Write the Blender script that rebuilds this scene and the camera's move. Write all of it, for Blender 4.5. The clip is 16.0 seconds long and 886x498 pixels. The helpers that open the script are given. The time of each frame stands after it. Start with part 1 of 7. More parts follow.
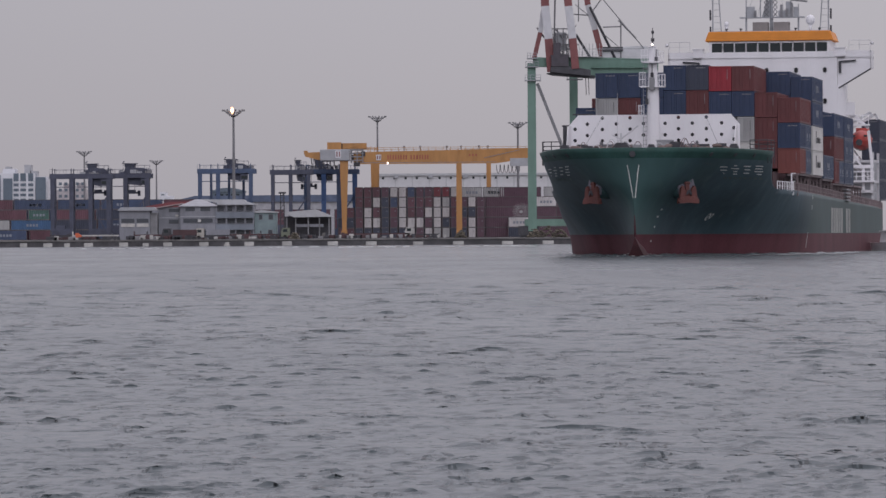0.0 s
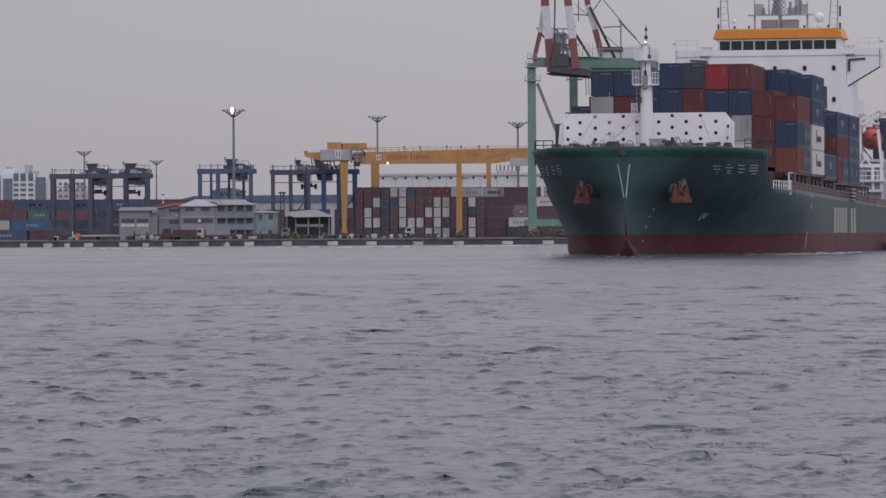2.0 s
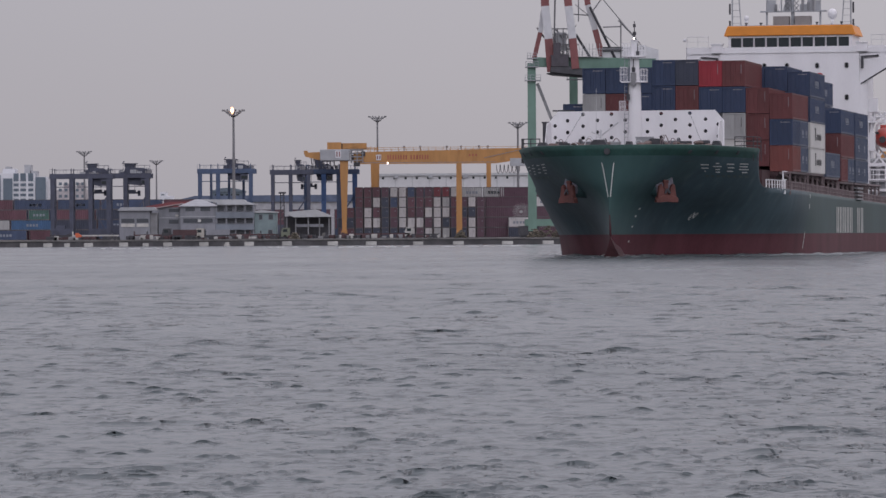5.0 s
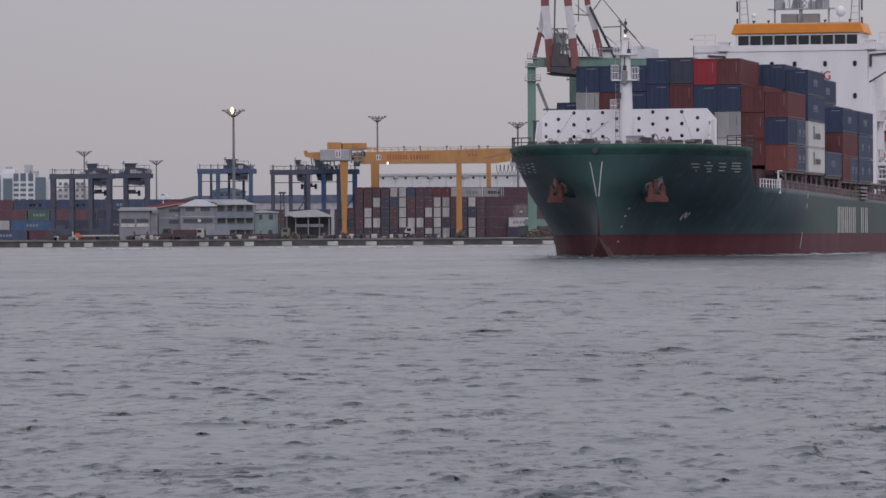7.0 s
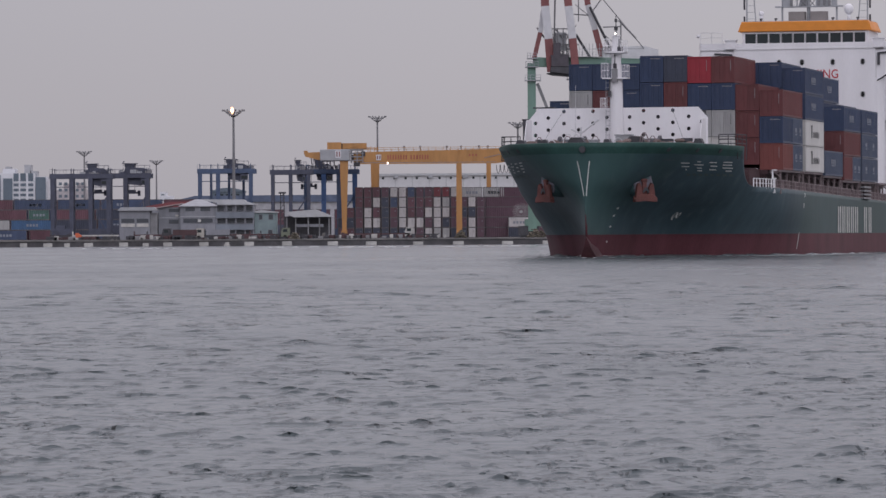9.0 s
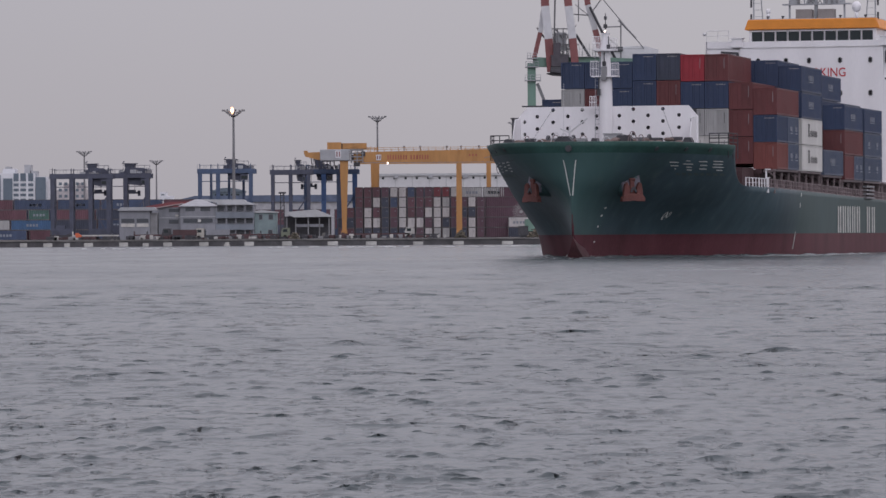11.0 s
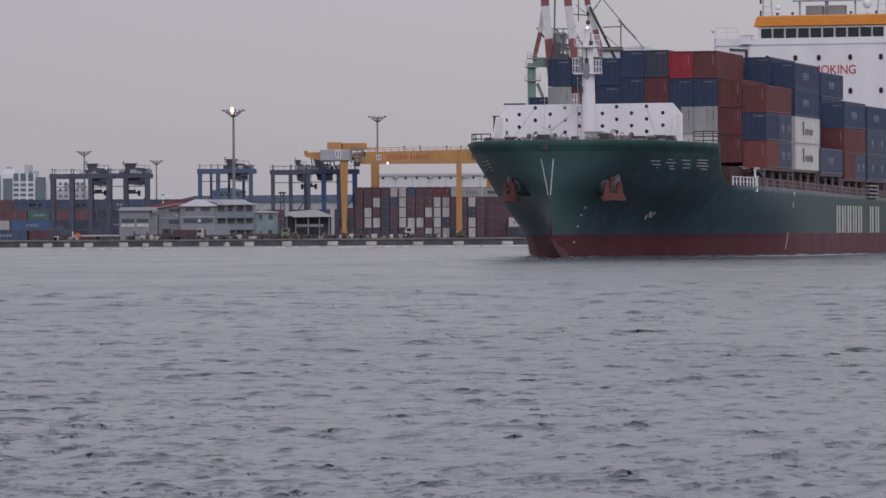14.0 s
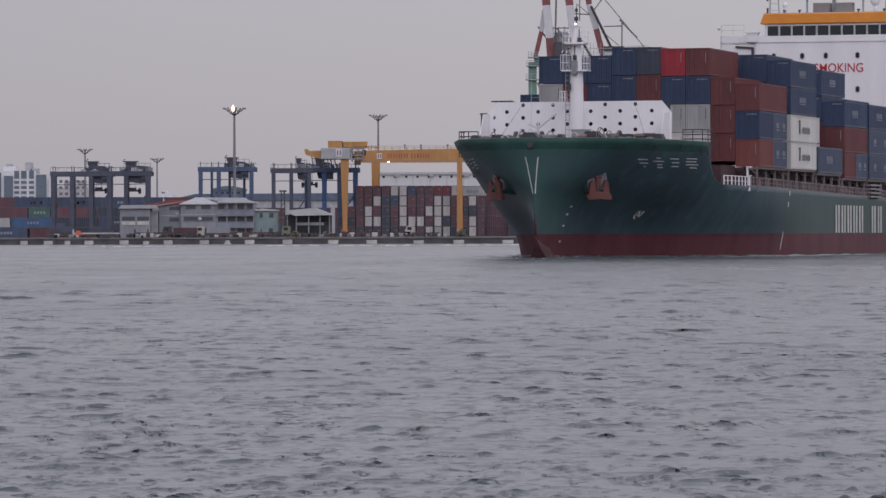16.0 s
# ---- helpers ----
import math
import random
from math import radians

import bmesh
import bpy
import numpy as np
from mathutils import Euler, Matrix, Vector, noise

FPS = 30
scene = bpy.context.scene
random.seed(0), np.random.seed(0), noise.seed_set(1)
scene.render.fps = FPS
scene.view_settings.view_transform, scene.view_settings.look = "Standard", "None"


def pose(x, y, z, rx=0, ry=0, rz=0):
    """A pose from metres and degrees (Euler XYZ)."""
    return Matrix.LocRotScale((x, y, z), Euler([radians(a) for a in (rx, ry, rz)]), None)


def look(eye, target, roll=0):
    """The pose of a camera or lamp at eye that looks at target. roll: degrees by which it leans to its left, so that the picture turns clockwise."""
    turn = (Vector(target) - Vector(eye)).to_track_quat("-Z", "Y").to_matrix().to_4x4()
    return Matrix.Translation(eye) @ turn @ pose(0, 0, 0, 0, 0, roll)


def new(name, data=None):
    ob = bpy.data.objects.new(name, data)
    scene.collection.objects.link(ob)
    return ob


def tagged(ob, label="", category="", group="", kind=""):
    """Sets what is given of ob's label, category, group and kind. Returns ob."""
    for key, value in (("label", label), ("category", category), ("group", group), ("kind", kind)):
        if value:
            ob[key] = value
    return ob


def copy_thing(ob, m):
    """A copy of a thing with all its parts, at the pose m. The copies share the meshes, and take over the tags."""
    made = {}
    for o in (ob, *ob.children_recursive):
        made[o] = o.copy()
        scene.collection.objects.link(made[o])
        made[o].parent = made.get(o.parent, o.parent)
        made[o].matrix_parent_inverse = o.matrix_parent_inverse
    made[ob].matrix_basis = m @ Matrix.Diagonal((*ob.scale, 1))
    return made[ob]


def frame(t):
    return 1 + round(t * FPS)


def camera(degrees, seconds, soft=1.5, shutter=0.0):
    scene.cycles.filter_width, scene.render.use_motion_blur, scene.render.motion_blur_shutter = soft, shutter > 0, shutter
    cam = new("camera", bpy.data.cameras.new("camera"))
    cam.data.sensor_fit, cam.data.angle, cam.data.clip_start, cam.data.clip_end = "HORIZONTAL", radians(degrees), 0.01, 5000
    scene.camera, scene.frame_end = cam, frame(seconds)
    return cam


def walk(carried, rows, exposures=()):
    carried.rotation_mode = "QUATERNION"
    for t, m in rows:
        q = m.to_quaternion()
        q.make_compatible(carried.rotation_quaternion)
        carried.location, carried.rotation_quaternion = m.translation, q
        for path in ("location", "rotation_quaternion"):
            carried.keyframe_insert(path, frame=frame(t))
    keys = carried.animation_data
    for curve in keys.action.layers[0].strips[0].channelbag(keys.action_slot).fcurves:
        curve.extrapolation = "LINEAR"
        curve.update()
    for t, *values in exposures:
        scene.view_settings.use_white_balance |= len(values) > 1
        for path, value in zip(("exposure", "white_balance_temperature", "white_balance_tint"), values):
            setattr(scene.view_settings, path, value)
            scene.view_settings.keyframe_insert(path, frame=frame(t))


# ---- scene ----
cam = camera(11.194, 16.0, soft=1.5)
EYE = (0.0, 0.0, 2.14)
STILL = look(EYE, (0, 1000, 2.14 - 2.938), -0.35)
NUDGED = look(EYE, (-0.1, 1000, 2.14 - 3.2), -0.17)
walk(cam, [(0.0, STILL), (15.7, STILL), (15.9, STILL), (16.0, NUDGED)], exposures=[(0.0, 0.0), (8.0, 0.03), (16.0, 0.06)])

# ---- daylight: an overcast sky at dusk ----
SUN_ELEV, SUN_AZ = 28.0, 176.0
world = bpy.data.worlds.new("overcast_sky")
scene.world = world
world.use_nodes = True
wn, wl = world.node_tree.nodes, world.node_tree.links
sky = wn.new("ShaderNodeTexSky")
sky.sky_type, sky.sun_disc = "NISHITA", False
sky.sun_elevation, sky.sun_rotation = radians(SUN_ELEV), radians(SUN_AZ)
wcoord = wn.new("ShaderNodeTexCoord")
cloud = wn.new("ShaderNodeTexNoise")
cloud.inputs["Scale"].default_value, cloud.inputs["Detail"].default_value = 2.2, 4
cramp = wn.new("ShaderNodeValToRGB")
cramp.color_ramp.elements[0].position, cramp.color_ramp.elements[0].color = 0.3, (4.40, 4.22, 4.76, 1)
cramp.color_ramp.elements[1].position, cramp.color_ramp.elements[1].color = 0.7, (4.69, 4.46, 4.98, 1)
wmix = wn.new("ShaderNodeMixRGB")
wmix.inputs[0].default_value = 0.93
wl.new(wcoord.outputs["Generated"], cloud.inputs["Vector"])
wl.new(cloud.outputs["Fac"], cramp.inputs["Fac"])
wl.new(sky.outputs["Color"], wmix.inputs[1])
wl.new(cramp.outputs["Color"], wmix.inputs[2])
# the overcast is a little brighter and pinker towards the evening side
dusk = wn.new("ShaderNodeVectorMath")
dusk.operation = "DOT_PRODUCT"
dusk.inputs[1].default_value = (0.83, 0.46, 0.31)
side = wn.new("ShaderNodeMapRange")
side.inputs["From Min"].default_value, side.inputs["From Max"].default_value = 0.1, 0.8
wtone = wn.new("ShaderNodeMixRGB")
wtone.inputs[1].default_value, wtone.inputs[2].default_value = (0.84, 0.837, 0.852, 1), (1.19, 1.165, 1.145, 1)
wmul = wn.new("ShaderNodeMixRGB")
wmul.blend_type = "MULTIPLY"
wmul.inputs[0].default_value = 1.0
wl.new(wcoord.outputs["Generated"], dusk.inputs[0])
wl.new(dusk.outputs["Value"], side.inputs["Value"])
wl.new(side.outputs[0], wtone.inputs[0])
wl.new(wmix.outputs["Color"], wmul.inputs[1])
wl.new(wtone.outputs["Color"], wmul.inputs[2])
# an overcast sky brightens from the horizon to the zenith
height, lift, over = wn.new("ShaderNodeSeparateXYZ"), wn.new("ShaderNodeMapRange"), wn.new("ShaderNodeVectorMath")
lift.inputs["To Min"].default_value, lift.inputs["To Max"].default_value = 1.0, 2.95
over.operation = "SCALE"
wl.new(wcoord.outputs["Generated"], height.inputs[0])
wl.new(height.outputs["Z"], lift.inputs["Value"])
wl.new(wmul.outputs["Color"], over.inputs[0])
wl.new(lift.outputs[0], over.inputs["Scale"])
wl.new(over.outputs[0], wn["Background"].inputs["Color"])
wn["Background"].inputs["Strength"].default_value = 0.0855

sun_data = bpy.data.lights.new("sun", "SUN")
sun_data.energy, sun_data.angle, sun_data.color = 0.58, radians(35), (0.94, 0.945, 1.05)
sun = new("sun", sun_data)
az, el = radians(SUN_AZ), radians(SUN_ELEV)
sun_from = Vector((math.sin(az) * math.cos(el), math.cos(az) * math.cos(el), math.sin(el)))
sun.matrix_world = look(sun_from * 300, (0, 0, 0))
scene.view_settings.exposure = 0.0


# ---- materials ----
def paint(name, color, rough=0.55, metal=0.0, vary=0.18, scale=0.6, fine=6.0, bump=0.02, dirt=(0.12, 0.09, 0.07), wear=0.0, streak=False, gloss=0.5):
    """A painted or mineral surface with broad and fine variation, worn patches and slight relief."""
    m = bpy.data.materials.new(name)
    m.use_nodes = True
    n, l = m.node_tree.nodes, m.node_tree.links
    b = n["Principled BSDF"]
    co = n.new("ShaderNodeTexCoord")
    mp = n.new("ShaderNodeMapping")
    mp.inputs["Scale"].default_value = (1, 1, 0.25) if streak else (1, 1, 1)
    l.new(co.outputs["Object"], mp.inputs["Vector"])
    big, small = n.new("ShaderNodeTexNoise"), n.new("ShaderNodeTexNoise")
    big.inputs["Scale"].default_value, big.inputs["Detail"].default_value = scale, 5
    small.inputs["Scale"].default_value, small.inputs["Detail"].default_value = fine, 6
    for t in (big, small):
        l.new(mp.outputs["Vector"], t.inputs["Vector"])
    info = n.new("ShaderNodeObjectInfo")
    r1 = n.new("ShaderNodeMapRange")
    r1.inputs["To Min"].default_value, r1.inputs["To Max"].default_value = 1 - vary, 1 + vary
    r1.inputs["From Min"].default_value, r1.inputs["From Max"].default_value = 0.3, 0.7
    l.new(big.outputs["Fac"], r1.inputs["Value"])
    r2 = n.new("ShaderNodeMapRange")
    r2.inputs["To Min"].default_value, r2.inputs["To Max"].default_value = 1 - vary * 0.5, 1 + vary * 0.5
    r2.inputs["From Min"].default_value, r2.inputs["From Max"].default_value = 0.3, 0.7
    l.new(small.outputs["Fac"], r2.inputs["Value"])
    r3 = n.new("ShaderNodeMapRange")
    r3.inputs["To Min"].default_value, r3.inputs["To Max"].default_value = 1 - vary * 0.6, 1 + vary * 0.6
    l.new(info.outputs["Random"], r3.inputs["Value"])
    m1, m2 = n.new("ShaderNodeMath"), n.new("ShaderNodeMath")
    m1.operation = m2.operation = "MULTIPLY"
    l.new(r1.outputs[0], m1.inputs[0]), l.new(r2.outputs[0], m1.inputs[1])
    l.new(m1.outputs[0], m2.inputs[0]), l.new(r3.outputs[0], m2.inputs[1])
    vm = n.new("ShaderNodeVectorMath")
    vm.operation = "SCALE"
    vm.inputs[0].default_value = color
    l.new(m2.outputs[0], vm.inputs["Scale"])
    mix = n.new("ShaderNodeMixRGB")
    mix.inputs[2].default_value = (*dirt, 1)
    rw = n.new("ShaderNodeMapRange")
    rw.inputs["From Min"].default_value, rw.inputs["From Max"].default_value = 0.62 - wear * 0.25, 0.80 - wear * 0.25
    rw.inputs["To Max"].default_value = min(1, 0.25 + wear * 0.6)
    l.new(small.outputs["Fac"], rw.inputs["Value"])
    l.new(rw.outputs[0], mix.inputs[0])
    l.new(vm.outputs[0], mix.inputs[1])
    l.new(mix.outputs[0], b.inputs["Base Color"])
    b.inputs["Roughness"].default_value, b.inputs["Metallic"].default_value = rough, metal
    b.inputs["Specular IOR Level"].default_value = gloss
    if bump:
        bp = n.new("ShaderNodeBump")
        bp.inputs["Strength"].default_value, bp.inputs["Distance"].default_value = 0.4, bump
        l.new(small.outputs["Fac"], bp.inputs["Height"])
        l.new(bp.outputs[0], b.inputs["Normal"])
    return m


def glow(name, color, power):
    m = bpy.data.materials.new(name)
    m.use_nodes = True
    b = m.node_tree.nodes["Principled BSDF"]
    b.inputs["Base Color"].default_value = (*color, 1)
    b.inputs["Emission Color"].default_value, b.inputs["Emission Strength"].default_value = (*color, 1), power
    return m


def glass(name, color=(0.02, 0.03, 0.035), rough=0.08):
    m = bpy.data.materials.new(name)
    m.use_nodes = True
    b = m.node_tree.nodes["Principled BSDF"]
    b.inputs["Base Color"].default_value = (*color, 1)
    b.inputs["Roughness"].default_value = rough
    b.inputs["Specular IOR Level"].default_value = 0.5
    return m


def water_material():
    m = bpy.data.materials.new("harbour_water")
    m.use_nodes = True
    n, l = m.node_tree.nodes, m.node_tree.links
    b = n["Principled BSDF"]
    b.inputs["Base Color"].default_value = (0.092, 0.111, 0.117, 1)
    b.inputs["Roughness"].default_value = 0.12
    b.inputs["IOR"].default_value = 1.33
    co = n.new("ShaderNodeTexCoord")
    last = None
    mp = n.new("ShaderNodeMapping")
    mp.inputs["Scale"].default_value = (0.28, 0.07, 1.0)
    l.new(co.outputs["Object"], mp.inputs["Vector"])
    cluster = n.new("ShaderNodeTexNoise")
    cluster.inputs["Scale"].default_value, cluster.inputs["Detail"].default_value = 1.0, 3
    l.new(mp.outputs["Vector"], cluster.inputs["Vector"])
    group = n.new("ShaderNodeMapRange")
    group.inputs["From Min"].default_value, group.inputs["From Max"].default_value = 0.38, 0.62
    group.inputs["To Min"].default_value, group.inputs["To Max"].default_value = 0.25, 1.0
    l.new(cluster.outputs["Fac"], group.inputs["Value"])
    # wavelets: short crests in groups over an even surface, then fine ripples all over
    sep = n.new("ShaderNodeSeparateXYZ")
    l.new(co.outputs["Object"], sep.inputs[0])
    for sx, sy, detail, lo, hi, dist, shift, y0, y1, least in (
            (0.30, 0.20, 3, 0.25, 0.75, 0.35, 12.3, 100, 280, 0.0), (0.60, 0.15, 2.5, 0.61, 0.73, 0.85, 0.0, 55, 100, 0.1),
            (2.0, 0.55, 2.5, 0.61, 0.73, 0.18, 31.7, 20, 45, 0.8), (5.0, 1.5, 1, 0.61, 0.74, 0.08, 77.1, 20, 45, 1.0)):
        mp = n.new("ShaderNodeMapping")
        mp.inputs["Scale"].default_value, mp.inputs["Location"].default_value = (sx, sy, 1.0), (shift, shift * 0.6, 0)
        l.new(co.outputs["Object"], mp.inputs["Vector"])
        t = n.new("ShaderNodeTexNoise")
        t.noise_dimensions = "2D"
        t.inputs["Scale"].default_value, t.inputs["Detail"].default_value, t.inputs["Roughness"].default_value = 1.0, detail, 0.5
        l.new(mp.outputs["Vector"], t.inputs["Vector"])
        crest = n.new("ShaderNodeMapRange")
        crest.inputs["From Min"].default_value, crest.inputs["From Max"].default_value = lo, hi
        l.new(t.outputs["Fac"], crest.inputs["Value"])
        bp = n.new("ShaderNodeBump")
        bp.inputs["Distance"].default_value = dist
        ease, force = n.new("ShaderNodeMapRange"), n.new("ShaderNodeMath")
        ease.inputs["From Min"].default_value, ease.inputs["From Max"].default_value, ease.inputs["To Min"].default_value = y0, y1, least
        force.operation = "MULTIPLY"
        l.new(sep.outputs["Y"], ease.inputs["Value"])
        l.new(ease.outputs[0], force.inputs[0]), l.new(group.outputs[0], force.inputs[1])
        l.new(crest.outputs[0], bp.inputs["Height"]), l.new(force.outputs[0], bp.inputs["Strength"])
        if last:
            l.new(last.outputs[0], bp.inputs["Normal"])
        last = bp
    # the open fairway is finely ruffled by the wind, with calmer and rougher streaks
    ruffle = n.new("ShaderNodeMapRange")
    ruffle.inputs["From Min"].default_value, ruffle.inputs["From Max"].default_value = 70, 420
    ruffle.inputs["To Min"].default_value, ruffle.inputs["To Max"].default_value = 0.245, 0.235
    l.new(sep.outputs["Y"], ruffle.inputs["Value"])
    mp2 = n.new("ShaderNodeMapping")
    mp2.inputs["Scale"].default_value = (0.05, 0.02, 1)
    l.new(co.outputs["Object"], mp2.inputs["Vector"])
    streak = n.new("ShaderNodeTexNoise")
    streak.inputs["Scale"].default_value, streak.inputs["Detail"].default_value = 1.0, 5
    l.new(mp2.outputs["Vector"], streak.inputs["Vector"])
    sr = n.new("ShaderNodeMapRange")
    sr.inputs["From Min"].default_value, sr.inputs["From Max"].default_value = 0.3, 0.7
    sr.inputs["To Min"].default_value, sr.inputs["To Max"].default_value = 0.75, 1.25
    l.new(streak.outputs["Fac"], sr.inputs["Value"])
    far = n.new("ShaderNodeMapRange")
    far.inputs["From Min"].default_value, far.inputs["From Max"].default_value = 230, 480
    far.inputs["To Min"].default_value, far.inputs["To Max"].default_value = 0.0, -0.04
    l.new(sep.outputs["Y"], far.inputs["Value"])
    both = n.new("ShaderNodeMath")
    l.new(ruffle.outputs[0], both.inputs[0]), l.new(far.outputs[0], both.inputs[1])
    mul = n.new("ShaderNodeMath")
    mul.operation = "MULTIPLY"
    l.new(both.outputs[0], mul.inputs[0]), l.new(sr.outputs[0], mul.inputs[1])
    l.new(mul.outputs[0], b.inputs["Roughness"])
    l.new(last.outputs[0], b.inputs["Normal"])
    return m


HULL_GREEN = paint("hull_green_paint", (0.046, 0.080, 0.096), 0.5, gloss=0.28, vary=0.28, scale=0.12, fine=0.9, wear=0.14, streak=True, dirt=(0.125, 0.145, 0.14))


def tone_along(m, y0, y1, color, amount):
    """Mixes the uneven tone that light gives the shell into a paint between two stations."""
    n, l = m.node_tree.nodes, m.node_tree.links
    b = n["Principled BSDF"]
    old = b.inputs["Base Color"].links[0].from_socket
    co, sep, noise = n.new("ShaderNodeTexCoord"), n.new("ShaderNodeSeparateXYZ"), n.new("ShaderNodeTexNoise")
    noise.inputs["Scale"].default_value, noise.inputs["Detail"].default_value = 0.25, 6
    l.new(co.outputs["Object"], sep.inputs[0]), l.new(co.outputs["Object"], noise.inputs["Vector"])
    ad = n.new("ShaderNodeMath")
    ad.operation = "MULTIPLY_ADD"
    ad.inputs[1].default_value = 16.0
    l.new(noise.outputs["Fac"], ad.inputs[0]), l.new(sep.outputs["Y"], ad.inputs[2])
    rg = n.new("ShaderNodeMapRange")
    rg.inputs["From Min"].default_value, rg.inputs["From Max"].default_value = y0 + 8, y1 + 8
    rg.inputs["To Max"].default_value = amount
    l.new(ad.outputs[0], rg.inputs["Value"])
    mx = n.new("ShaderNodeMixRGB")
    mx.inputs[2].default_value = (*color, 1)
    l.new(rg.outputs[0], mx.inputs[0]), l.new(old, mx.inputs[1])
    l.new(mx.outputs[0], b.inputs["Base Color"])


# light on the shell put into its colour: paler bow, darker side aft
tone_along(HULL_GREEN, -24.0, -32.5, (0.062, 0.128, 0.110), 0.55)
tone_along(HULL_GREEN, 8.0, 15.5, (0.026, 0.064, 0.053), 0.6)
RIM_GREEN = paint("rim_green_paint", (0.031, 0.080, 0.070), 0.55, gloss=0.25, vary=0.2, wear=0.1)
HULL_RED = paint("antifouling_red", (0.110, 0.037, 0.047), 0.6, gloss=0.22, vary=0.25, scale=0.3, wear=0.15, dirt=(0.08, 0.05, 0.045), streak=True)
DECK_RED = paint("deck_oxide_red", (0.052, 0.023, 0.027), 0.7, vary=0.25, wear=0.3)
SHIP_WHITE = paint("ship_white_paint", (0.81, 0.80, 0.82), 0.45, vary=0.05, scale=0.4, wear=0.04, dirt=(0.5, 0.42, 0.36), streak=True)
ROOF_ORANGE = paint("bridge_roof_orange", (0.72, 0.26, 0.035), 0.5, vary=0.08)
BOAT_RED = paint("lifeboat_orange_red", (0.46, 0.062, 0.05), 0.5, vary=0.12)
ANCHOR_RUST = paint("anchor_red_oxide", (0.112, 0.040, 0.035), 0.75, vary=0.3, fine=4, wear=0.35, dirt=(0.1, 0.045, 0.03))
POCKET_GREY = paint("hawse_grey", (0.175, 0.165, 0.20), 0.7, vary=0.3, wear=0.3)
STEEL_DARK = paint("dark_steel", (0.05, 0.05, 0.058), 0.55, vary=0.3, wear=0.1)
STEEL_GREY = paint("grey_steel", (0.22, 0.22, 0.23), 0.5, vary=0.2, wear=0.15)
RAIL_GREY = paint("rail_pinkish_grey", (0.235, 0.185, 0.19), 0.6, vary=0.2, wear=0.15)
WINDOW = glass("window_glass")
PORT_DARK = glass("porthole_glass", (0.01, 0.01, 0.012), 0.2)
LETTER_WHITE = paint("lettering_white", (0.62, 0.63, 0.60), 0.6, vary=0.15, fine=3, wear=0.25, dirt=(0.2, 0.25, 0.22))
LETTER_RED = paint("lettering_red", (0.47, 0.022, 0.035), 0.5, vary=0.08)
LAMP_WARM = glow("lamp_warm_glow", (1.0, 0.50, 0.30), 1.8)
LAMP_CORE = glow("lamp_core_glow", (1.0, 0.55, 0.33), 12.0)
LAMP_WHITE = glow("lamp_white_glow", (1.0, 0.84, 0.76), 4.0)
BOX = {
    "navy blue": paint("container_navy", (0.026, 0.045, 0.100), 0.5, vary=0.15, wear=0.08, streak=True),
    "slate blue": paint("container_slate", (0.056, 0.077, 0.128), 0.5, vary=0.15, wear=0.12, streak=True),
    "dark slate": paint("container_dark_slate", (0.042, 0.05, 0.078), 0.5, vary=0.15, wear=0.1),
    "bright red": paint("container_red", (0.29, 0.022, 0.036), 0.5, vary=0.12, wear=0.08),
    "maroon brown": paint("container_maroon", (0.128, 0.034, 0.036), 0.55, vary=0.18, wear=0.12, streak=True),
    "rust orange": paint("container_rust_orange", (0.185, 0.052, 0.045), 0.55, vary=0.15, wear=0.15, streak=True),
    "off-white": paint("container_offwhite", (0.58, 0.57, 0.55), 0.5, vary=0.1, wear=0.12, dirt=(0.3, 0.24, 0.2), streak=True),
    "weathered grey": paint("container_grey", (0.36, 0.36, 0.36), 0.55, vary=0.15, wear=0.2, streak=True),
    "dull maroon": paint("container_dull_maroon", (0.125, 0.056, 0.073), 0.6, vary=0.22, wear=0.15, streak=True),
    "dull navy": paint("container_dull_navy", (0.050, 0.072, 0.130), 0.6, vary=0.2, wear=0.15, streak=True),
    "dirty white": paint("container_dirty_white", (0.50, 0.48, 0.48), 0.6, vary=0.18, wear=0.25, dirt=(0.22, 0.18, 0.15), streak=True),
    "faded red": paint("container_faded_red", (0.165, 0.038, 0.05), 0.6, vary=0.15, wear=0.15, streak=True),
    "harbour blue": paint("container_harbour_blue", (0.045, 0.105, 0.21), 0.55, vary=0.15, wear=0.12, streak=True),
    "teal green": paint("container_teal", (0.06, 0.13, 0.11), 0.55, vary=0.15, wear=0.15),
    "dark purple": paint("container_plum", (0.10, 0.052, 0.073), 0.55, vary=0.12, wear=0.08),
}
CRANE_GREEN = paint("crane_green_paint", (0.145, 0.248, 0.202), 0.5, vary=0.14, wear=0.12, streak=True)
CRANE_RED = paint("crane_red_band", (0.22, 0.075, 0.075), 0.55, vary=0.15, wear=0.1)
CRANE_WHITE = paint("crane_white_band", (0.60, 0.60, 0.62), 0.5, vary=0.08, wear=0.1)
CRANE_BLUE = paint("yard_crane_blue", (0.055, 0.085, 0.155), 0.55, vary=0.18, wear=0.1)
CRANE_BRIGHT = paint("yard_crane_bright_blue", (0.05, 0.11, 0.26), 0.55, vary=0.15, wear=0.1)
CRANE_DARK = paint("yard_crane_dark", (0.060, 0.066, 0.098), 0.6, vary=0.2)
CRANE_YELLOW = paint("yard_crane_yellow", (0.43, 0.215, 0.07), 0.5, vary=0.14, wear=0.12, streak=True)
HOUSE_GREY = paint("machinery_house_grey", (0.36, 0.37, 0.39), 0.6, vary=0.1)
MAST_GREY = paint("galvanised_mast", (0.20, 0.20, 0.21), 0.5, metal=0.3, vary=0.1)
CONCRETE = paint("quay_concrete", (0.17, 0.165, 0.16), 0.9, vary=0.3, scale=0.25, fine=2, wear=0.3)
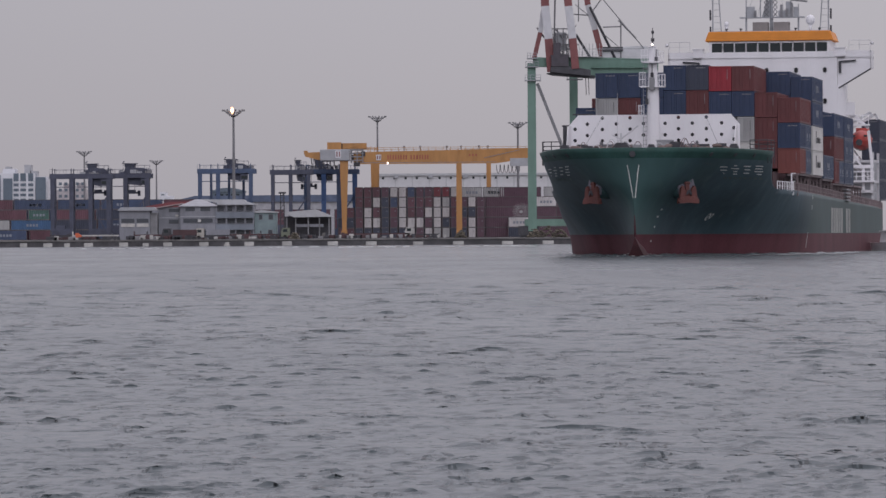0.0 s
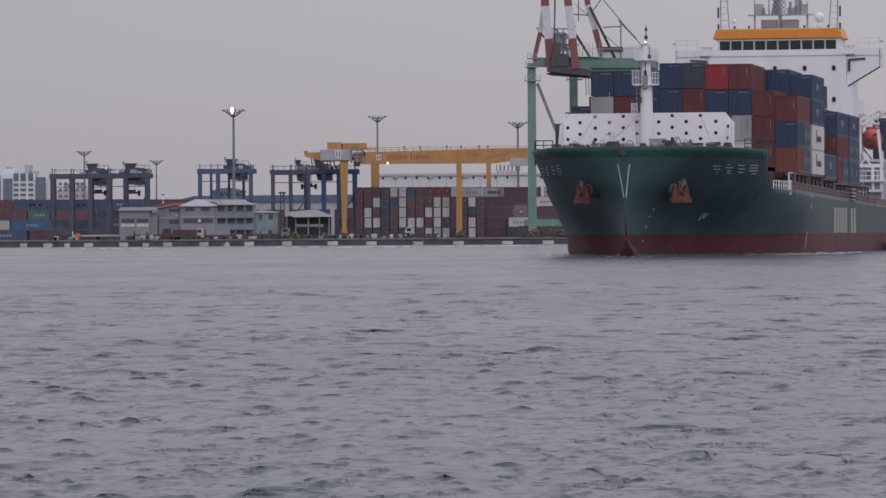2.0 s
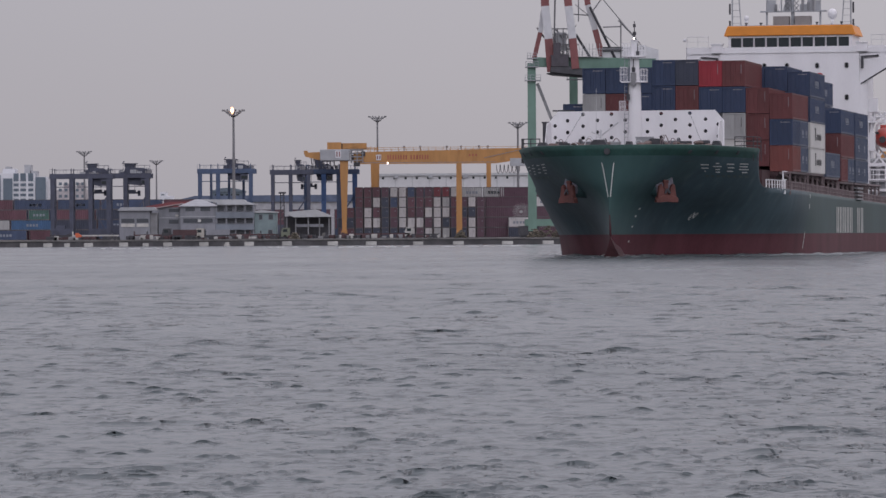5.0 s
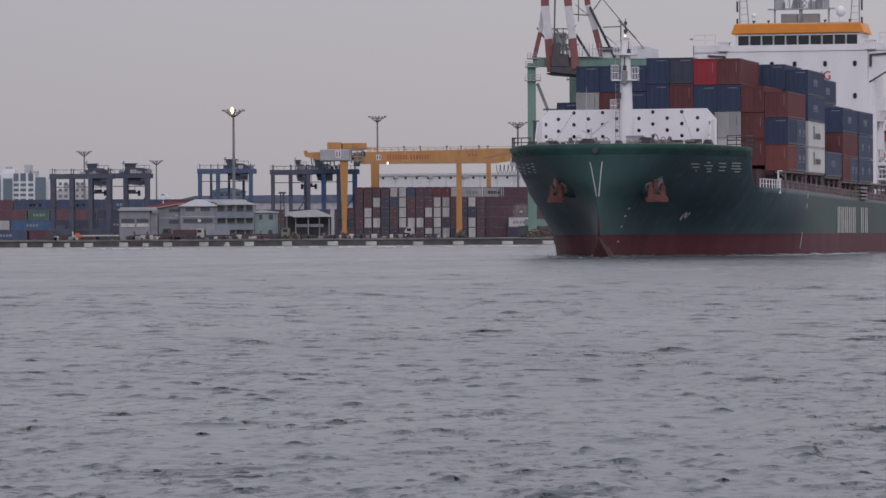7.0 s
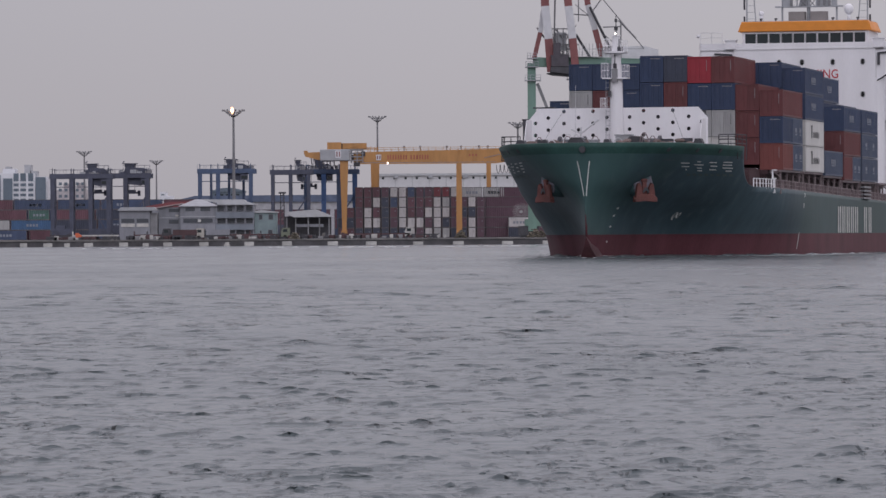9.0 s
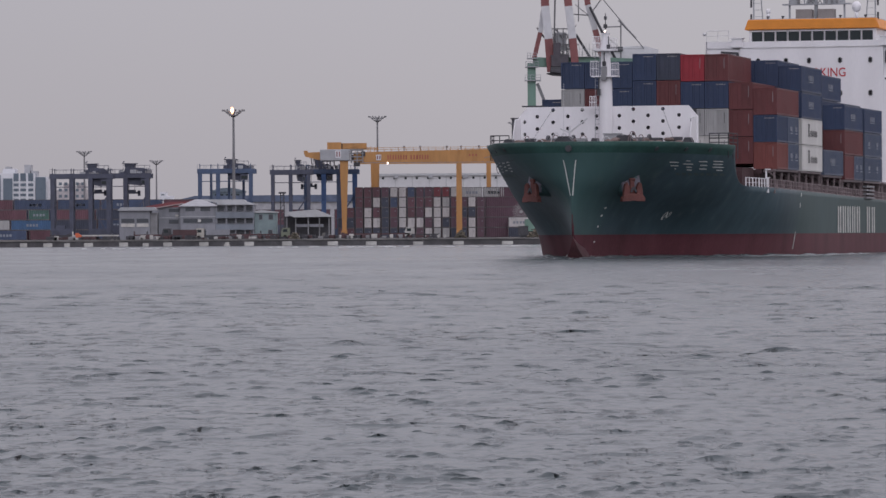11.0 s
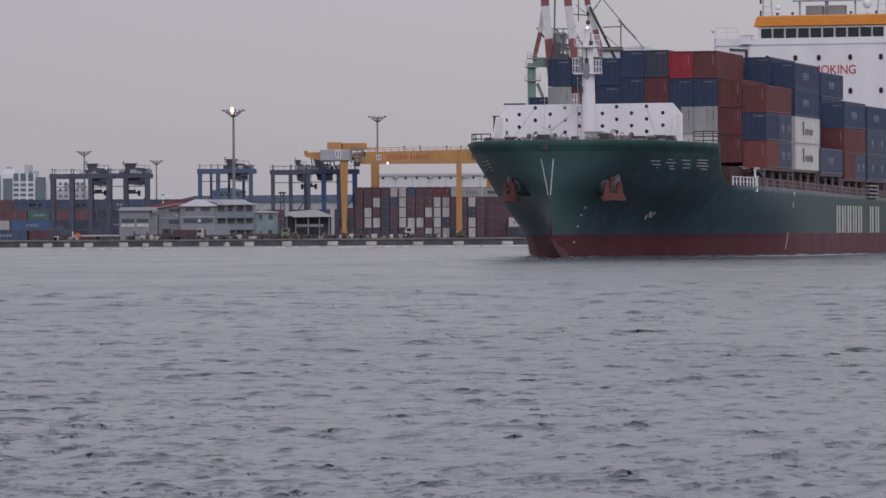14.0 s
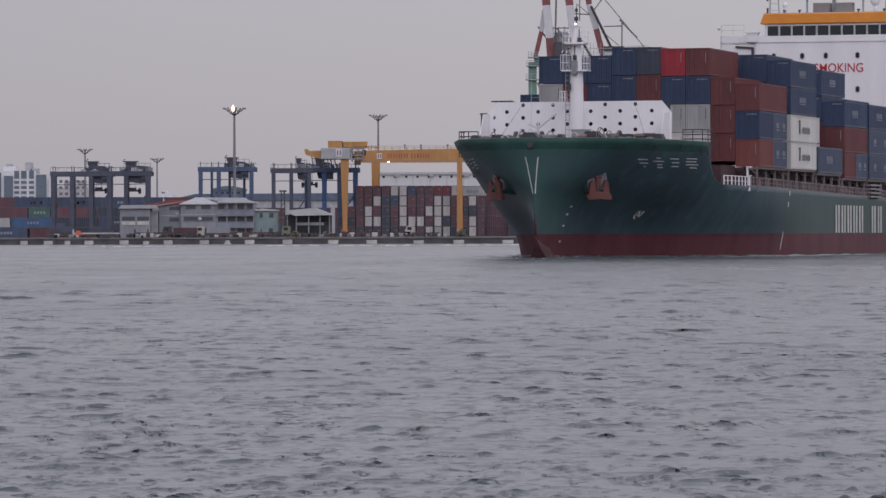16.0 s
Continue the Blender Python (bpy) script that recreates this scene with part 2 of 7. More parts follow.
QUAY_FACE = paint("quay_face_wet_concrete", (0.10, 0.096, 0.102), 0.8, vary=0.35, scale=0.3, fine=2, wear=0.2)
FENDER = paint("fender_panel_white", (0.46, 0.45, 0.43), 0.7, vary=0.25, fine=3, wear=0.3)
WALL_PALE = paint("office_wall_pale", (0.25, 0.258, 0.285), 0.85, vary=0.15, wear=0.2, streak=True)
WALL_TEAL = paint("annex_wall_grey_teal", (0.25, 0.32, 0.33), 0.85, vary=0.12, wear=0.15)
ROOF_PALE = paint("metal_roof_pale", (0.42, 0.43, 0.44), 0.5, vary=0.12, wear=0.15)
ROOF_RED = paint("metal_roof_red", (0.21, 0.058, 0.065), 0.6, vary=0.12)
TOWER_WHITE = paint("apartment_white", (0.66, 0.67, 0.70), 0.8, vary=0.08)
TOWER_BLUE = paint("apartment_bluegrey", (0.12, 0.155, 0.19), 0.7, vary=0.1)
SHED_WHITE = paint("warehouse_white_cladding", (0.60, 0.60, 0.61), 0.7, vary=0.06)
YARD_RED = paint("truck_maroon", (0.068, 0.032, 0.036), 0.5, vary=0.2)
SIGN_ORANGE = paint("vehicle_orange", (0.55, 0.12, 0.05), 0.5, vary=0.1)
FOAM = paint("foam", (0.52, 0.53, 0.53), 0.8, vary=0.1)


# ---- building helpers ----
def box(bm, x0, x1, y0, y1, z0, z1):
    v = [bm.verts.new((x, y, z)) for z in (z0, z1) for x, y in ((x0, y0), (x1, y0), (x1, y1), (x0, y1))]
    for f in ((3, 2, 1, 0), (4, 5, 6, 7), (0, 1, 5, 4), (1, 2, 6, 5), (2, 3, 7, 6), (3, 0, 4, 7)):
        bm.faces.new([v[i] for i in f])


def tube(bm, p, q, r, r2=None, n=8, cap=True):
    """A round bar from p to q, tapering from r to r2."""
    p, q = Vector(p), Vector(q)
    r2 = r if r2 is None else r2
    d = (q - p).normalized()
    u = d.orthogonal().normalized()
    w = d.cross(u)
    a = [bm.verts.new(p + r * (math.cos(2 * math.pi * i / n) * u + math.sin(2 * math.pi * i / n) * w)) for i in range(n)]
    b = [bm.verts.new(q + r2 * (math.cos(2 * math.pi * i / n) * u + math.sin(2 * math.pi * i / n) * w)) for i in range(n)]
    for i in range(n):
        bm.faces.new((a[i], a[(i + 1) % n], b[(i + 1) % n], b[i]))
    if cap:
        bm.faces.new(a[::-1]), bm.faces.new(b)


def bent_bar(bm, pts, r, n=5):
    """One round bar bent through the points."""
    rings = []
    for i, p in enumerate(pts):
        d = (Vector(pts[min(i + 1, len(pts) - 1)]) - Vector(pts[max(i - 1, 0)])).normalized()
        u = d.cross(Vector((0, 1, 0))).normalized()
        w = d.cross(u)
        rings.append([bm.verts.new(Vector(p) + r * (math.cos(2 * math.pi * k / n) * u + math.sin(2 * math.pi * k / n) * w)) for k in range(n)])
    for a, b in zip(rings, rings[1:]):
        for k in range(n):
            bm.faces.new((a[k], a[(k + 1) % n], b[(k + 1) % n], b[k]))
    bm.faces.new(rings[0][::-1]), bm.faces.new(rings[-1])


def beam(bm, p, q, w, h=None):
    """A square-cut beam from p to q, w thick and h high."""
    p, q = Vector(p), Vector(q)
    h = h or w
    d = (q - p).normalized()
    side = d.cross(Vector((0, 0, 1)))
    side = Vector((1, 0, 0)) if side.length < 0.05 else side.normalized()
    up = side.cross(d)
    e = [(-w / 2, -h / 2), (w / 2, -h / 2), (w / 2, h / 2), (-w / 2, h / 2)]
    a = [bm.verts.new(p + s * side + t * up) for s, t in e]
    b = [bm.verts.new(q + s * side + t * up) for s, t in e]
    for i in range(4):
        bm.faces.new((a[i], a[(i + 1) % 4], b[(i + 1) % 4], b[i]))
    bm.faces.new(a[::-1]), bm.faces.new(b)


def prism(bm, pts, axis, lo, hi):
    """A plate with the outline pts, thick from lo to hi along the axis ('x', 'y' or 'z')."""
    put = {"x": lambda a, b, c: (c, a, b), "y": lambda a, b, c: (a, c, b), "z": lambda a, b, c: (a, b, c)}[axis]
    A = [bm.verts.new(put(a, b, lo)) for a, b in pts]
    B = [bm.verts.new(put(a, b, hi)) for a, b in pts]
    n = len(pts)
    for i in range(n):
        bm.faces.new((A[i], A[(i + 1) % n], B[(i + 1) % n], B[i]))
    bm.faces.new(A[::-1]), bm.faces.new(B)


def ball(bm, c, r, sx=1, sy=1, sz=1, seg=12):
    bmesh.ops.create_uvsphere(bm, u_segments=seg, v_segments=max(6, seg // 2), radius=r,
                              matrix=Matrix.Translation(c) @ Matrix.Diagonal((sx, sy, sz, 1)))


def mesh_of(name, bm, materials, smooth=False):
    bmesh.ops.recalc_face_normals(bm, faces=bm.faces)
    me = bpy.data.meshes.new(name)
    bm.to_mesh(me)
    bm.free()
    for m in (materials if isinstance(materials, (list, tuple)) else [materials]):
        me.materials.append(m)
    if smooth:
        for p in me.polygons:
            p.use_smooth = True
    return me


def part(name, bm, material, parent, label="", smooth=False):
    ob = new(name, mesh_of(name, bm, material, smooth))
    ob.parent = parent
    return tagged(ob, label=label)


def boxes(name, spec, material, parent, label=""):
    """A part made of one or more boxes."""
    bm = bmesh.new()
    for s in spec:
        box(bm, *s)
    return part(name, bm, material, parent, label)


def thing(name, label, category, group="", x=0, y=0, z=0, rz=0):
    ob = new(name)
    ob.matrix_basis = pose(x, y, z, 0, 0, rz)
    return tagged(ob, label, category, group)


def structure(name, bm, material, label="", smooth=False):
    return tagged(new(name, mesh_of(name, bm, material, smooth)), label=label, kind="structure")


# ---- the ship's track: seconds, x, y and heading ----
COURSE = [
    (0.0, 24.25, 471.49, -9.96), (2.0, 23.54, 465.35, -10.73), (4.0, 22.78, 459.56, -11.51),
    (6.0, 21.98, 454.04, -12.31), (8.0, 21.12, 448.69, -13.11), (10.0, 20.21, 443.41, -13.92),
    (12.0, 19.23, 438.11, -14.73), (14.0, 18.20, 432.70, -15.53), (16.0, 17.10, 427.10, -16.32),
]
SAILING = [(t, pose(x, y, 0, 0, 0, a)) for t, x, y, a in COURSE]
ABOARD = []        # things that ride on the ship: the thing and its pose on board


def aboard(ob, local):
    ob.matrix_basis = SAILING[0][1] @ local
    ABOARD.append((ob, local))
    return ob


# ---- water ----
def wave_sheet(name, seed, rows, columns, margin, toward, reach):
    """A sheet of wind-ruffled water: an even surface with groups of short, steep crests that run with the wind."""
    rnd = np.random.RandomState(seed)
    u = np.linspace(-1, 1, columns)
    half = 0.1 * np.maximum(rows, 30) + margin
    Xw = half[:, None] * u[None, :]
    if reach:
        far = [40.0, 300.0, 1500.0, 4500.0]
        Xw = np.concatenate([np.stack([-half - q for q in far[::-1]], 1), Xw, np.stack([half + q for q in far], 1)], 1)
    Yw = rows[:, None] * np.ones_like(Xw)
    cell = np.maximum(np.gradient(rows), half * 2 / columns)[:, None]

    def train(n, lo, hi, spread):
        """A random sea of unit height made of wave trains between two lengths: heights and the crests' lean."""
        z, dx, dy = (np.zeros_like(Xw) for _ in range(3))
        for _ in range(n):
            lam = lo * (hi / lo) ** rnd.rand()
            th = rnd.normal(math.radians(toward), spread)
            k = 2 * math.pi / lam
            keep = np.clip((lam / cell - 2.2) / 2.0, 0, 1) * math.sqrt(2 / n)
            ph = k * (Xw * math.sin(th) + Yw * math.cos(th)) + rnd.rand() * 6.28
            c = keep * np.cos(ph)
            z += keep * np.sin(ph)
            dx += c * math.sin(th)
            dy += c * math.cos(th)
        return z, dx, dy

    def patches(n, lx, ly):
        p = np.zeros_like(Xw)
        for _ in range(n):
            p += np.sin(2 * math.pi * (Xw / rnd.uniform(*lx) * rnd.choice([-1, 1]) + Yw / rnd.uniform(*ly)) + rnd.rand() * 6.28)
        return p / math.sqrt(n / 2)
    sea = np.zeros((3, *Xw.shape))
    for n, lo, hi, spread, height, over, y0, y1 in WAVES:
        near = np.clip((Yw - y0) / (0.3 * y0 + 1), 0, 1) * np.clip((y1 - Yw) / (0.4 * y1), 0, 1)
        if not near.any():
            continue
        z, dx, dy = train(n, lo, hi, spread)
        group = np.clip(0.85 + 0.38 * patches(10, (2.2 * hi, 7 * hi), (3 * hi, 14 * hi)), 0.15, 1.5)
        crest = np.maximum(0, z - over) ** 1.15 * height * group * near
        steep = np.clip((z - over + 0.6) / 1.2, 0, 1) * height * group * near
        sea += np.stack([dx * steep * 1.3, dy * steep * 1.3, crest])
    z, dx, dy = train(9, 2.5, 9.0, 0.5)
    sea += 0.009 * np.stack([dx, dy, z])
    z, dx, dy = train(24, 0.5, 1.6, 0.9)
    sea += 0.0045 * np.stack([dx, dy, z])
    edge = np.ones_like(Xw)
    side = np.clip((1 - np.abs(u)) / 0.02, 0, 1)
    edge *= np.concatenate([np.zeros(4), side, np.zeros(4)]) if reach else side
    edge *= (Yw > rows[6]) * np.clip((1052 - Yw) / 30, 0, 1)
    if not reach:
        edge *= np.clip((rows[-1] - Yw) / 20, 0, 1)
    low = 0 if reach else -0.12 * (1 - edge)
    co = np.stack([Xw + sea[0] * edge, Yw + sea[1] * edge, sea[2] * edge + low], -1).reshape(-1, 3)
    nr, nc = Xw.shape
    i, j = np.meshgrid(np.arange(nr - 1), np.arange(nc - 1), indexing="ij")
    quads = np.stack([i * nc + j, i * nc + j + 1, (i + 1) * nc + j + 1, (i + 1) * nc + j], -1).reshape(-1, 4)
    me = bpy.data.meshes.new(name)
    nq = len(quads)
    me.vertices.add(len(co)), me.vertices.foreach_set("co", co.ravel())
    me.loops.add(nq * 4), me.loops.foreach_set("vertex_index", quads.ravel().astype(np.int32))
    me.polygons.add(nq), me.polygons.foreach_set("loop_start", (np.arange(nq) * 4).astype(np.int32))
    me.polygons.foreach_set("use_smooth", np.ones(nq, dtype=bool))
    me.update(calc_edges=True)
    me.validate()
    me.materials.append(WATER)
    return tagged(new(name, me), "choppy grey-green harbour water under an overcast sky", "water", kind="structure")


# trains, lengths, spread, crest height, how rare, from where to where
WAVES = (
    (40, 0.17, 0.26, 0.42, 0.0090, 0.65, 20, 85),
    (40, 0.26, 0.40, 0.40, 0.0105, 0.75, 20, 100),
    (40, 0.26, 0.40, 0.40, 0.0165, 0.85, 50, 200),
    (30, 0.44, 0.78, 0.32, 0.0140, 1.20, 20, 160),
    (36, 0.42, 0.80, 0.36, 0.0165, 1.00, 58, 330),
    (30, 0.85, 1.60, 0.30, 0.0350, 1.20, 110, 420),
    (24, 2.50, 5.00, 0.30, 0.0400, 1.30, 200, 1400),
)
WATER = water_material()


def sheet_rows(start, end, grow):
    rows = [start]
    while rows[-1] < end:
        rows.append(rows[-1] + 0.05 + grow * max(0, rows[-1] - 38))
    return rows


rows = sheet_rows(33.5, 170, 0.00095)
while rows[-1] < 1058:
    rows.append(rows[-1] + min(2.6, 0.2 + 0.006 * (rows[-1] - 170)))
while rows[-1] < 4800:
    rows.append(rows[-1] * 1.06)
water = wave_sheet("water", 4, np.array([-4000.0, -1000.0, -200.0, -20.0, 8.0, 24.0] + rows), 470, 4.3, 172, True)
cross_sea = wave_sheet("water", 11, np.array(sheet_rows(31.0, 125, 0.0019)), 430, 2.4, 197, False)
DRIFT = ((water, 0.48, -0.14), (cross_sea, 0.22, 0.12))     # the wind carries the crests along

# ---- quay and land ----
QY = 1060.0        # the quay's edge
QZ = 1.55          # the quay's deck
bm = bmesh.new()
box(bm, -1600, 1600, QY + 0.5, 4700, -3, QZ)
ground = structure("ground", bm, CONCRETE, "grey concrete container yard behind the quay edge")


# ---- the container ship ----
ship = thing("container_ship", "dark green container ship with red boot-topping under way", "ship")
ship.matrix_basis = SAILING[0][1]

LEVELS = {      # height: stem, then half-breadths at the stations
    -2.0: (-28.6, 0.4, 1.4, 2.8, 6.2, 9.0, 11.7, 13.1),
    0.0: (-29.9, 0.6, 1.8, 3.4, 6.9, 9.5, 12.0, 13.1),
    1.2: (-31.2, 0.75, 2.05, 3.7, 7.3, 9.8, 12.15, 13.1),
    2.15: (-32.2, 0.95, 2.35, 4.0, 7.7, 10.1, 12.3, 13.1),
    4.0: (-32.5, 1.5, 3.3, 5.4, 9.1, 11.4, 12.9, 13.1),
    5.5: (-32.6, 2.5, 5.0, 7.5, 10.4, 12.2, 13.1, 13.1),
    6.6: (-32.8, 3.8, 6.5, 8.9, 11.2, 12.7, 13.1, 13.1),
    8.5: (-33.2, 6.0, 8.7, 10.6, 12.1, 13.0, 13.1, 13.1),
    10.4: (-33.8, 8.2, 10.35, 11.65, 12.6, 13.1, 13.1, 13.1),
}
STATIONS = (-28, -22, -17, -10, -2, 8, 20)
ZS = sorted(LEVELS)


def glide(x, xs, ys):
    """A smooth curve through the points."""
    if x <= xs[0] or x >= xs[-1]:
        return ys[0] if x <= xs[0] else ys[-1]
    k = max(i for i in range(len(xs)) if xs[i] <= x)
    d = [(ys[i + 1] - ys[i]) / (xs[i + 1] - xs[i]) for i in range(len(xs) - 1)]

    def slope(i):
        if i in (0, len(xs) - 1):
            return d[0] if i == 0 else d[-1]
        return 0.0 if d[i - 1] * d[i] <= 0 else 2 * d[i - 1] * d[i] / (d[i - 1] + d[i])
    h = xs[k + 1] - xs[k]
    u = (x - xs[k]) / h
    return ((2 * u ** 3 - 3 * u * u + 1) * ys[k] + (u ** 3 - 2 * u * u + u) * h * slope(k)
            + (3 * u * u - 2 * u ** 3) * ys[k + 1] + (u ** 3 - u * u) * h * slope(k + 1))


def half_breadth(y, z):
    """The hull's half-breadth at a station and height."""
    z = min(max(z, ZS[0]), ZS[-1])
    if y > 100:
        return 13.1 * (1 - 0.16 * ((y - 100) / 34) ** 2)
    w = [glide(z, ZS, [LEVELS[q][k + 1] for q in ZS]) for k in range(7)]
    if y < -28:
        stem = stem_at(z)
        u = max(0.0, (y - stem) / (-28 - stem))
        e = (w[1] - w[0]) / 6 * (-28 - stem) / w[0]
        return w[0] * u ** min(1.0, max(0.5, e))
    return glide(y, STATIONS, w)


def stem_at(z):
    return float(np.interp(z, ZS, [LEVELS[q][0] for q in ZS]))


def sheer(y):
    """The height of the shell's top edge along the ship."""
    if y < -15.5:
        return 10.4 + 0.012 * max(0, -15.5 - y)
    if y < -8:
        u = (y + 15.5) / 7.5
        return 6.65 + 3.75 * (1 - u) ** 2.1
    return 6.65 - 0.0115 * (y + 8)


def build_hull():
    ys_aft = [-28, -25, -22, -19.5, -17, -15.5, -14.7, -13.9, -13, -12, -11, -10.2, -9.5, -8.8, -8, -6, -2, 3, 8, 14, 20, 30, 45, 60, 80, 100, 112, 124, 132]
    bm = bmesh.new()
    rows = [-2, -1, 0, 0.6, 1.2, 1.7, 2.15, 3, 4, 4.8, 5.5, 6.1, 6.64]
    rows_up = [6.64, 7.2, 7.8, 8.5, 9.1, 9.7, 10.1, 1.0]

    def column(i, y, z):
        """The plan place of a shell point: stations ahead of the shoulder close in on the stem."""
        if i < 9:
            s = stem_at(z)
            return s + (-28 - s) * (i / 9) ** 1.8
        return y
    cols = [None] * 9 + ys_aft
    for sign in (-1, 1):
        grid = {}
        for i, y in enumerate(cols):
            for j, z in enumerate(rows):
                yy = column(i, y, z)
                if yy > -8 and z > 4.8:
                    z = 4.8 + (z - 4.8) / 1.84 * (sheer(yy) - 4.8)
                grid[i, j] = bm.verts.new((sign * half_breadth(yy, z), yy, z))
        for i in range(len(cols) - 1):
            for j in range(len(rows) - 1):
                try:
                    f = bm.faces.new((grid[i, j], grid[i + 1, j], grid[i + 1, j + 1], grid[i, j + 1]))
                    f.material_index = 1 if rows[j + 1] <= 2.16 or (i < 2 and rows[j + 1] < 3.1) or (i < 1 and rows[j + 1] < 4.1) else 0
                except ValueError:
                    pass
        up = {}
        n_up = 8
        for i, y in enumerate(cols):
            top = sheer(y if y is not None else -28)
            if top < 6.645:
                break
            for j in range(n_up + 1):
                z = 6.64 + (top - 6.64) * j / n_up
                yy = column(i, y, z)
                up[i, j] = grid[i, len(rows) - 1] if j == 0 else bm.verts.new((sign * half_breadth(yy, z), yy, z))
        for i in range(len(cols) - 1):
            for j in range(n_up):
                if (i + 1, j + 1) in up:
                    f = bm.faces.new((up[i, j], up[i + 1, j], up[i + 1, j + 1], up[i, j + 1]))
                    f.material_index = 2 if j >= n_up - 2 and i < 14 else 0
    bmesh.ops.remove_doubles(bm, verts=bm.verts, dist=0.002)
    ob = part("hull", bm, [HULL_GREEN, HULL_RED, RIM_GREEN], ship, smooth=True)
    tk = ob.modifiers.new("plate", "SOLIDIFY")
    tk.thickness, tk.offset = 0.12, -1
    # transom
    bm = bmesh.new()
    prism(bm, [(-10.6, -2), (10.6, -2), (11.2, 6.64), (-11.2, 6.64)], "y", 131.9, 132.1)
    part("transom", bm, HULL_GREEN, ship)
    # decks
    bm = bmesh.new()
    ys = [-9, -2, 8, 20, 60, 100, 124, 131.8]
    for sg in (-1, 1):
        top = [bm.verts.new((sg * (half_breadth(y, 6.0) - 0.15), y, sheer(y) - 0.45)) for y in ys]
        mid = [bm.verts.new((0, y, sheer(y) - 0.35)) for y in ys]
        for i in range(len(ys) - 1):
            bm.faces.new((top[i], top[i + 1], mid[i + 1], mid[i]))
    part("main_deck", bm, DECK_RED, ship)
    bm = bmesh.new()
    ys = [-33, -32, -30, -28, -22, -17, -13.6]
    prism(bm, [(max(half_breadth(y, 9.2) - 0.2, 0.3), y) for y in ys] + [(-max(half_breadth(y, 9.2) - 0.2, 0.3), y) for y in ys[::-1]], "z", 9.0, 9.2)
    q = [(half_breadth(-13.6, z) - 0.2, z) for z in (6.2, 7.0, 8.0, 9.2)]
    prism(bm, q + [(-x, z) for x, z in q[::-1]], "y", -13.7, -13.5)
    part("forecastle_deck", bm, DECK_RED, ship)


build_hull()
# the shadowed notch under the stem, as an added wedge in darkened red
NOTCH_RED = paint("shaded_antifouling", (0.095, 0.036, 0.042), 0.4, vary=0.3, scale=0.4, wear=0.1)
bm = bmesh.new()
foot = [bm.verts.new(p) for p in ((0, -32.15, 1.95), (-0.35, -31.7, 0.9), (0.35, -31.7, 0.9), (-0.95, -31.0, -0.3), (0.95, -31.0, -0.3), (-1.1, -28.6, -0.3), (1.1, -28.6, -0.3), (0, -29.5, 1.8))]
for f in ((0, 1, 2), (1, 3, 4, 2), (0, 7, 5, 3, 1), (0, 2, 4, 6, 7), (5, 7, 6), (3, 5, 6, 4)):
    bm.faces.new([foot[i] for i in f])
part("stem_foot", bm, NOTCH_RED, ship, "dark red wedge added for the shadowed notch under the stem")


def shell_frame(y, z, side):
    """A place on the shell with axes along the shell (aft to fore for the viewer), up the shell, and outward."""
    p = Vector((side * half_breadth(y, z), y, z))
    dy = Vector((side * half_breadth(y + 0.3, z), y + 0.3, z)) - Vector((side * half_breadth(y - 0.3, z), y - 0.3, z))
    dz = Vector((side * half_breadth(y, z + 0.3), y, z + 0.3)) - Vector((side * half_breadth(y, z - 0.3), y, z - 0.3))
    dy.normalize(), dz.normalize()
    out = dy.cross(dz) * (1 if side > 0 else -1)
    out.normalize()
    return p, dy, dz, out


def shell_strip(bm, side, pts, width, proud=0.03):
    """A painted stroke on the shell along points (y, z)."""
    for (y0, z0), (y1, z1) in zip(pts, pts[1:]):
        L = math.hypot(y1 - y0, z1 - z0)
        ny, nz = -(z1 - z0) / L * width / 2, (y1 - y0) / L * width / 2
        v = []
        for y, z in ((y0 + ny, z0 + nz), (y1 + ny, z1 + nz), (y1 - ny, z1 - nz), (y0 - ny, z0 - nz)):
            p, _, _, out = shell_frame(y, z, side)
            v.append(bm.verts.new(p + out * proud))
        bm.faces.new(v)


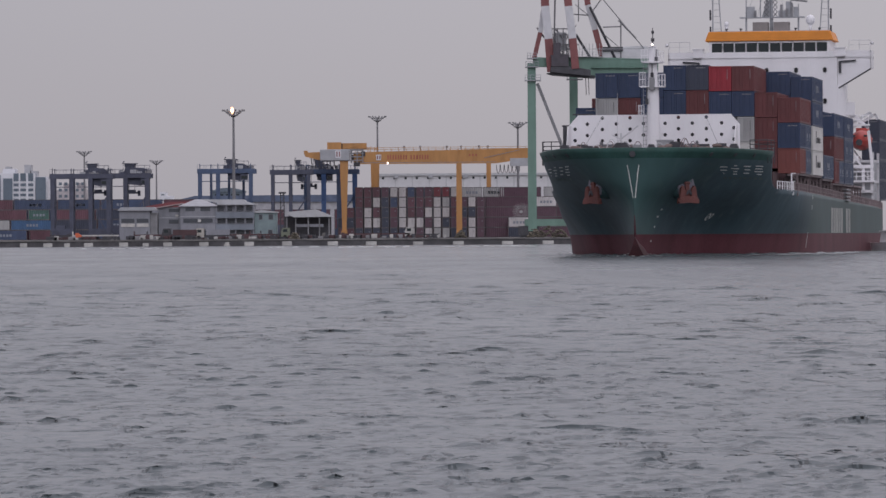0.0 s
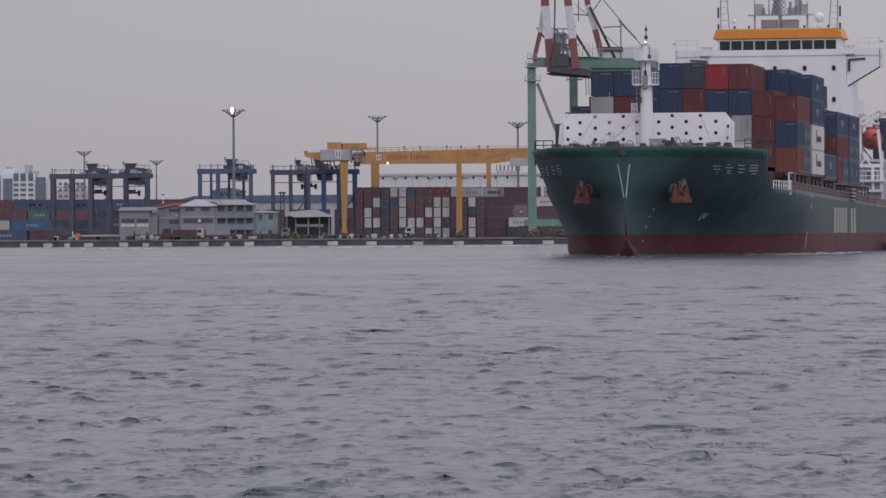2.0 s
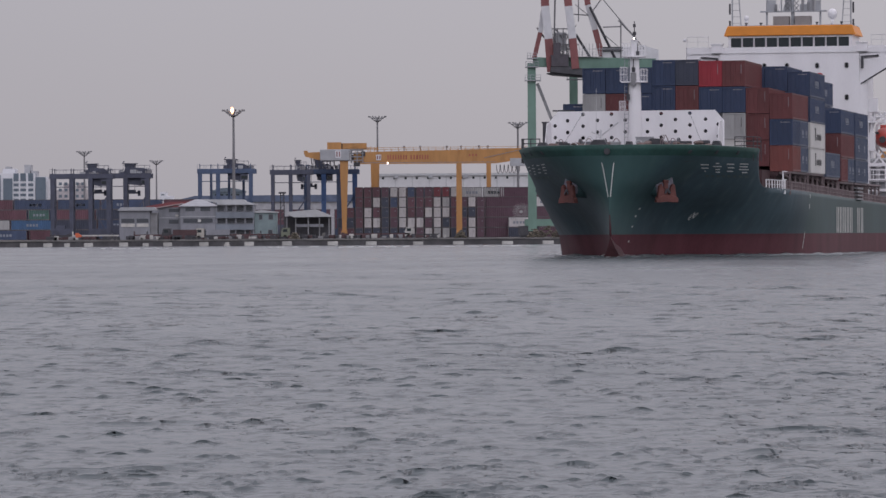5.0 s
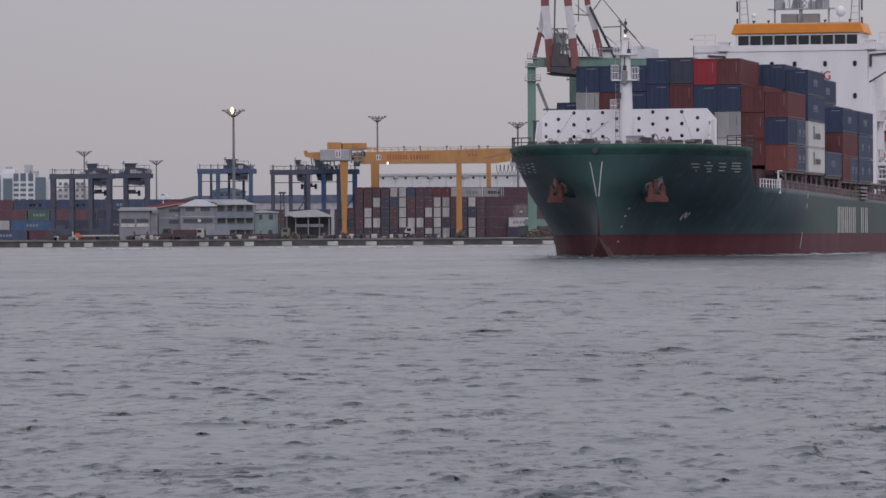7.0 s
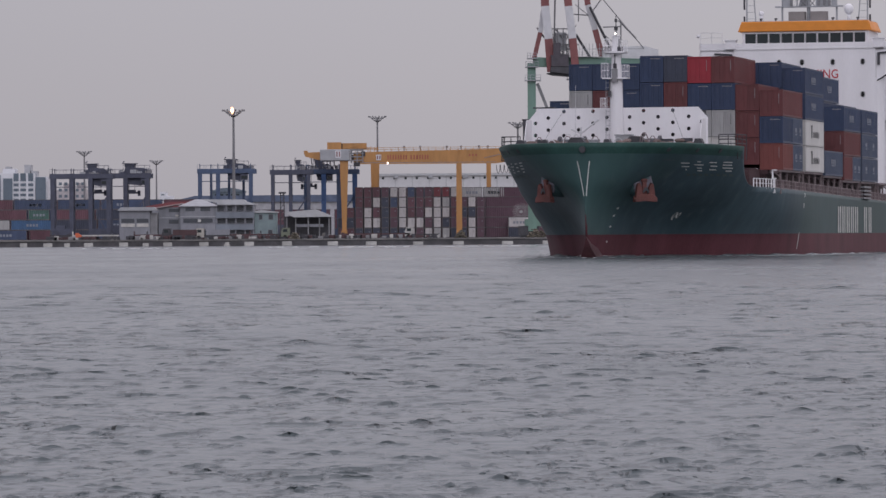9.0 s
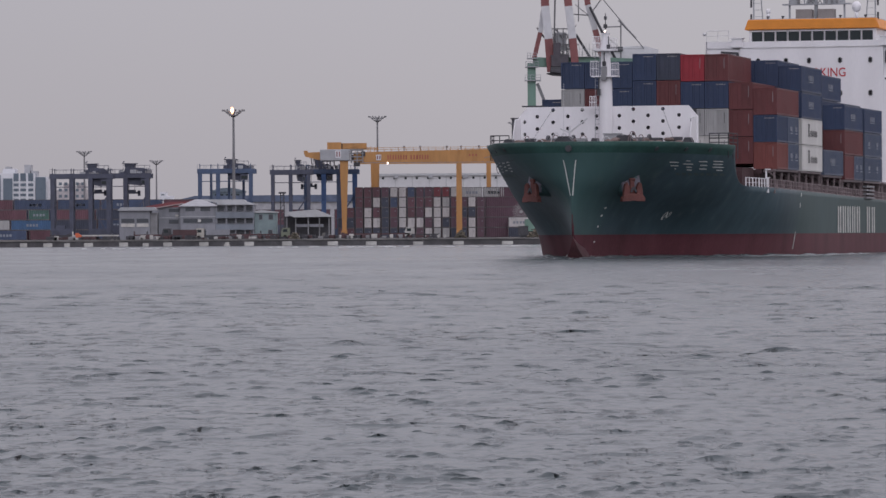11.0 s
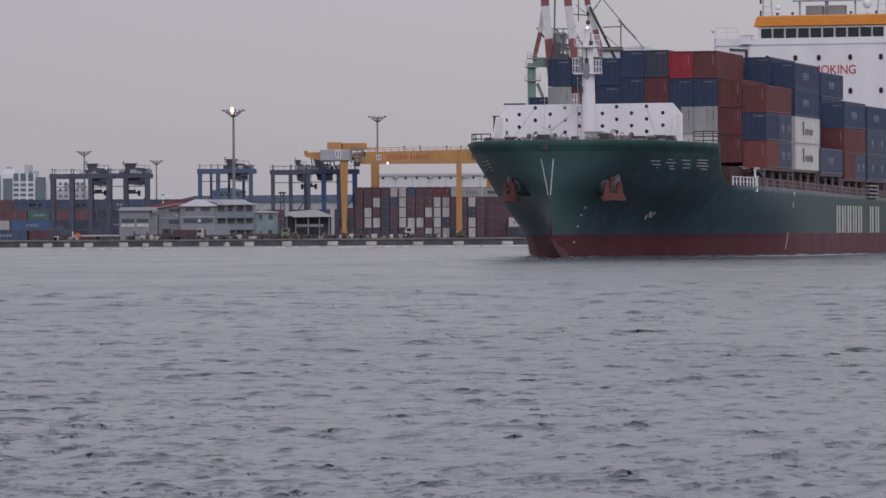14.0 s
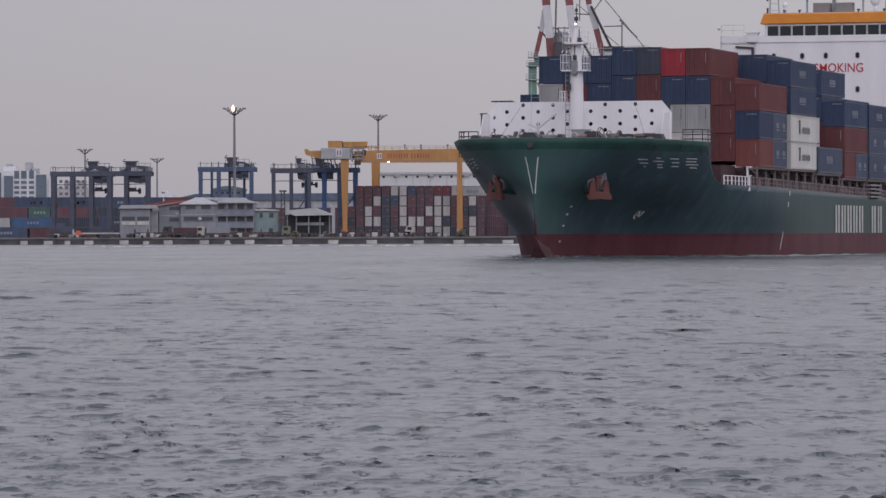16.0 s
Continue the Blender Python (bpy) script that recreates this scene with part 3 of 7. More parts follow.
# ---- anchors in their pockets ----
def build_anchor(side):
    across = Vector((0.75 * side, 0.66, 0)).normalized()
    fwd = Vector((0.66 * side, -0.75, 0)).normalized()
    up = Vector((0, 0, 1))
    c = Vector((side * 4.55, -28.0, 6.15))
    M = Matrix((across, fwd, up)).transposed()

    def put(bm):
        for v in bm.verts:
            v.co = c + M @ v.co
    bm = bmesh.new()
    tube(bm, (0, -2.6, 0.9), (0, -0.08, 0.55), 1.5, 0.95, n=18)
    put(bm)
    part("anchor_bolster", bm, HULL_GREEN, ship, "green anchor bolster swelling from the bow", smooth=True)
    bm = bmesh.new()
    prism(bm, [(-0.85, -0.1), (0.85, -0.1), (1.0, 0.8), (0.85, 1.5), (0.5, 1.95), (0.1, 2.1), (-0.1, 2.1), (-0.5, 1.95), (-0.85, 1.5), (-1.0, 0.8)], "y", -0.25, 0.0)
    bmesh.ops.bevel(bm, geom=bm.edges[:], offset=0.05, segments=1, affect="EDGES")
    put(bm)
    part("hawse_plate", bm, POCKET_GREY, ship, "weathered grey hawse plate")
    # the shank in its pipe, the crown across the foot, the two flukes folded up beside the shank
    bm = bmesh.new()
    prism(bm, [(-0.2, 1.0), (0.2, 1.0), (0.26, -0.5), (-0.26, -0.5)], "y", 0.02, 0.26)
    tube(bm, (-0.28, 0.14, 1.0), (0.28, 0.14, 1.0), 0.17, n=8)
    prism(bm, [(-1.2, -1.0), (-0.62, -0.97), (0, -0.88), (0.62, -0.97), (1.2, -1.0), (1.08, -0.5), (0.5, -0.28), (-0.5, -0.28), (-1.08, -0.5)], "y", 0.0, 0.55)
    for sg in (-1, 1):
        prism(bm, [(sg * 1.08, -0.8), (sg * 0.3, -0.6), (sg * 0.38, 0.3), (sg * 0.62, 0.78), (sg * 0.86, 0.6)], "y", 0.12, 0.46)
        tube(bm, (sg * 0.55, 0.3, -0.62), (sg * 1.22, 0.3, -0.78), 0.2, n=8)
    put(bm)
    bmesh.ops.bevel(bm, geom=bm.edges[:], offset=0.03, segments=1, affect="EDGES")
    part("anchor", bm, ANCHOR_RUST, ship, "rusty red stockless anchor")
    # shadow in the shank's slot, laid on as a thin dark plate
    bm = bmesh.new()
    prism(bm, [(-0.36, -0.1), (-0.16, 0.34), (0.16, 0.34), (0.36, -0.1), (0.2, -0.18), (0.0, 0.12), (-0.2, -0.18)], "y", 0.47, 0.5)
    put(bm)
    part("shank_slot", bm, STEEL_DARK, ship, "dark plate standing for the shadow in the anchor's shank slot")


build_anchor(-1)
build_anchor(1)

# ---- marks on the bow ----
V_LINE = [(0.58, 8.9), (0.45, 8.2), (0.34, 7.4), (0.21, 6.5), (0.11, 5.7)]


def shell_y(w, z):
    """The station at which the shell is w from the centreline."""
    lo, hi = stem_at(z), -8.0
    for _ in range(40):
        mid = (lo + hi) / 2
        lo, hi = (mid, hi) if half_breadth(mid, z) < w else (lo, mid)
    return lo


bm = bmesh.new()
for s in (-1, 1):
    for (w0, z0), (w1, z1) in zip(V_LINE, V_LINE[1:]):
        a = [Vector((s * (w + d), shell_y(w + d, z) - 0.03, z)) for w, z, d in ((w0, z0, -0.045), (w0, z0, 0.045), (w1, z1, 0.045), (w1, z1, -0.045))]
        bm.faces.new([bm.verts.new(p) for p in a])
part("bulb_mark", bm, LETTER_WHITE, ship, "white painted V mark on the stem", smooth=True)


def name_stroke_set(side):
    """Plain white strokes where the ship's name stands, four characters of 1.3 m."""
    glyphs = [
        [[(0.05, 0.75), (0.95, 0.75)], [(0.1, 0.42), (0.9, 0.42)], [(0.45, 0.12), (0.6, 0.12)]],
        [[(0.3, 0.9), (0.7, 0.9)], [(0.0, 0.6), (0.95, 0.6)], [(0.25, 0.3), (0.75, 0.3)], [(0.25, 0.04), (0.75, 0.04)]],
        [[(0.1, 0.85), (0.9, 0.85)], [(0.2, 0.5), (0.9, 0.5)], [(0.1, 0.15), (0.8, 0.15)]],
        [[(0.1, 0.9), (0.95, 0.9)], [(0.05, 0.62), (0.9, 0.62)], [(0.0, 0.34), (1.0, 0.34)], [(0.3, 0.05), (0.85, 0.05)]],
    ]
    for g, strokes in enumerate(glyphs):
        bm = bmesh.new()
        w0 = 7.35 + 0.92 * g
        for st in strokes:
            pts = []
            for a, b in st:
                z = 8.05 + b * 0.95
                u = w0 + (a + 0.38 * b) * 0.64
                pts.append((u if side > 0 else 18.3 - u, z))
            for (wa, za), (wb, zb) in zip(pts, pts[1:]):
                L = math.hypot(wb - wa, zb - za)
                nw, nz = -(zb - za) / L * 0.045, (wb - wa) / L * 0.045
                q = [(wa + nw, za + nz), (wb + nw, zb + nz), (wb - nw, zb - nz), (wa - nw, za - nz)]
                v = [Vector((side * w, shell_y(w, z), z)) + Vector((side * 0.02, -0.035, -0.01)) for w, z in q]
                bm.faces.new([bm.verts.new(p) for p in v])
        part("name_mark", bm, LETTER_WHITE, ship, "white painted character strokes on the bow")
    for g in range(8):
        bm = bmesh.new()
        q = [(7.6 + 0.4 * g, 7.6), (7.85 + 0.4 * g, 7.6), (7.85 + 0.4 * g, 7.82), (7.6 + 0.4 * g, 7.82)]
        bm.faces.new([bm.verts.new(Vector((side * w, shell_y(w, z), z)) + Vector((side * 0.02, -0.035, -0.01))) for w, z in q])
        part("faded_mark", bm, FADED, ship, "faded stroke below the name")


FADED = paint("faded_white", (0.07, 0.10, 0.095), 0.6, vary=0.2)
name_stroke_set(1)
name_stroke_set(-1)
bm = bmesh.new()
ring = [(-16.7 + 0.42 * math.cos(a), 3.97 + 0.42 * math.sin(a)) for a in np.linspace(0, 2 * math.pi, 13)]
shell_strip(bm, 1, ring, 0.1)
shell_strip(bm, 1, [(-17.0, 3.7), (-16.4, 4.25)], 0.1), shell_strip(bm, 1, [(-16.4, 3.7), (-17.0, 4.25)], 0.1)
part("thruster_mark", bm, LETTER_WHITE, ship, "white bow thruster mark")
for z in (1.5, 2.9, 3.9, 4.6):
    bm = bmesh.new()
    shell_strip(bm, 1, [(-27.6, z), (-27.3, z)], 0.16)
    part("draught_mark", bm, LETTER_WHITE, ship, "white draught mark")
# the line's name on the side: plain upright strokes, two words
for k, y in enumerate([35.5, 38.6, 41.7, 44.8, 47.9, 54.8, 58.2]):
    bm = bmesh.new()
    for a in (0.35, 1.75):
        shell_strip(bm, 1, [(y + a, 2.2), (y + a, 3.6), (y + a, 5.0)], 0.8, 0.05)
    part("side_mark", bm, LETTER_WHITE, ship, "tall white painted strokes on the ship's side")

# ---- breakwater with round holes ----
def build_breakwater():
    yb = -16.9
    bm = bmesh.new()
    out = [(-8.65, 9.2), (8.65, 9.2), (8.65, 13.15), (7.75, 14.2), (-7.75, 14.2), (-8.65, 13.15)]
    edges = []

    def loop(pts):
        v = [bm.verts.new((x, yb, z)) for x, z in pts]
        for i in range(len(v)):
            edges.append(bm.edges.new((v[i], v[(i + 1) % len(v)])))
    loop(out)
    holes = []
    for s in (-1, 1):
        for x, zs in ((2.45, (13.9, 12.75, 11.6)), (5.27, (13.9, 12.75, 11.6)), (1.1, (13.3, 12.15)), (3.85, (13.3, 12.15)), (6.8, (13.3, 12.15)), (8.05, (12.8, 11.65))):
            holes += [(s * x, z) for z in zs]
    for x, z in holes:
        loop([(x + 0.185 * math.cos(a), z + 0.185 * math.sin(a)) for a in np.linspace(0, 2 * math.pi, 11)[:-1]])
    bmesh.ops.triangle_fill(bm, use_beauty=True, edges=edges)
    r = bmesh.ops.extrude_face_region(bm, geom=bm.faces[:])
    for v in [g for g in r["geom"] if isinstance(g, bmesh.types.BMVert)]:
        v.co.y += 0.06
    plate = part("breakwater", bm, SHIP_WHITE, ship, "white breakwater plate with rows of round holes")
    for s in (-1, 1):
        bm = bmesh.new()
        prism(bm, [(yb, 13.15), (yb, 9.2), (-20.9, 9.2), (-20.8, 9.8), (-19.0, 13.05)], "x", s * 8.45 - 0.03, s * 8.45 + 0.03)
        part("gusset", bm, SHIP_WHITE, ship)
    # added dark sheet, so that the round holes look black with shade
    boxes("support_bulkhead", [(-8.3, 8.3, yb + 0.9, yb + 1.0, 9.2, 13.9)], STEEL_DARK, ship, "dark sheet added behind the breakwater for the shade in its holes")
    for x in (-6, -3.2, 3.2, 6):
        bm = bmesh.new()
        prism(bm, [(yb + 0.07, 13.8), (yb + 0.07, 9.2), (yb + 2.6, 9.2)], "x", x - 0.03, x + 0.03)
        part("stiffener", bm, STEEL_GREY, ship)


build_breakwater()


# ---- foremast ----
def build_foremast():
    y = -17.7
    bm = bmesh.new()
    tube(bm, (0, y, 9.2), (0, y, 17.0), 0.72, 0.58, n=18, cap=False)
    tube(bm, (0, y, 17.0), (0, y, 20.3), 0.50, 0.42, n=16)
    tube(bm, (0, y, 20.3), (0, y, 20.95), 0.36, 0.34, n=12)
    tube(bm, (0, y, 20.95), (0, y, 21.02), 0.46, n=12)
    mast = part("foremast", bm, SHIP_WHITE, ship, "white tapered foremast", smooth=False)
    bm = bmesh.new()
    tube(bm, (0, y, 19.35), (0, y, 19.5), 1.15, 1.15, n=16)
    part("platform", bm, SHIP_WHITE, mast)
    boxes("platform", [(-1.2, 1.2, y - 0.9, y + 0.6, 16.9, 17.0)], SHIP_WHITE, mast)
    for x0, x1, z0, z1 in ((-1.3, -0.72, 17.0, 18.4), (0.66, 1.25, 17.0, 18.2), (-1.4, -0.9, 14.0, 15.1), (-1.1, -0.5, 19.5, 20.7), (0.5, 1.1, 19.5, 20.5)):
        bars = [((xx, yy, z0), (xx, yy, z1)) for xx in (x0, (x0 + x1) / 2, x1) for yy in (y - 0.7, y)]
        for zz in (z0, (z0 + z1) / 2, z1):
            bars += [((x0, yy, zz), (x1, yy, zz)) for yy in (y - 0.7, y)]
            bars += [((xx, y - 0.7, zz), (xx, y, zz)) for xx in (x0, x1)]
        for p, q in bars:
            bm = bmesh.new()
            beam(bm, p, q, 0.045)
            part("cage_bar", bm, SHIP_WHITE, mast)
    bm = bmesh.new()
    box(bm, -0.25, 0.25, y - 0.95, y - 0.5, 16.6, 17.85)
    part("mast_fitting", bm, STEEL_GREY, mast)
    bm = bmesh.new()
    tube(bm, (0, y, 21.02), (0, y, 22.9), 0.06, 0.04, n=6)
    box(bm, -0.16, 0.16, y - 0.12, y + 0.12, 21.5, 21.85), box(bm, -0.12, 0.12, y - 0.1, y + 0.1, 22.3, 22.6)
    part("lamp_pole", bm, STEEL_DARK, mast, "dark pole with navigation lamps")
    for x0, z0, z1 in ((0.42, 19.5, 20.7), (-0.55, 15.2, 16.8), (0.0, 17.9, 19.2)):
        bm = bmesh.new()
        box(bm, x0 - 0.14, x0 + 0.14, y - 0.82, y - 0.45, z0, z0 + 0.35 * (z1 - z0))
        tube(bm, (x0, y - 0.66, z0), (x0, y - 0.66, z1), 0.05, n=6)
        part("mast_fitting", bm, STEEL_DARK, mast, "dark lamp bracket")
    bm = bmesh.new()
    for dx in (-0.2, 0.2):
        tube(bm, (-0.78 + dx, y - 0.3, 9.3), (-0.72 + dx, y - 0.3, 19.4), 0.03, n=5)
    for z in np.arange(9.8, 19.3, 0.45):
        tube(bm, (-0.97, y - 0.3, z), (-0.54, y - 0.3, z), 0.022, n=5)
    part("ladder", bm, HOUSE_GREY, mast, "grey ladder up the mast")
    bm = bmesh.new()
    ball(bm, (0, y - 0.3, 21.2), 0.085)
    part("masthead_lamp", bm, LAMP_WHITE, mast, "lit masthead lamp")


build_foremast()


# ---- forecastle gear ----
ROPE = paint("rope_brown", (0.16, 0.12, 0.11), 0.9, vary=0.3)


def build_forecastle_gear():
    rnd = random.Random(5)
    for s in (-1, 1):
        bm = bmesh.new()
        x0 = s * 3.6
        tube(bm, (x0 - 1.1, -21, 10.55), (x0 + 1.1, -21, 10.55), 0.62, n=14)
        tube(bm, (x0 - 1.3, -21, 10.55), (x0 - 1.1, -21, 10.55), 0.9, n=14)
        tube(bm, (x0 + 1.1, -21, 10.55), (x0 + 1.3, -21, 10.55), 0.9, n=14)
        box(bm, x0 + 1.4, x0 + 2.4, -21.6, -20.4, 9.2, 11.1)
        box(bm, x0 - 1.6, x0 + 2.5, -21.7, -20.3, 9.2, 9.5)
        w = part("windlass", bm, STEEL_DARK, ship, "dark anchor windlass with rope drums")
        for k in range(3):
            bm = bmesh.new()
            x = s * (1.3 + 2.5 * k)
            for dx in (-0.35, 0.35):
                tube(bm, (x + dx, -25.5 + 1.5 * k, 9.2), (x + dx, -25.5 + 1.5 * k, 10.4 + 0.25), 0.2, n=10)
                tube(bm, (x + dx, -25.5 + 1.5 * k, 10.5), (x + dx, -25.5 + 1.5 * k, 10.72), 0.28, n=10)
            part("bollard", bm, STEEL_DARK, ship)
        for k in range(4):
            bm = bmesh.new()
            c = Vector((s * (1.9 + 1.75 * k), -24.8 + 0.9 * k, 10.55))
            for q in range(12):
                bmesh.ops.create_uvsphere(bm, u_segments=8, v_segments=5, radius=0.27,
                                          matrix=Matrix.Translation(c + Vector((rnd.uniform(-0.7, 0.7), rnd.uniform(-0.4, 0.4), rnd.uniform(-0.3, 0.38)))) @ Matrix.Diagonal((1.5, 1, 0.7, 1)))
            box(bm, c.x - 0.6, c.x + 0.6, c.y - 0.3, c.y + 0.3, 9.2, 10.4)
            part("rope_reel", bm, ROPE, ship, "coiled brown mooring rope on a stand")
        # rails at the forecastle's break
        hb = half_breadth(-16, 10.4)
        xa, xb = s * (hb - 0.4), s * (hb - 2.2)
        bars = [((s * (hb - 0.3 + (y + 16) * 0.12), y, 9.2), (s * (hb - 0.3 + (y + 16) * 0.12), y, 11.55)) for y in (-15.2, -13.8)]
        bars += [((xx, -16.6, 9.2), (xx, -16.6, 11.55)) for xx in (xa, (xa + xb) / 2, xb)]
        for z in (10.7, 11.1, 11.55):
            bars += [((xa, -16.6, z), (xb, -16.6, z)), ((xa, -16.6, z), (xa + s * 0.3, -13.8, z))]
        for p, q in bars:
            bm = bmesh.new()
            tube(bm, p, q, 0.05, n=6)
            part("guard_rail", bm, STEEL_DARK, ship)
        # mooring chocks let into the bulwark
        for y, z in ((-20.5, 9.95), (-24.6, 9.95), (-28.8, 9.95)):
            p, al, up, o = shell_frame(y, z, s)
            bm = bmesh.new()
            tube(bm, p - o * 0.2, p + o * 0.05, 0.24, n=10)
            part("chock", bm, STEEL_DARK, ship)
        # ventilator boxes by the breakwater
        bm = bmesh.new()
        box(bm, s * 7.0 - 0.42, s * 7.0 + 0.42, -19.4, -18.7, 9.2, 11.15)
        box(bm, s * 7.0 - 0.5, s * 7.0 + 0.5, -19.5, -18.6, 10.9, 11.2)
        part("ventilator", bm, STEEL_DARK, ship)
    bm = bmesh.new()
    tube(bm, (0, -33.82, 9.95), (0, -33.2, 9.95), 0.3, n=14)
    part("chock", bm, STEEL_DARK, ship)
    # tall dark post beside the starboard gusset
    bm = bmesh.new()
    box(bm, -9.3, -8.95, -16.8, -16.3, 9.2, 13.2)
    box(bm, -9.4, -8.7, -16.8, -16.3, 13.08, 13.22)
    part("derrick_post", bm, STEEL_DARK, ship, "dark steel post")
    for s, x, y, w, h in ((-1, 8.4, -21.5, 0.5, 1.9), (1, 8.5, -21.0, 0.45, 1.9), (-1, 2.0, -26.5, 0.8, 2.0), (1, 1.0, -27.0, 0.35, 1.8), (1, 3.1, -24.0, 0.9, 2.1), (-1, 5.6, -24.5, 0.6, 1.75)):
        bm = bmesh.new()
        prism(bm, [(s * x - w, 9.2), (s * x + w, 9.2), (s * x + w, 9.2 + h * 0.8), (s * x + w * 0.6, 9.2 + h), (s * x - w * 0.6, 9.2 + h), (s * x - w, 9.2 + h * 0.8)], "y", y - 0.5, y + 0.5)
        part("deck_locker", bm, STEEL_DARK, ship)
    for k in range(16):
        x, y = rnd.uniform(-6.5, 6.0), rnd.uniform(-25.5, -22.5)
        w, h = rnd.uniform(0.25, 0.6), rnd.uniform(1.7, 2.5)
        bm = bmesh.new()
        arch = [(x + w * math.cos(math.pi * q / 7), y, 9.9 + (h - 0.7) * math.sin(math.pi * q / 7)) for q in range(8)]
        bent_bar(bm, [(x + w, y, 9.2)] + arch + [(x - w, y, 9.2), (x - w * 0.2, y, 9.3), (x + w, y, 10.1 + rnd.uniform(0, 0.5))], 0.045)
        part("mooring_fairlead", bm, (RAIL_GREY, CRANE_WHITE)[k % 2], ship)
    for x, y, w, h in ((1.9, -23.6, 0.75, 2.2), (-2.4, -24.0, 0.5, 1.9), (-0.6, -25.5, 0.4, 1.7)):
        bm = bmesh.new()
        box(bm, x - w, x + w, y - 0.4, y + 0.4, 9.2, 9.2 + h)
        box(bm, x - w - 0.08, x + w + 0.08, y - 0.48, y + 0.48, 9.2 + h, 9.3 + h)
        part("winch_console", bm, HOUSE_GREY, ship, "pale grey winch console")
    for s in (-1, 1):
        bm = bmesh.new()
        tube(bm, (s * 5.2, -16.98, 14.1), (s * 7.6, -20.5, 9.3), 0.016, n=5)
        part("stay_wire", bm, STEEL_GREY, ship)
    bm = bmesh.new()
    beam(bm, (-6.2, -16.75, 14.28), (-8.3, -16.75, 14.28), 0.14)
    part("jib", bm, STEEL_DARK, ship)
    bm = bmesh.new()
    tube(bm, (-3.0, -22.5, 9.2), (-2.95, -22.5, 16.2), 0.035, 0.015, n=6)
    part("flagstaff", bm, CRANE_WHITE, ship)
    # small white jib crane before the breakwater
    bm = bmesh.new()
    tube(bm, (-2.9, -20.4, 9.2), (-2.9, -20.4, 12.3), 0.09, n=8)
    tube(bm, (-2.9, -20.4, 11.7), (-1.2, -20.4, 13.0), 0.07, n=8)
    tube(bm, (-2.9, -20.4, 11.7), (-3.8, -20.4, 12.1), 0.06, n=8)
    part("store_crane", bm, CRANE_WHITE, ship, "small white store crane")


build_forecastle_gear()


# ---- hatch coamings, lashing posts and the side rail ----
BAYS = {"A": (0.0, 12.19), "C": (14.1, 26.3), "D": (27.3, 39.5), "E": (40.6, 52.8), "F": (53.9, 66.1), "G": (68.0, 80.2)}


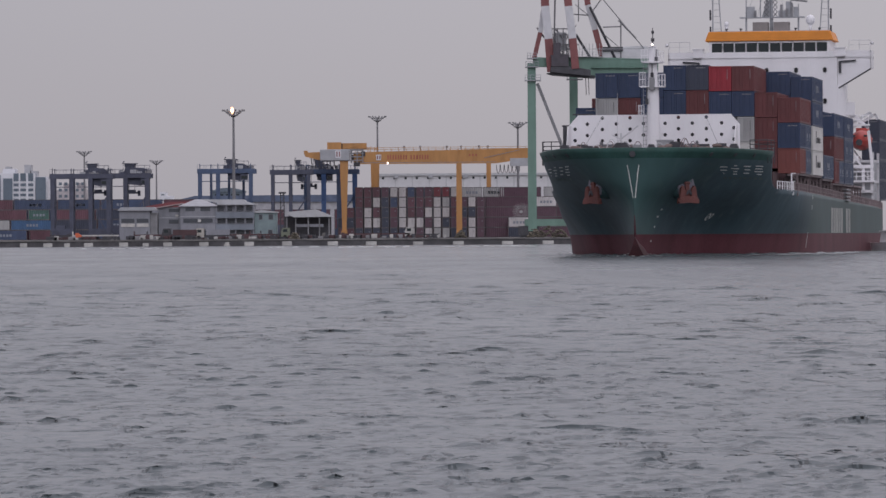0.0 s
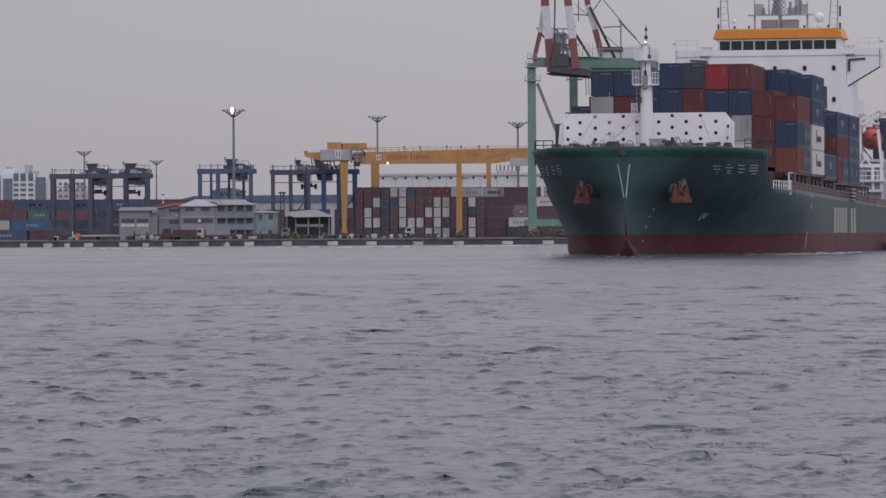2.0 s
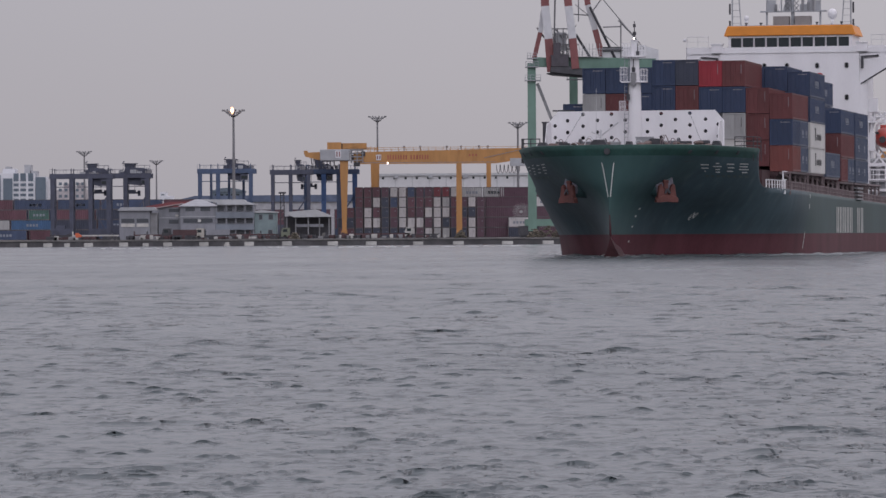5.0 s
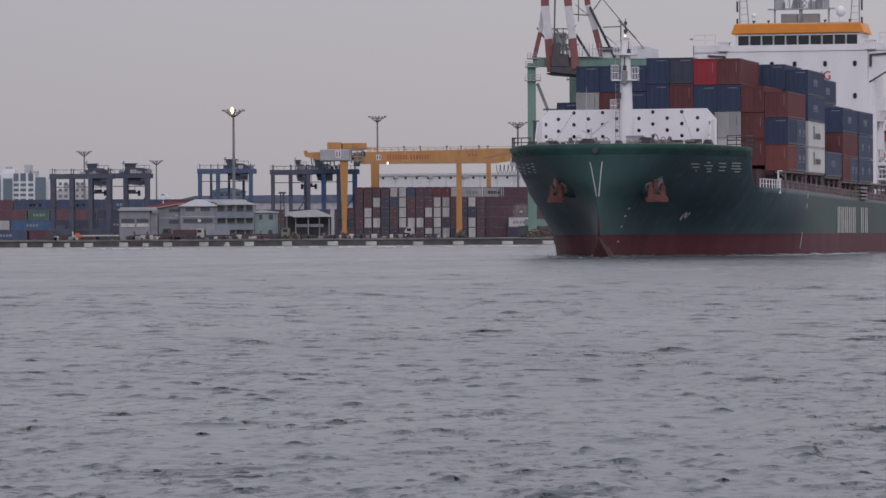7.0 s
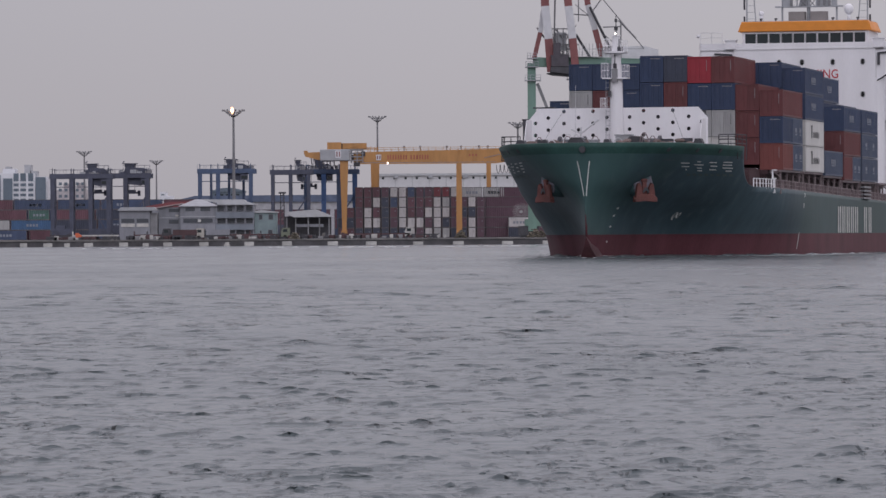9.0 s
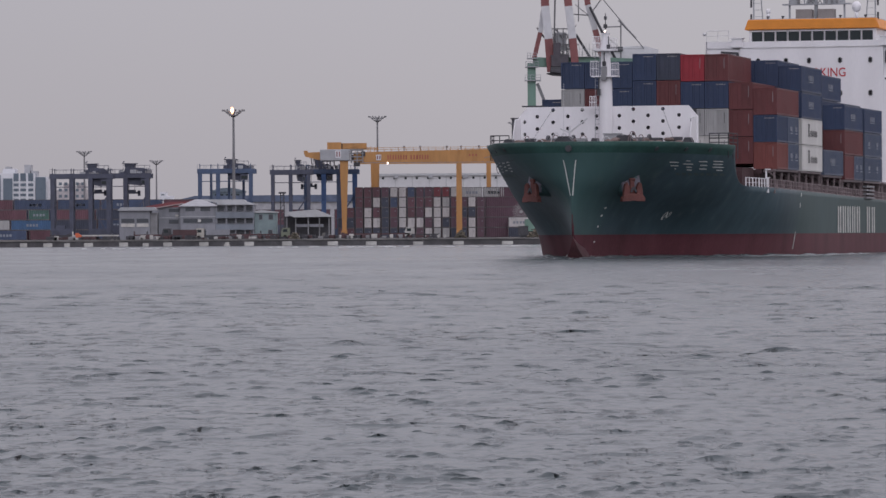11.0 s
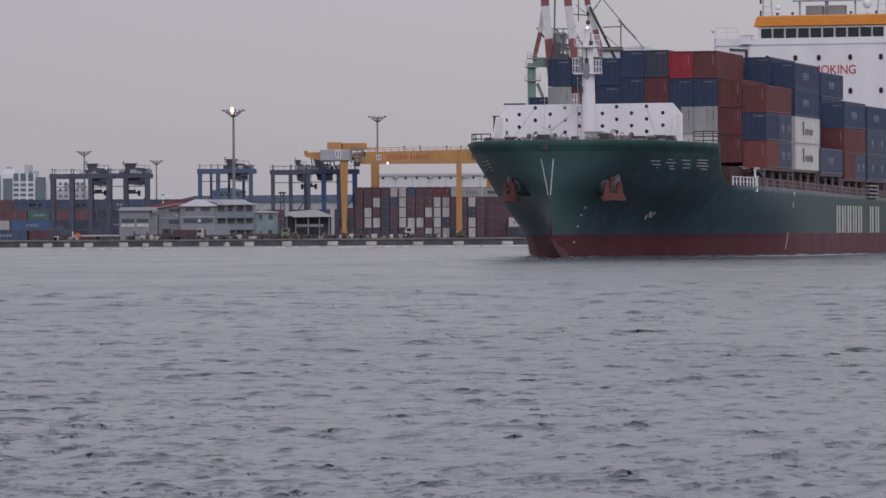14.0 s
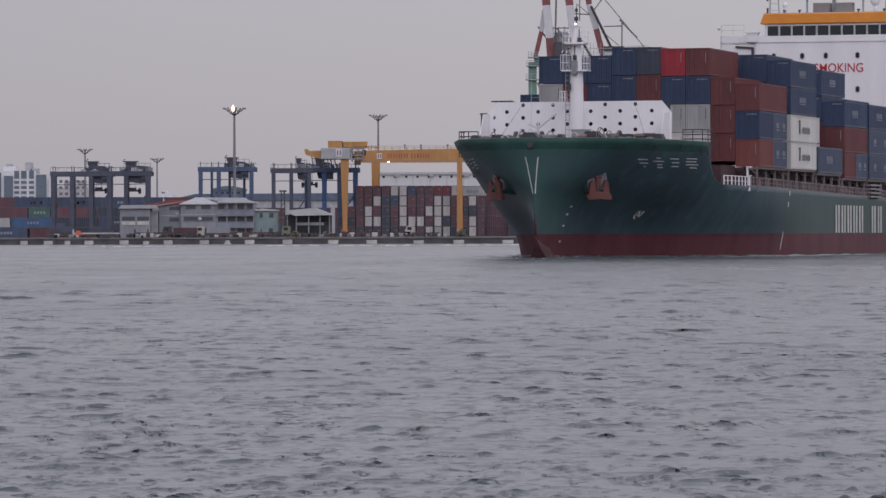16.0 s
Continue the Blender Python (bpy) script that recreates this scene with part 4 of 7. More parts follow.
def build_deck_gear():
    for k, (y0, y1) in BAYS.items():
        bm = bmesh.new()
        zc = 8.36 - {'D': 0.25, 'E': 0.6, 'F': 0.6, 'G': 0.6}.get(k, 0)
        box(bm, -11.4, 11.4, y0 - 0.2, y1 + 0.2, 5.2, zc - 0.4)
        box(bm, -11.6, 11.6, y0 - 0.35, y1 + 0.35, zc - 0.4, zc)
        part("hatch_coaming", bm, DECK_RED, ship, "oxide red hatch coaming and cover")
        for s in (-1, 1):
            for y in np.linspace(y0 + 0.25, y1 - 0.25, 4):
                bm = bmesh.new()
                beam(bm, (s * 12.75, y, sheer(y) - 0.5), (s * 12.75, y, zc), 0.18)
                beam(bm, (s * 12.75, y, zc - 0.12), (s * 11.7, y, zc - 0.12), 0.22)
                beam(bm, (s * 12.7, y + 0.05, zc - 0.6), (s * 12.1, y + 0.05, zc - 0.15), 0.14)
                part("container_post", bm, RAIL_GREY, ship)
            bm = bmesh.new()
            box(bm, min(s * 12.6, s * 12.95), max(s * 12.6, s * 12.95), y0, y1, zc - 0.16, zc + 0.04)
            part("lashing_beam", bm, RAIL_GREY, ship)
    # red equipment on the open deck ahead of the first bay
    for s in (-1, 1):
        bm = bmesh.new()
        box(bm, s * 9.2 - 1.7, s * 9.2 + 1.7, -6.8, -0.8, 6.2, 8.5)
        part("deck_house", bm, DECK_RED, ship, "oxide red deck house")
    # rail along the port side: pinkish posts, bars and panels, white near the forecastle
    y = -8.2
    while y < 128:
        gap = 1.6 if y < -3 else 3.1
        w, w2 = half_breadth(y, 6.6) - 0.12, half_breadth(y + gap, 6.6) - 0.12
        white = y < -3
        mat = SHIP_WHITE if white else RAIL_GREY
        bm = bmesh.new()
        h, h2 = sheer(y) - 0.1, sheer(y + gap) - 0.1
        beam(bm, (w, y, h), (w, y, h + 0.98), 0.11 if white else 0.2)
        part("rail_post", bm, mat, ship)
        for z, t, k in ((0.95, 0.06, 0.07), (0.5, 0.05, 0.05)) if white else ((0.92, 0.07, 0.09), (0.5, 0.05, 0.05), (0.1, 0.07, 0.2)):
            bm = bmesh.new()
            beam(bm, (w, y, h + z), (w2, y + gap, h2 + z), t, k)
            part("rail_bar", bm, mat, ship)
        for u in (0.5,) if white else (0.33, 0.66):
            bm = bmesh.new()
            p, q = (w + (w2 - w) * u, y + gap * u), h + (h2 - h) * u
            beam(bm, (*p, q), (*p, q + 0.93), 0.09 if not white else 0.08)
            part("baluster", bm, mat, ship)
        y += gap
    bm = bmesh.new()
    box(bm, 12.42, 12.62, -2.4, -2.0, 6.1, 7.5)
    box(bm, 12.34, 12.74, -2.45, -1.95, 7.5, 7.58)
    box(bm, 12.34, 12.44, -2.45, -1.95, 7.58, 8.3)
    box(bm, 12.34, 12.78, -2.5, -1.9, 8.3, 8.4)
    part("side_light_post", bm, SHIP_WHITE, ship, "white post with side light screen")
    bm = bmesh.new()
    for k in range(4):
        box(bm, 12.9, 13.35, 53.5, 59.0, 5.9 + 0.4 * k, 6.08 + 0.4 * k)
    part("gangway", bm, STEEL_GREY, ship, "stowed grey gangway")
    for a, b_, w in (((12.2, 2.3), (11.7, 0.6), 0.25), ((12.7, 5.2), (12.7, 4.7), 0.35), ((13.3, 6.2), (13.3, 5.8), 0.35)):
        bm = bmesh.new()
        shell_strip(bm, 1, [a, b_], w)
        part("pilot_mark", bm, LETTER_WHITE, ship)


build_deck_gear()


# ---- accommodation, bridge and funnel ----
MAST_PALE = paint("radar_mast_grey", (0.34, 0.35, 0.37), 0.55, vary=0.15, wear=0.15)


def build_accommodation():
    y0, y1, w = 97.0, 112.0, 8.55
    bm = bmesh.new()
    box(bm, -w, w, y0, y1, 6.2, 24.45)
    block = part("accommodation", bm, SHIP_WHITE, ship, "white accommodation block")
    # round-cornered side tower on the port side
    for s in (-1, 1):
        bm = bmesh.new()
        tube(bm, (s * (w + 0.1), y0 + 0.9, 6.2), (s * (w + 0.1), y0 + 0.9, 20.6), 0.9, n=16)
        part("corner_column", bm, SHIP_WHITE, block)
    # portholes
    cols = (-6.4, -3.07, -0.3, 3.4, 7.0)
    for z in (22.6, 18.7, 15.9, 13.2):
        for x in cols:
            if z < 22 and x < 3:
                continue
            bm = bmesh.new()
            box(bm, x - 0.26, x + 0.26, y0 - 0.06, y0 + 0.02, z - 0.36, z + 0.36)
            bmesh.ops.bevel(bm, geom=[e for e in bm.edges if abs(e.verts[0].co.y - e.verts[1].co.y) > 0.05], offset=0.12, segments=2, affect="EDGES")
            win = part("window", bm, STEEL_GREY, block)
            bm = bmesh.new()
            box(bm, x - 0.17, x + 0.17, y0 - 0.075, y0 - 0.05, z - 0.27, z + 0.27)
            part("pane", bm, PORT_DARK, win)
    # bridge deck and its wings
    bm = bmesh.new()
    box(bm, -9.2, 9.2, y0 - 0.12, y1 - 1, 24.2, 24.45)
    box(bm, -9.2, 9.2, y0 - 0.12, y0 - 0.04, 24.45, 24.95)
    part("bridge_deck", bm, SHIP_WHITE, block)
    for s in (-1, 1):
        bm = bmesh.new()
        prism(bm, [(s * 8.6, 20.2), (s * 8.6, 25.0), (s * 12.75, 25.0), (s * 12.75, 22.75)], "y", y0 + 0.2, y0 + 0.35)
        box(bm, min(s * 8.6, s * 12.75), max(s * 8.6, s * 12.75), y0 + 0.2, y0 + 4.5, 24.0, 24.2)
        box(bm, min(s * 12.6, s * 12.75), max(s * 12.6, s * 12.75), y0 + 0.2, y0 + 4.5, 22.8, 25.0)
        wing = part("bridge_wing", bm, SHIP_WHITE, block, "open white bridge wing")
        bm = bmesh.new()
        beam(bm, (s * 8.7, y0 + 0.1, 20.3), (s * 12.75, y0 + 0.1, 22.7), 0.18)
        beam(bm, (s * 8.9, y0 + 0.1, 22.2), (s * 8.9, y0 + 0.1, 23.6), 0.3)
        beam(bm, (s * 8.8, y0 + 0.1, 23.6), (s * 10.9, y0 + 0.1, 23.75), 0.22)
        part("brace", bm, STEEL_DARK, wing)
        bm = bmesh.new()
        for x in (10.0, 11.3, 12.65):
            tube(bm, (s * x, y0 + 0.3, 25.0), (s * x, y0 + 0.3, 26.3), 0.035, n=6)
        tube(bm, (s * 10.0, y0 + 0.3, 26.3), (s * 12.65, y0 + 0.3, 26.3), 0.035, n=6)
        tube(bm, (s * 10.0, y0 + 0.3, 25.7), (s * 12.65, y0 + 0.3, 25.7), 0.03, n=6)
        ball(bm, (s * 12.9, y0 + 0.2, 25.9), 0.22)
        part("wing_rail", bm, CRANE_WHITE, wing)
        bm = bmesh.new()
        box(bm, s * 8.9 - 0.65, s * 8.9 + 0.65, y0 - 0.3, y0 + 0.5, 24.3, 25.3)
        box(bm, s * 8.9 - 0.8, s * 8.9 + 0.8, y0 - 0.4, y0 + 0.6, 25.3, 25.42)
        part("wing_locker", bm, SHIP_WHITE, wing)
    # wheelhouse
    yw = y0 + 0.6
    bm = bmesh.new()
    box(bm, -7.6, 7.6, yw, yw + 8, 24.45, 24.9)
    box(bm, -7.6, 7.6, yw + 0.1, yw + 8, 24.85, 26.2)
    box(bm, -7.6, 7.6, yw, yw + 8, 26.2, 26.4)
    house = part("wheelhouse", bm, SHIP_WHITE, block, "white wheelhouse")
    edges = np.linspace(-7.35, 7.35, 11)
    for a, b in zip(edges, edges[1:]):
        bm = bmesh.new()
        for p, q in (((a, yw, 24.85), (a, yw, 26.25)), ((b, yw, 24.85), (b, yw, 26.25))):
            beam(bm, p, q, 0.2)
        beam(bm, (a, yw, 24.88), (b, yw, 24.88), 0.14), beam(bm, (a, yw, 26.18), (b, yw, 26.18), 0.14)
        fr = part("window_frame", bm, SHIP_WHITE, house)
        bm = bmesh.new()
        box(bm, a + 0.08, b - 0.08, yw + 0.02, yw + 0.06, 24.9, 26.18)
        part("pane", bm, WINDOW, fr, "dark bridge window")
    bm = bmesh.new()
    prism(bm, [(-8.1, 26.35), (8.1, 26.35), (7.65, 27.55), (-7.65, 27.55)], "y", yw - 0.35, yw + 7.5)
    bmesh.ops.bevel(bm, geom=bm.edges[:], offset=0.06, segments=1, affect="EDGES")
    part("orange_fascia", bm, ROOF_ORANGE, house, "bright orange band round the wheelhouse roof")
    boxes("monkey_island", [(-7.55, 7.55, yw - 0.2, yw + 7.3, 27.5, 27.62)], HOUSE_GREY, house, "grey painted wheelhouse roof")
    # gear on the monkey island
    bm = bmesh.new()
    box(bm, -2.3, -0.35, 99.5, 101, 27.55, 28.8)
    box(bm, 0.35, 2.3, 99.5, 101, 27.55, 28.8)
    part("roof_locker", bm, paint("beige_locker", (0.25, 0.225, 0.215), 0.6), house)
    bm = bmesh.new()
    tube(bm, (0, 100.5, 27.5), (0, 100.5, 36), 0.24, 0.12, n=10)
    box(bm, -4.0, 4.2, 100.0, 101.0, 29.35, 29.5)
    for x in (-3.2, -1.4, 1.2, 1.9, 2.6, 3.4):
        tube(bm, (x, 100.5, 29.5), (x, 100.5, 29.5 + (1.6 if x > 0 else 3.4)), 0.1, 0.05, n=6)
    tube(bm, (3.4, 100.5, 27.5), (3.4, 100.5, 29.4), 0.12, n=8), tube(bm, (-3.2, 100.5, 27.5), (-3.2, 100.5, 29.4), 0.12, n=8)
    prism(bm, [(-1.2, 29.5), (-0.2, 29.5), (-0.2, 31.6), (-0.6, 31.6)], "y", 100.2, 100.8)
    box(bm, -4.6, -2.2, 100.3, 100.7, 33.2, 33.5)
    for x in (-1.5, -0.8, 0.8, 1.5):
        tube(bm, (x * 0.4, 100.5, 36), (x * 2.2, 100.5, 29.5), 0.025, n=5)
    for x, z, w, h in ((-2.6, 29.5, 0.5, 1.3), (2.2, 29.5, 0.35, 1.9), (1.5, 29.5, 0.6, 0.8), (3.1, 29.5, 0.3, 1.2), (-0.1, 31.8, 0.7, 0.5)):
        box(bm, x - w, x + w, 100.1, 100.9, z, z + h)
    part("radar_mast", bm, MAST_PALE, house, "grey radar mast with yard and scanners")
    bm = bmesh.new()
    for x0, x1, z0, z1 in ((-0.9, -0.25, 29.5, 33.0), (0.25, 0.8, 29.5, 32.0)):
        for z in np.arange(z0, z1, 0.6):
            beam(bm, (x0, 100.0, z), (x1, 100.0, z + 0.6), 0.1), beam(bm, (x1, 100.0, z), (x0, 100.0, z + 0.6), 0.1)
    for x, h in ((1.3, 1.5), (2.0, 1.0), (2.6, 1.7), (-2.0, 0.8)):
        box(bm, x - 0.16, x + 0.16, 99.9, 100.1, 29.5, 29.5 + h)
    beam(bm, (2.4, 99.9, 31.6), (4.6, 99.9, 31.35), 0.22)
    part("scanner_gear", bm, STEEL_GREY, house, "dark scanners and horns on the yard")
    for x in (5.0, -5.6):
        bm = bmesh.new()
        tube(bm, (x, 99.5, 27.5), (x, 99.5, 28.5), 0.2, n=10)
        ball(bm, (x, 99.5, 29.0 if x > 0 else 28.6), 0.58 if x > 0 else 0.3, sz=1.15, seg=16)
        part("satellite_dome", bm, SHIP_WHITE, house, "white satellite dome", smooth=True)
    for s in (-1, 1):
        bm = bmesh.new()
        tube(bm, (s * 7.3, 99.2, 27.4), (s * 7.3, 99.2, 37), 0.09, n=8)
        tube(bm, (s * 6.2, 99.2, 27.4), (s * 6.9, 99.2, 37), 0.07, n=8)
        for z in np.arange(28, 37, 0.8):
            tube(bm, (s * 7.3, 99.2, z), (s * (6.2 + 0.07 * (z - 27.4)), 99.2, z), 0.03, n=5)
        part("signal_mast", bm, HOUSE_GREY, house, "grey lattice signal mast")
        for z in (27.0, 29.1, 31.8, 34.5):
            bm = bmesh.new()
            tube(bm, (s * 7.6, 99.2, z), (s * 7.6, 99.2, z + 1.3), 0.12, n=8)
            part("signal_lamp", bm, STEEL_DARK, house)
    for x in (-5.5, -3.7, 3.2, 6.2):
        bm = bmesh.new()
        tube(bm, (x, 98.6, 27.5), (x, 98.6, 28.0), 0.1, n=6)
        box(bm, x - 0.15, x + 0.2, 98.5, 98.7, 27.85, 28.0)
        part("searchlight", bm, STEEL_DARK, house)
    # funnel behind
    bm = bmesh.new()
    prism(bm, [(-3.2, 116), (3.2, 116), (3.2, 123), (-3.2, 123)], "z", 6.2, 26)
    part("funnel_casing", bm, SHIP_WHITE, ship)
    # NO SMOKING
    cu = bpy.data.curves.new("no_smoking", "FONT")
    cu.body, cu.size, cu.extrude, cu.align_x = "NO SMOKING", 1.48, 0.004, "CENTER"
    cu.offset = 0.006
    tmp = new("notice", cu)
    bpy.context.view_layer.update()
    me = bpy.data.meshes.new_from_object(tmp.evaluated_get(bpy.context.evaluated_depsgraph_get()))
    bpy.data.objects.remove(tmp)
    me.materials.clear()
    me.materials.append(LETTER_RED)
    ob = new("warning_lettering", me)
    ob.parent = block
    xs = [v.co.x for v in me.vertices]
    k = 8.1 / (max(xs) - min(xs))
    for v in me.vertices:
        v.co.x *= k
    ob.matrix_basis = pose(0, y0 - 0.05, 20.68, 90)
    tagged(ob, label="red warning lettering on the white front")


build_accommodation()


# ---- lifeboat and davit beside the accommodation ----
def build_lifeboat():
    x, y = 11.0, 104.0
    bm = bmesh.new()
    ball(bm, (x, y, 13.9), 1.0, 1.35, 4.0, 1.25, seg=18)
    bmesh.ops.create_cube(bm, size=1, matrix=Matrix.Translation((x, y + 1.5, 15.0)) @ Matrix.Diagonal((1.5, 2.4, 0.9, 1)))
    boat = part("lifeboat", bm, BOAT_RED, ship, "enclosed orange-red lifeboat", smooth=True)
    bm = bmesh.new()
    for yy in (y - 4.2, y + 4.2):
        for xx in (x - 1.6, x + 1.7):
            beam(bm, (xx, yy, 6.2), (xx, yy, 15.6 if xx < x else 12.3), 0.32)
        for z in (7.4, 8.6, 9.9, 11.2):
            beam(bm, (x - 1.7, yy, z), (x + 1.8, yy, z), 0.2)
        beam(bm, (x - 1.6, yy, 11.2), (x + 1.7, yy, 8.6), 0.2)
        beam(bm, (x - 1.6, yy, 15.5), (x + 1.4, yy, 17.3), 0.3)
        beam(bm, (x + 1.4, yy, 17.3), (x + 1.7, yy, 16.6), 0.3)
        beam(bm, (x - 1.6, yy, 13.0), (x - 0.2, yy, 11.2), 0.22)
    for z in (8.6, 11.2):
        for xx in (x - 1.6, x + 1.7):
            beam(bm, (xx, y - 4.2, z), (xx, y + 4.2, z), 0.3)
    part("davit", bm, CRANE_WHITE, ship, "white lifeboat davit frame")
    bm = bmesh.new()
    f = y - 4.75
    for a, b_, w in (((10.13, 16.3), (9.48, 13.25), 0.34), ((9.48, 13.25), (9.33, 10.5), 0.34), ((9.2, 10.5), (12.8, 10.5), 0.42), ((12.23, 15.0), (12.67, 10.5), 0.34),
                     ((9.55, 13.0), (11.36, 10.5), 0.24), ((9.9, 10.5), (11.0, 11.9), 0.2), ((11.58, 10.4), (11.58, 7.2), 0.3), ((12.6, 10.4), (12.6, 7.2), 0.3), ((9.4, 7.4), (12.75, 7.4), 0.3),
                     ((10.06, 17.2), (12.23, 15.3), 0.34), ((9.3, 10.4), (9.45, 7.3), 0.28), ((10.1, 16.3), (10.06, 17.25), 0.4)):
        beam(bm, (a[0], f, a[1]), (b_[0], f, b_[1]), w)
    part("davit_frame", bm, SHIP_WHITE, ship, "white braced frame before the lifeboat")
    bm = bmesh.new()
    tube(bm, (x, y - 3.95, 13.55), (x, y - 4.05, 13.55), 0.42, n=12)
    for q in (-0.75, 0.75):
        box(bm, x + q - 0.22, x + q + 0.22, y - 3.55, y - 3.3, 14.25, 14.5)
    part("boat_hatch", bm, STEEL_DARK, boat, "dark hatch and ports of the lifeboat")
    bm = bmesh.new()
    for q in range(14):
        a0, a1 = 2 * math.pi * q / 14, 2 * math.pi * (q + 1) / 14
        tube(bm, (x + 1.36 * math.cos(a0), y - 0.3, 13.85 + 1.27 * math.sin(a0)), (x + 1.36 * math.cos(a1), y - 0.3, 13.85 + 1.27 * math.sin(a1)), 0.05, n=5)
    part("grab_line", bm, ROPE, boat)
    for z, xa, xb in ((8.55, 9.2, 13.0), (15.6, 8.7, 12.4)):
        bm = bmesh.new()
        box(bm, xa, xb, y - 5.6, y - 4.3, z, z + 0.2)
        for xx in np.linspace(xa + 0.1, xb - 0.1, 6):
            tube(bm, (xx, y - 5.5, z + 0.1), (xx, y - 5.5, z + 1.3), 0.05, n=6)
        for h in (0.7, 1.3):
            tube(bm, (xa + 0.1, y - 5.5, z + h), (xb - 0.1, y - 5.5, z + h), 0.05, n=6)
        part("boat_platform", bm, SHIP_WHITE, ship, "white embarkation platform with rails")
    boxes("side_casing", [(8.6, 12.0, 108.6, 116.5, 6.2, 11.4)], HOUSE_GREY, ship, "grey deck casing behind the davit")
    boxes("locker", [(8.9, 10.6, y - 5.6, y - 5.0, 16.9, 18.6)], SHIP_WHITE, ship)
    boxes("winch_box", [(8.8, 10.2, y - 5.2, y - 4.3, 12.2, 14.4)], SHIP_WHITE, ship)


build_lifeboat()


# ---- containers ----
def container_meshes(colour, length):
    """Meshes of a container: corrugated shell, frame posts, the two doors at its fore end."""
    W, H, L = 2.33, 2.58, length
    mat = BOX[colour]
    shell = bmesh.new()
    n = int(L / 0.28)
    prof = []
    for i in range(n):
        y0 = 0.12 + (L - 0.24) * i / n
        d = (L - 0.24) / n
        prof += [(y0, 0.0), (y0 + d * 0.32, 0.0), (y0 + d * 0.5, 0.045), (y0 + d * 0.82, 0.045)]
    prof.append((L - 0.12, 0.0))
    for s in (-1, 1):
        lo = [shell.verts.new((s * (W / 2 - 0.02 - d), y, 0.16)) for y, d in prof]
        hi = [shell.verts.new((s * (W / 2 - 0.02 - d), y, H - 0.12)) for y, d in prof]
        for i in range(len(prof) - 1):
            shell.faces.new((lo[i], lo[i + 1], hi[i + 1], hi[i]))
    box(shell, -W / 2 + 0.03, W / 2 - 0.03, 0.08, L - 0.03, 0.1, 0.16)
    box(shell, -W / 2 + 0.03, W / 2 - 0.03, 0.08, L - 0.03, H - 0.1, H - 0.05)
    box(shell, -W / 2 + 0.08, W / 2 - 0.08, L - 0.1, L - 0.04, 0.12, H - 0.1)
    frame_bm = bmesh.new()
    for s in (-1, 1):
        for y in (0.0, L - 0.15):
            box(frame_bm, s * (W / 2 - 0.07) - 0.07, s * (W / 2 - 0.07) + 0.07, y, y + 0.15, 0, H)
        box(frame_bm, s * (W / 2 - 0.05) - 0.045, s * (W / 2 - 0.05) + 0.045, 0.15, L - 0.15, 0.0, 0.17)
        box(frame_bm, s * (W / 2 - 0.05) - 0.045, s * (W / 2 - 0.05) + 0.045, 0.15, L - 0.15, H - 0.13, H)
    for y in (0.0, L - 0.12):
        box(frame_bm, -W / 2 + 0.14, W / 2 - 0.14, y, y + 0.12, 0.0, 0.14)
        box(frame_bm, -W / 2 + 0.14, W / 2 - 0.14, y, y + 0.12, H - 0.12, H)
    door = bmesh.new()
    box(door, -W / 2 + 0.15, -0.01, 0.06, 0.11, 0.15, H - 0.13)
    for x in (-0.85, -0.35):
        tube(door, (x, 0.04, 0.18), (x, 0.04, H - 0.16), 0.025, n=6)
        box(door, x - 0.02, x + 0.25, 0.01, 0.06, 1.0, 1.07)
    for z in (0.55, 1.25, 1.95):
        box(door, -W / 2 + 0.15, -0.01, 0.045, 0.06, z, z + 0.07)
    return mesh_of("shell", shell, mat), mesh_of("corner_frame", frame_bm, mat), mesh_of("door", door, mat)


MARK_WHITE = paint("container_mark_white", (0.24, 0.26, 0.30), 0.6, vary=0.15, wear=0.25)
MARK_GREY = paint("container_mark_grey", (0.30, 0.29, 0.30), 0.6, vary=0.15, wear=0.15)
MARK_DARK = paint("container_mark_dark", (0.05, 0.05, 0.055), 0.6, vary=0.15)
PROTOS = {}


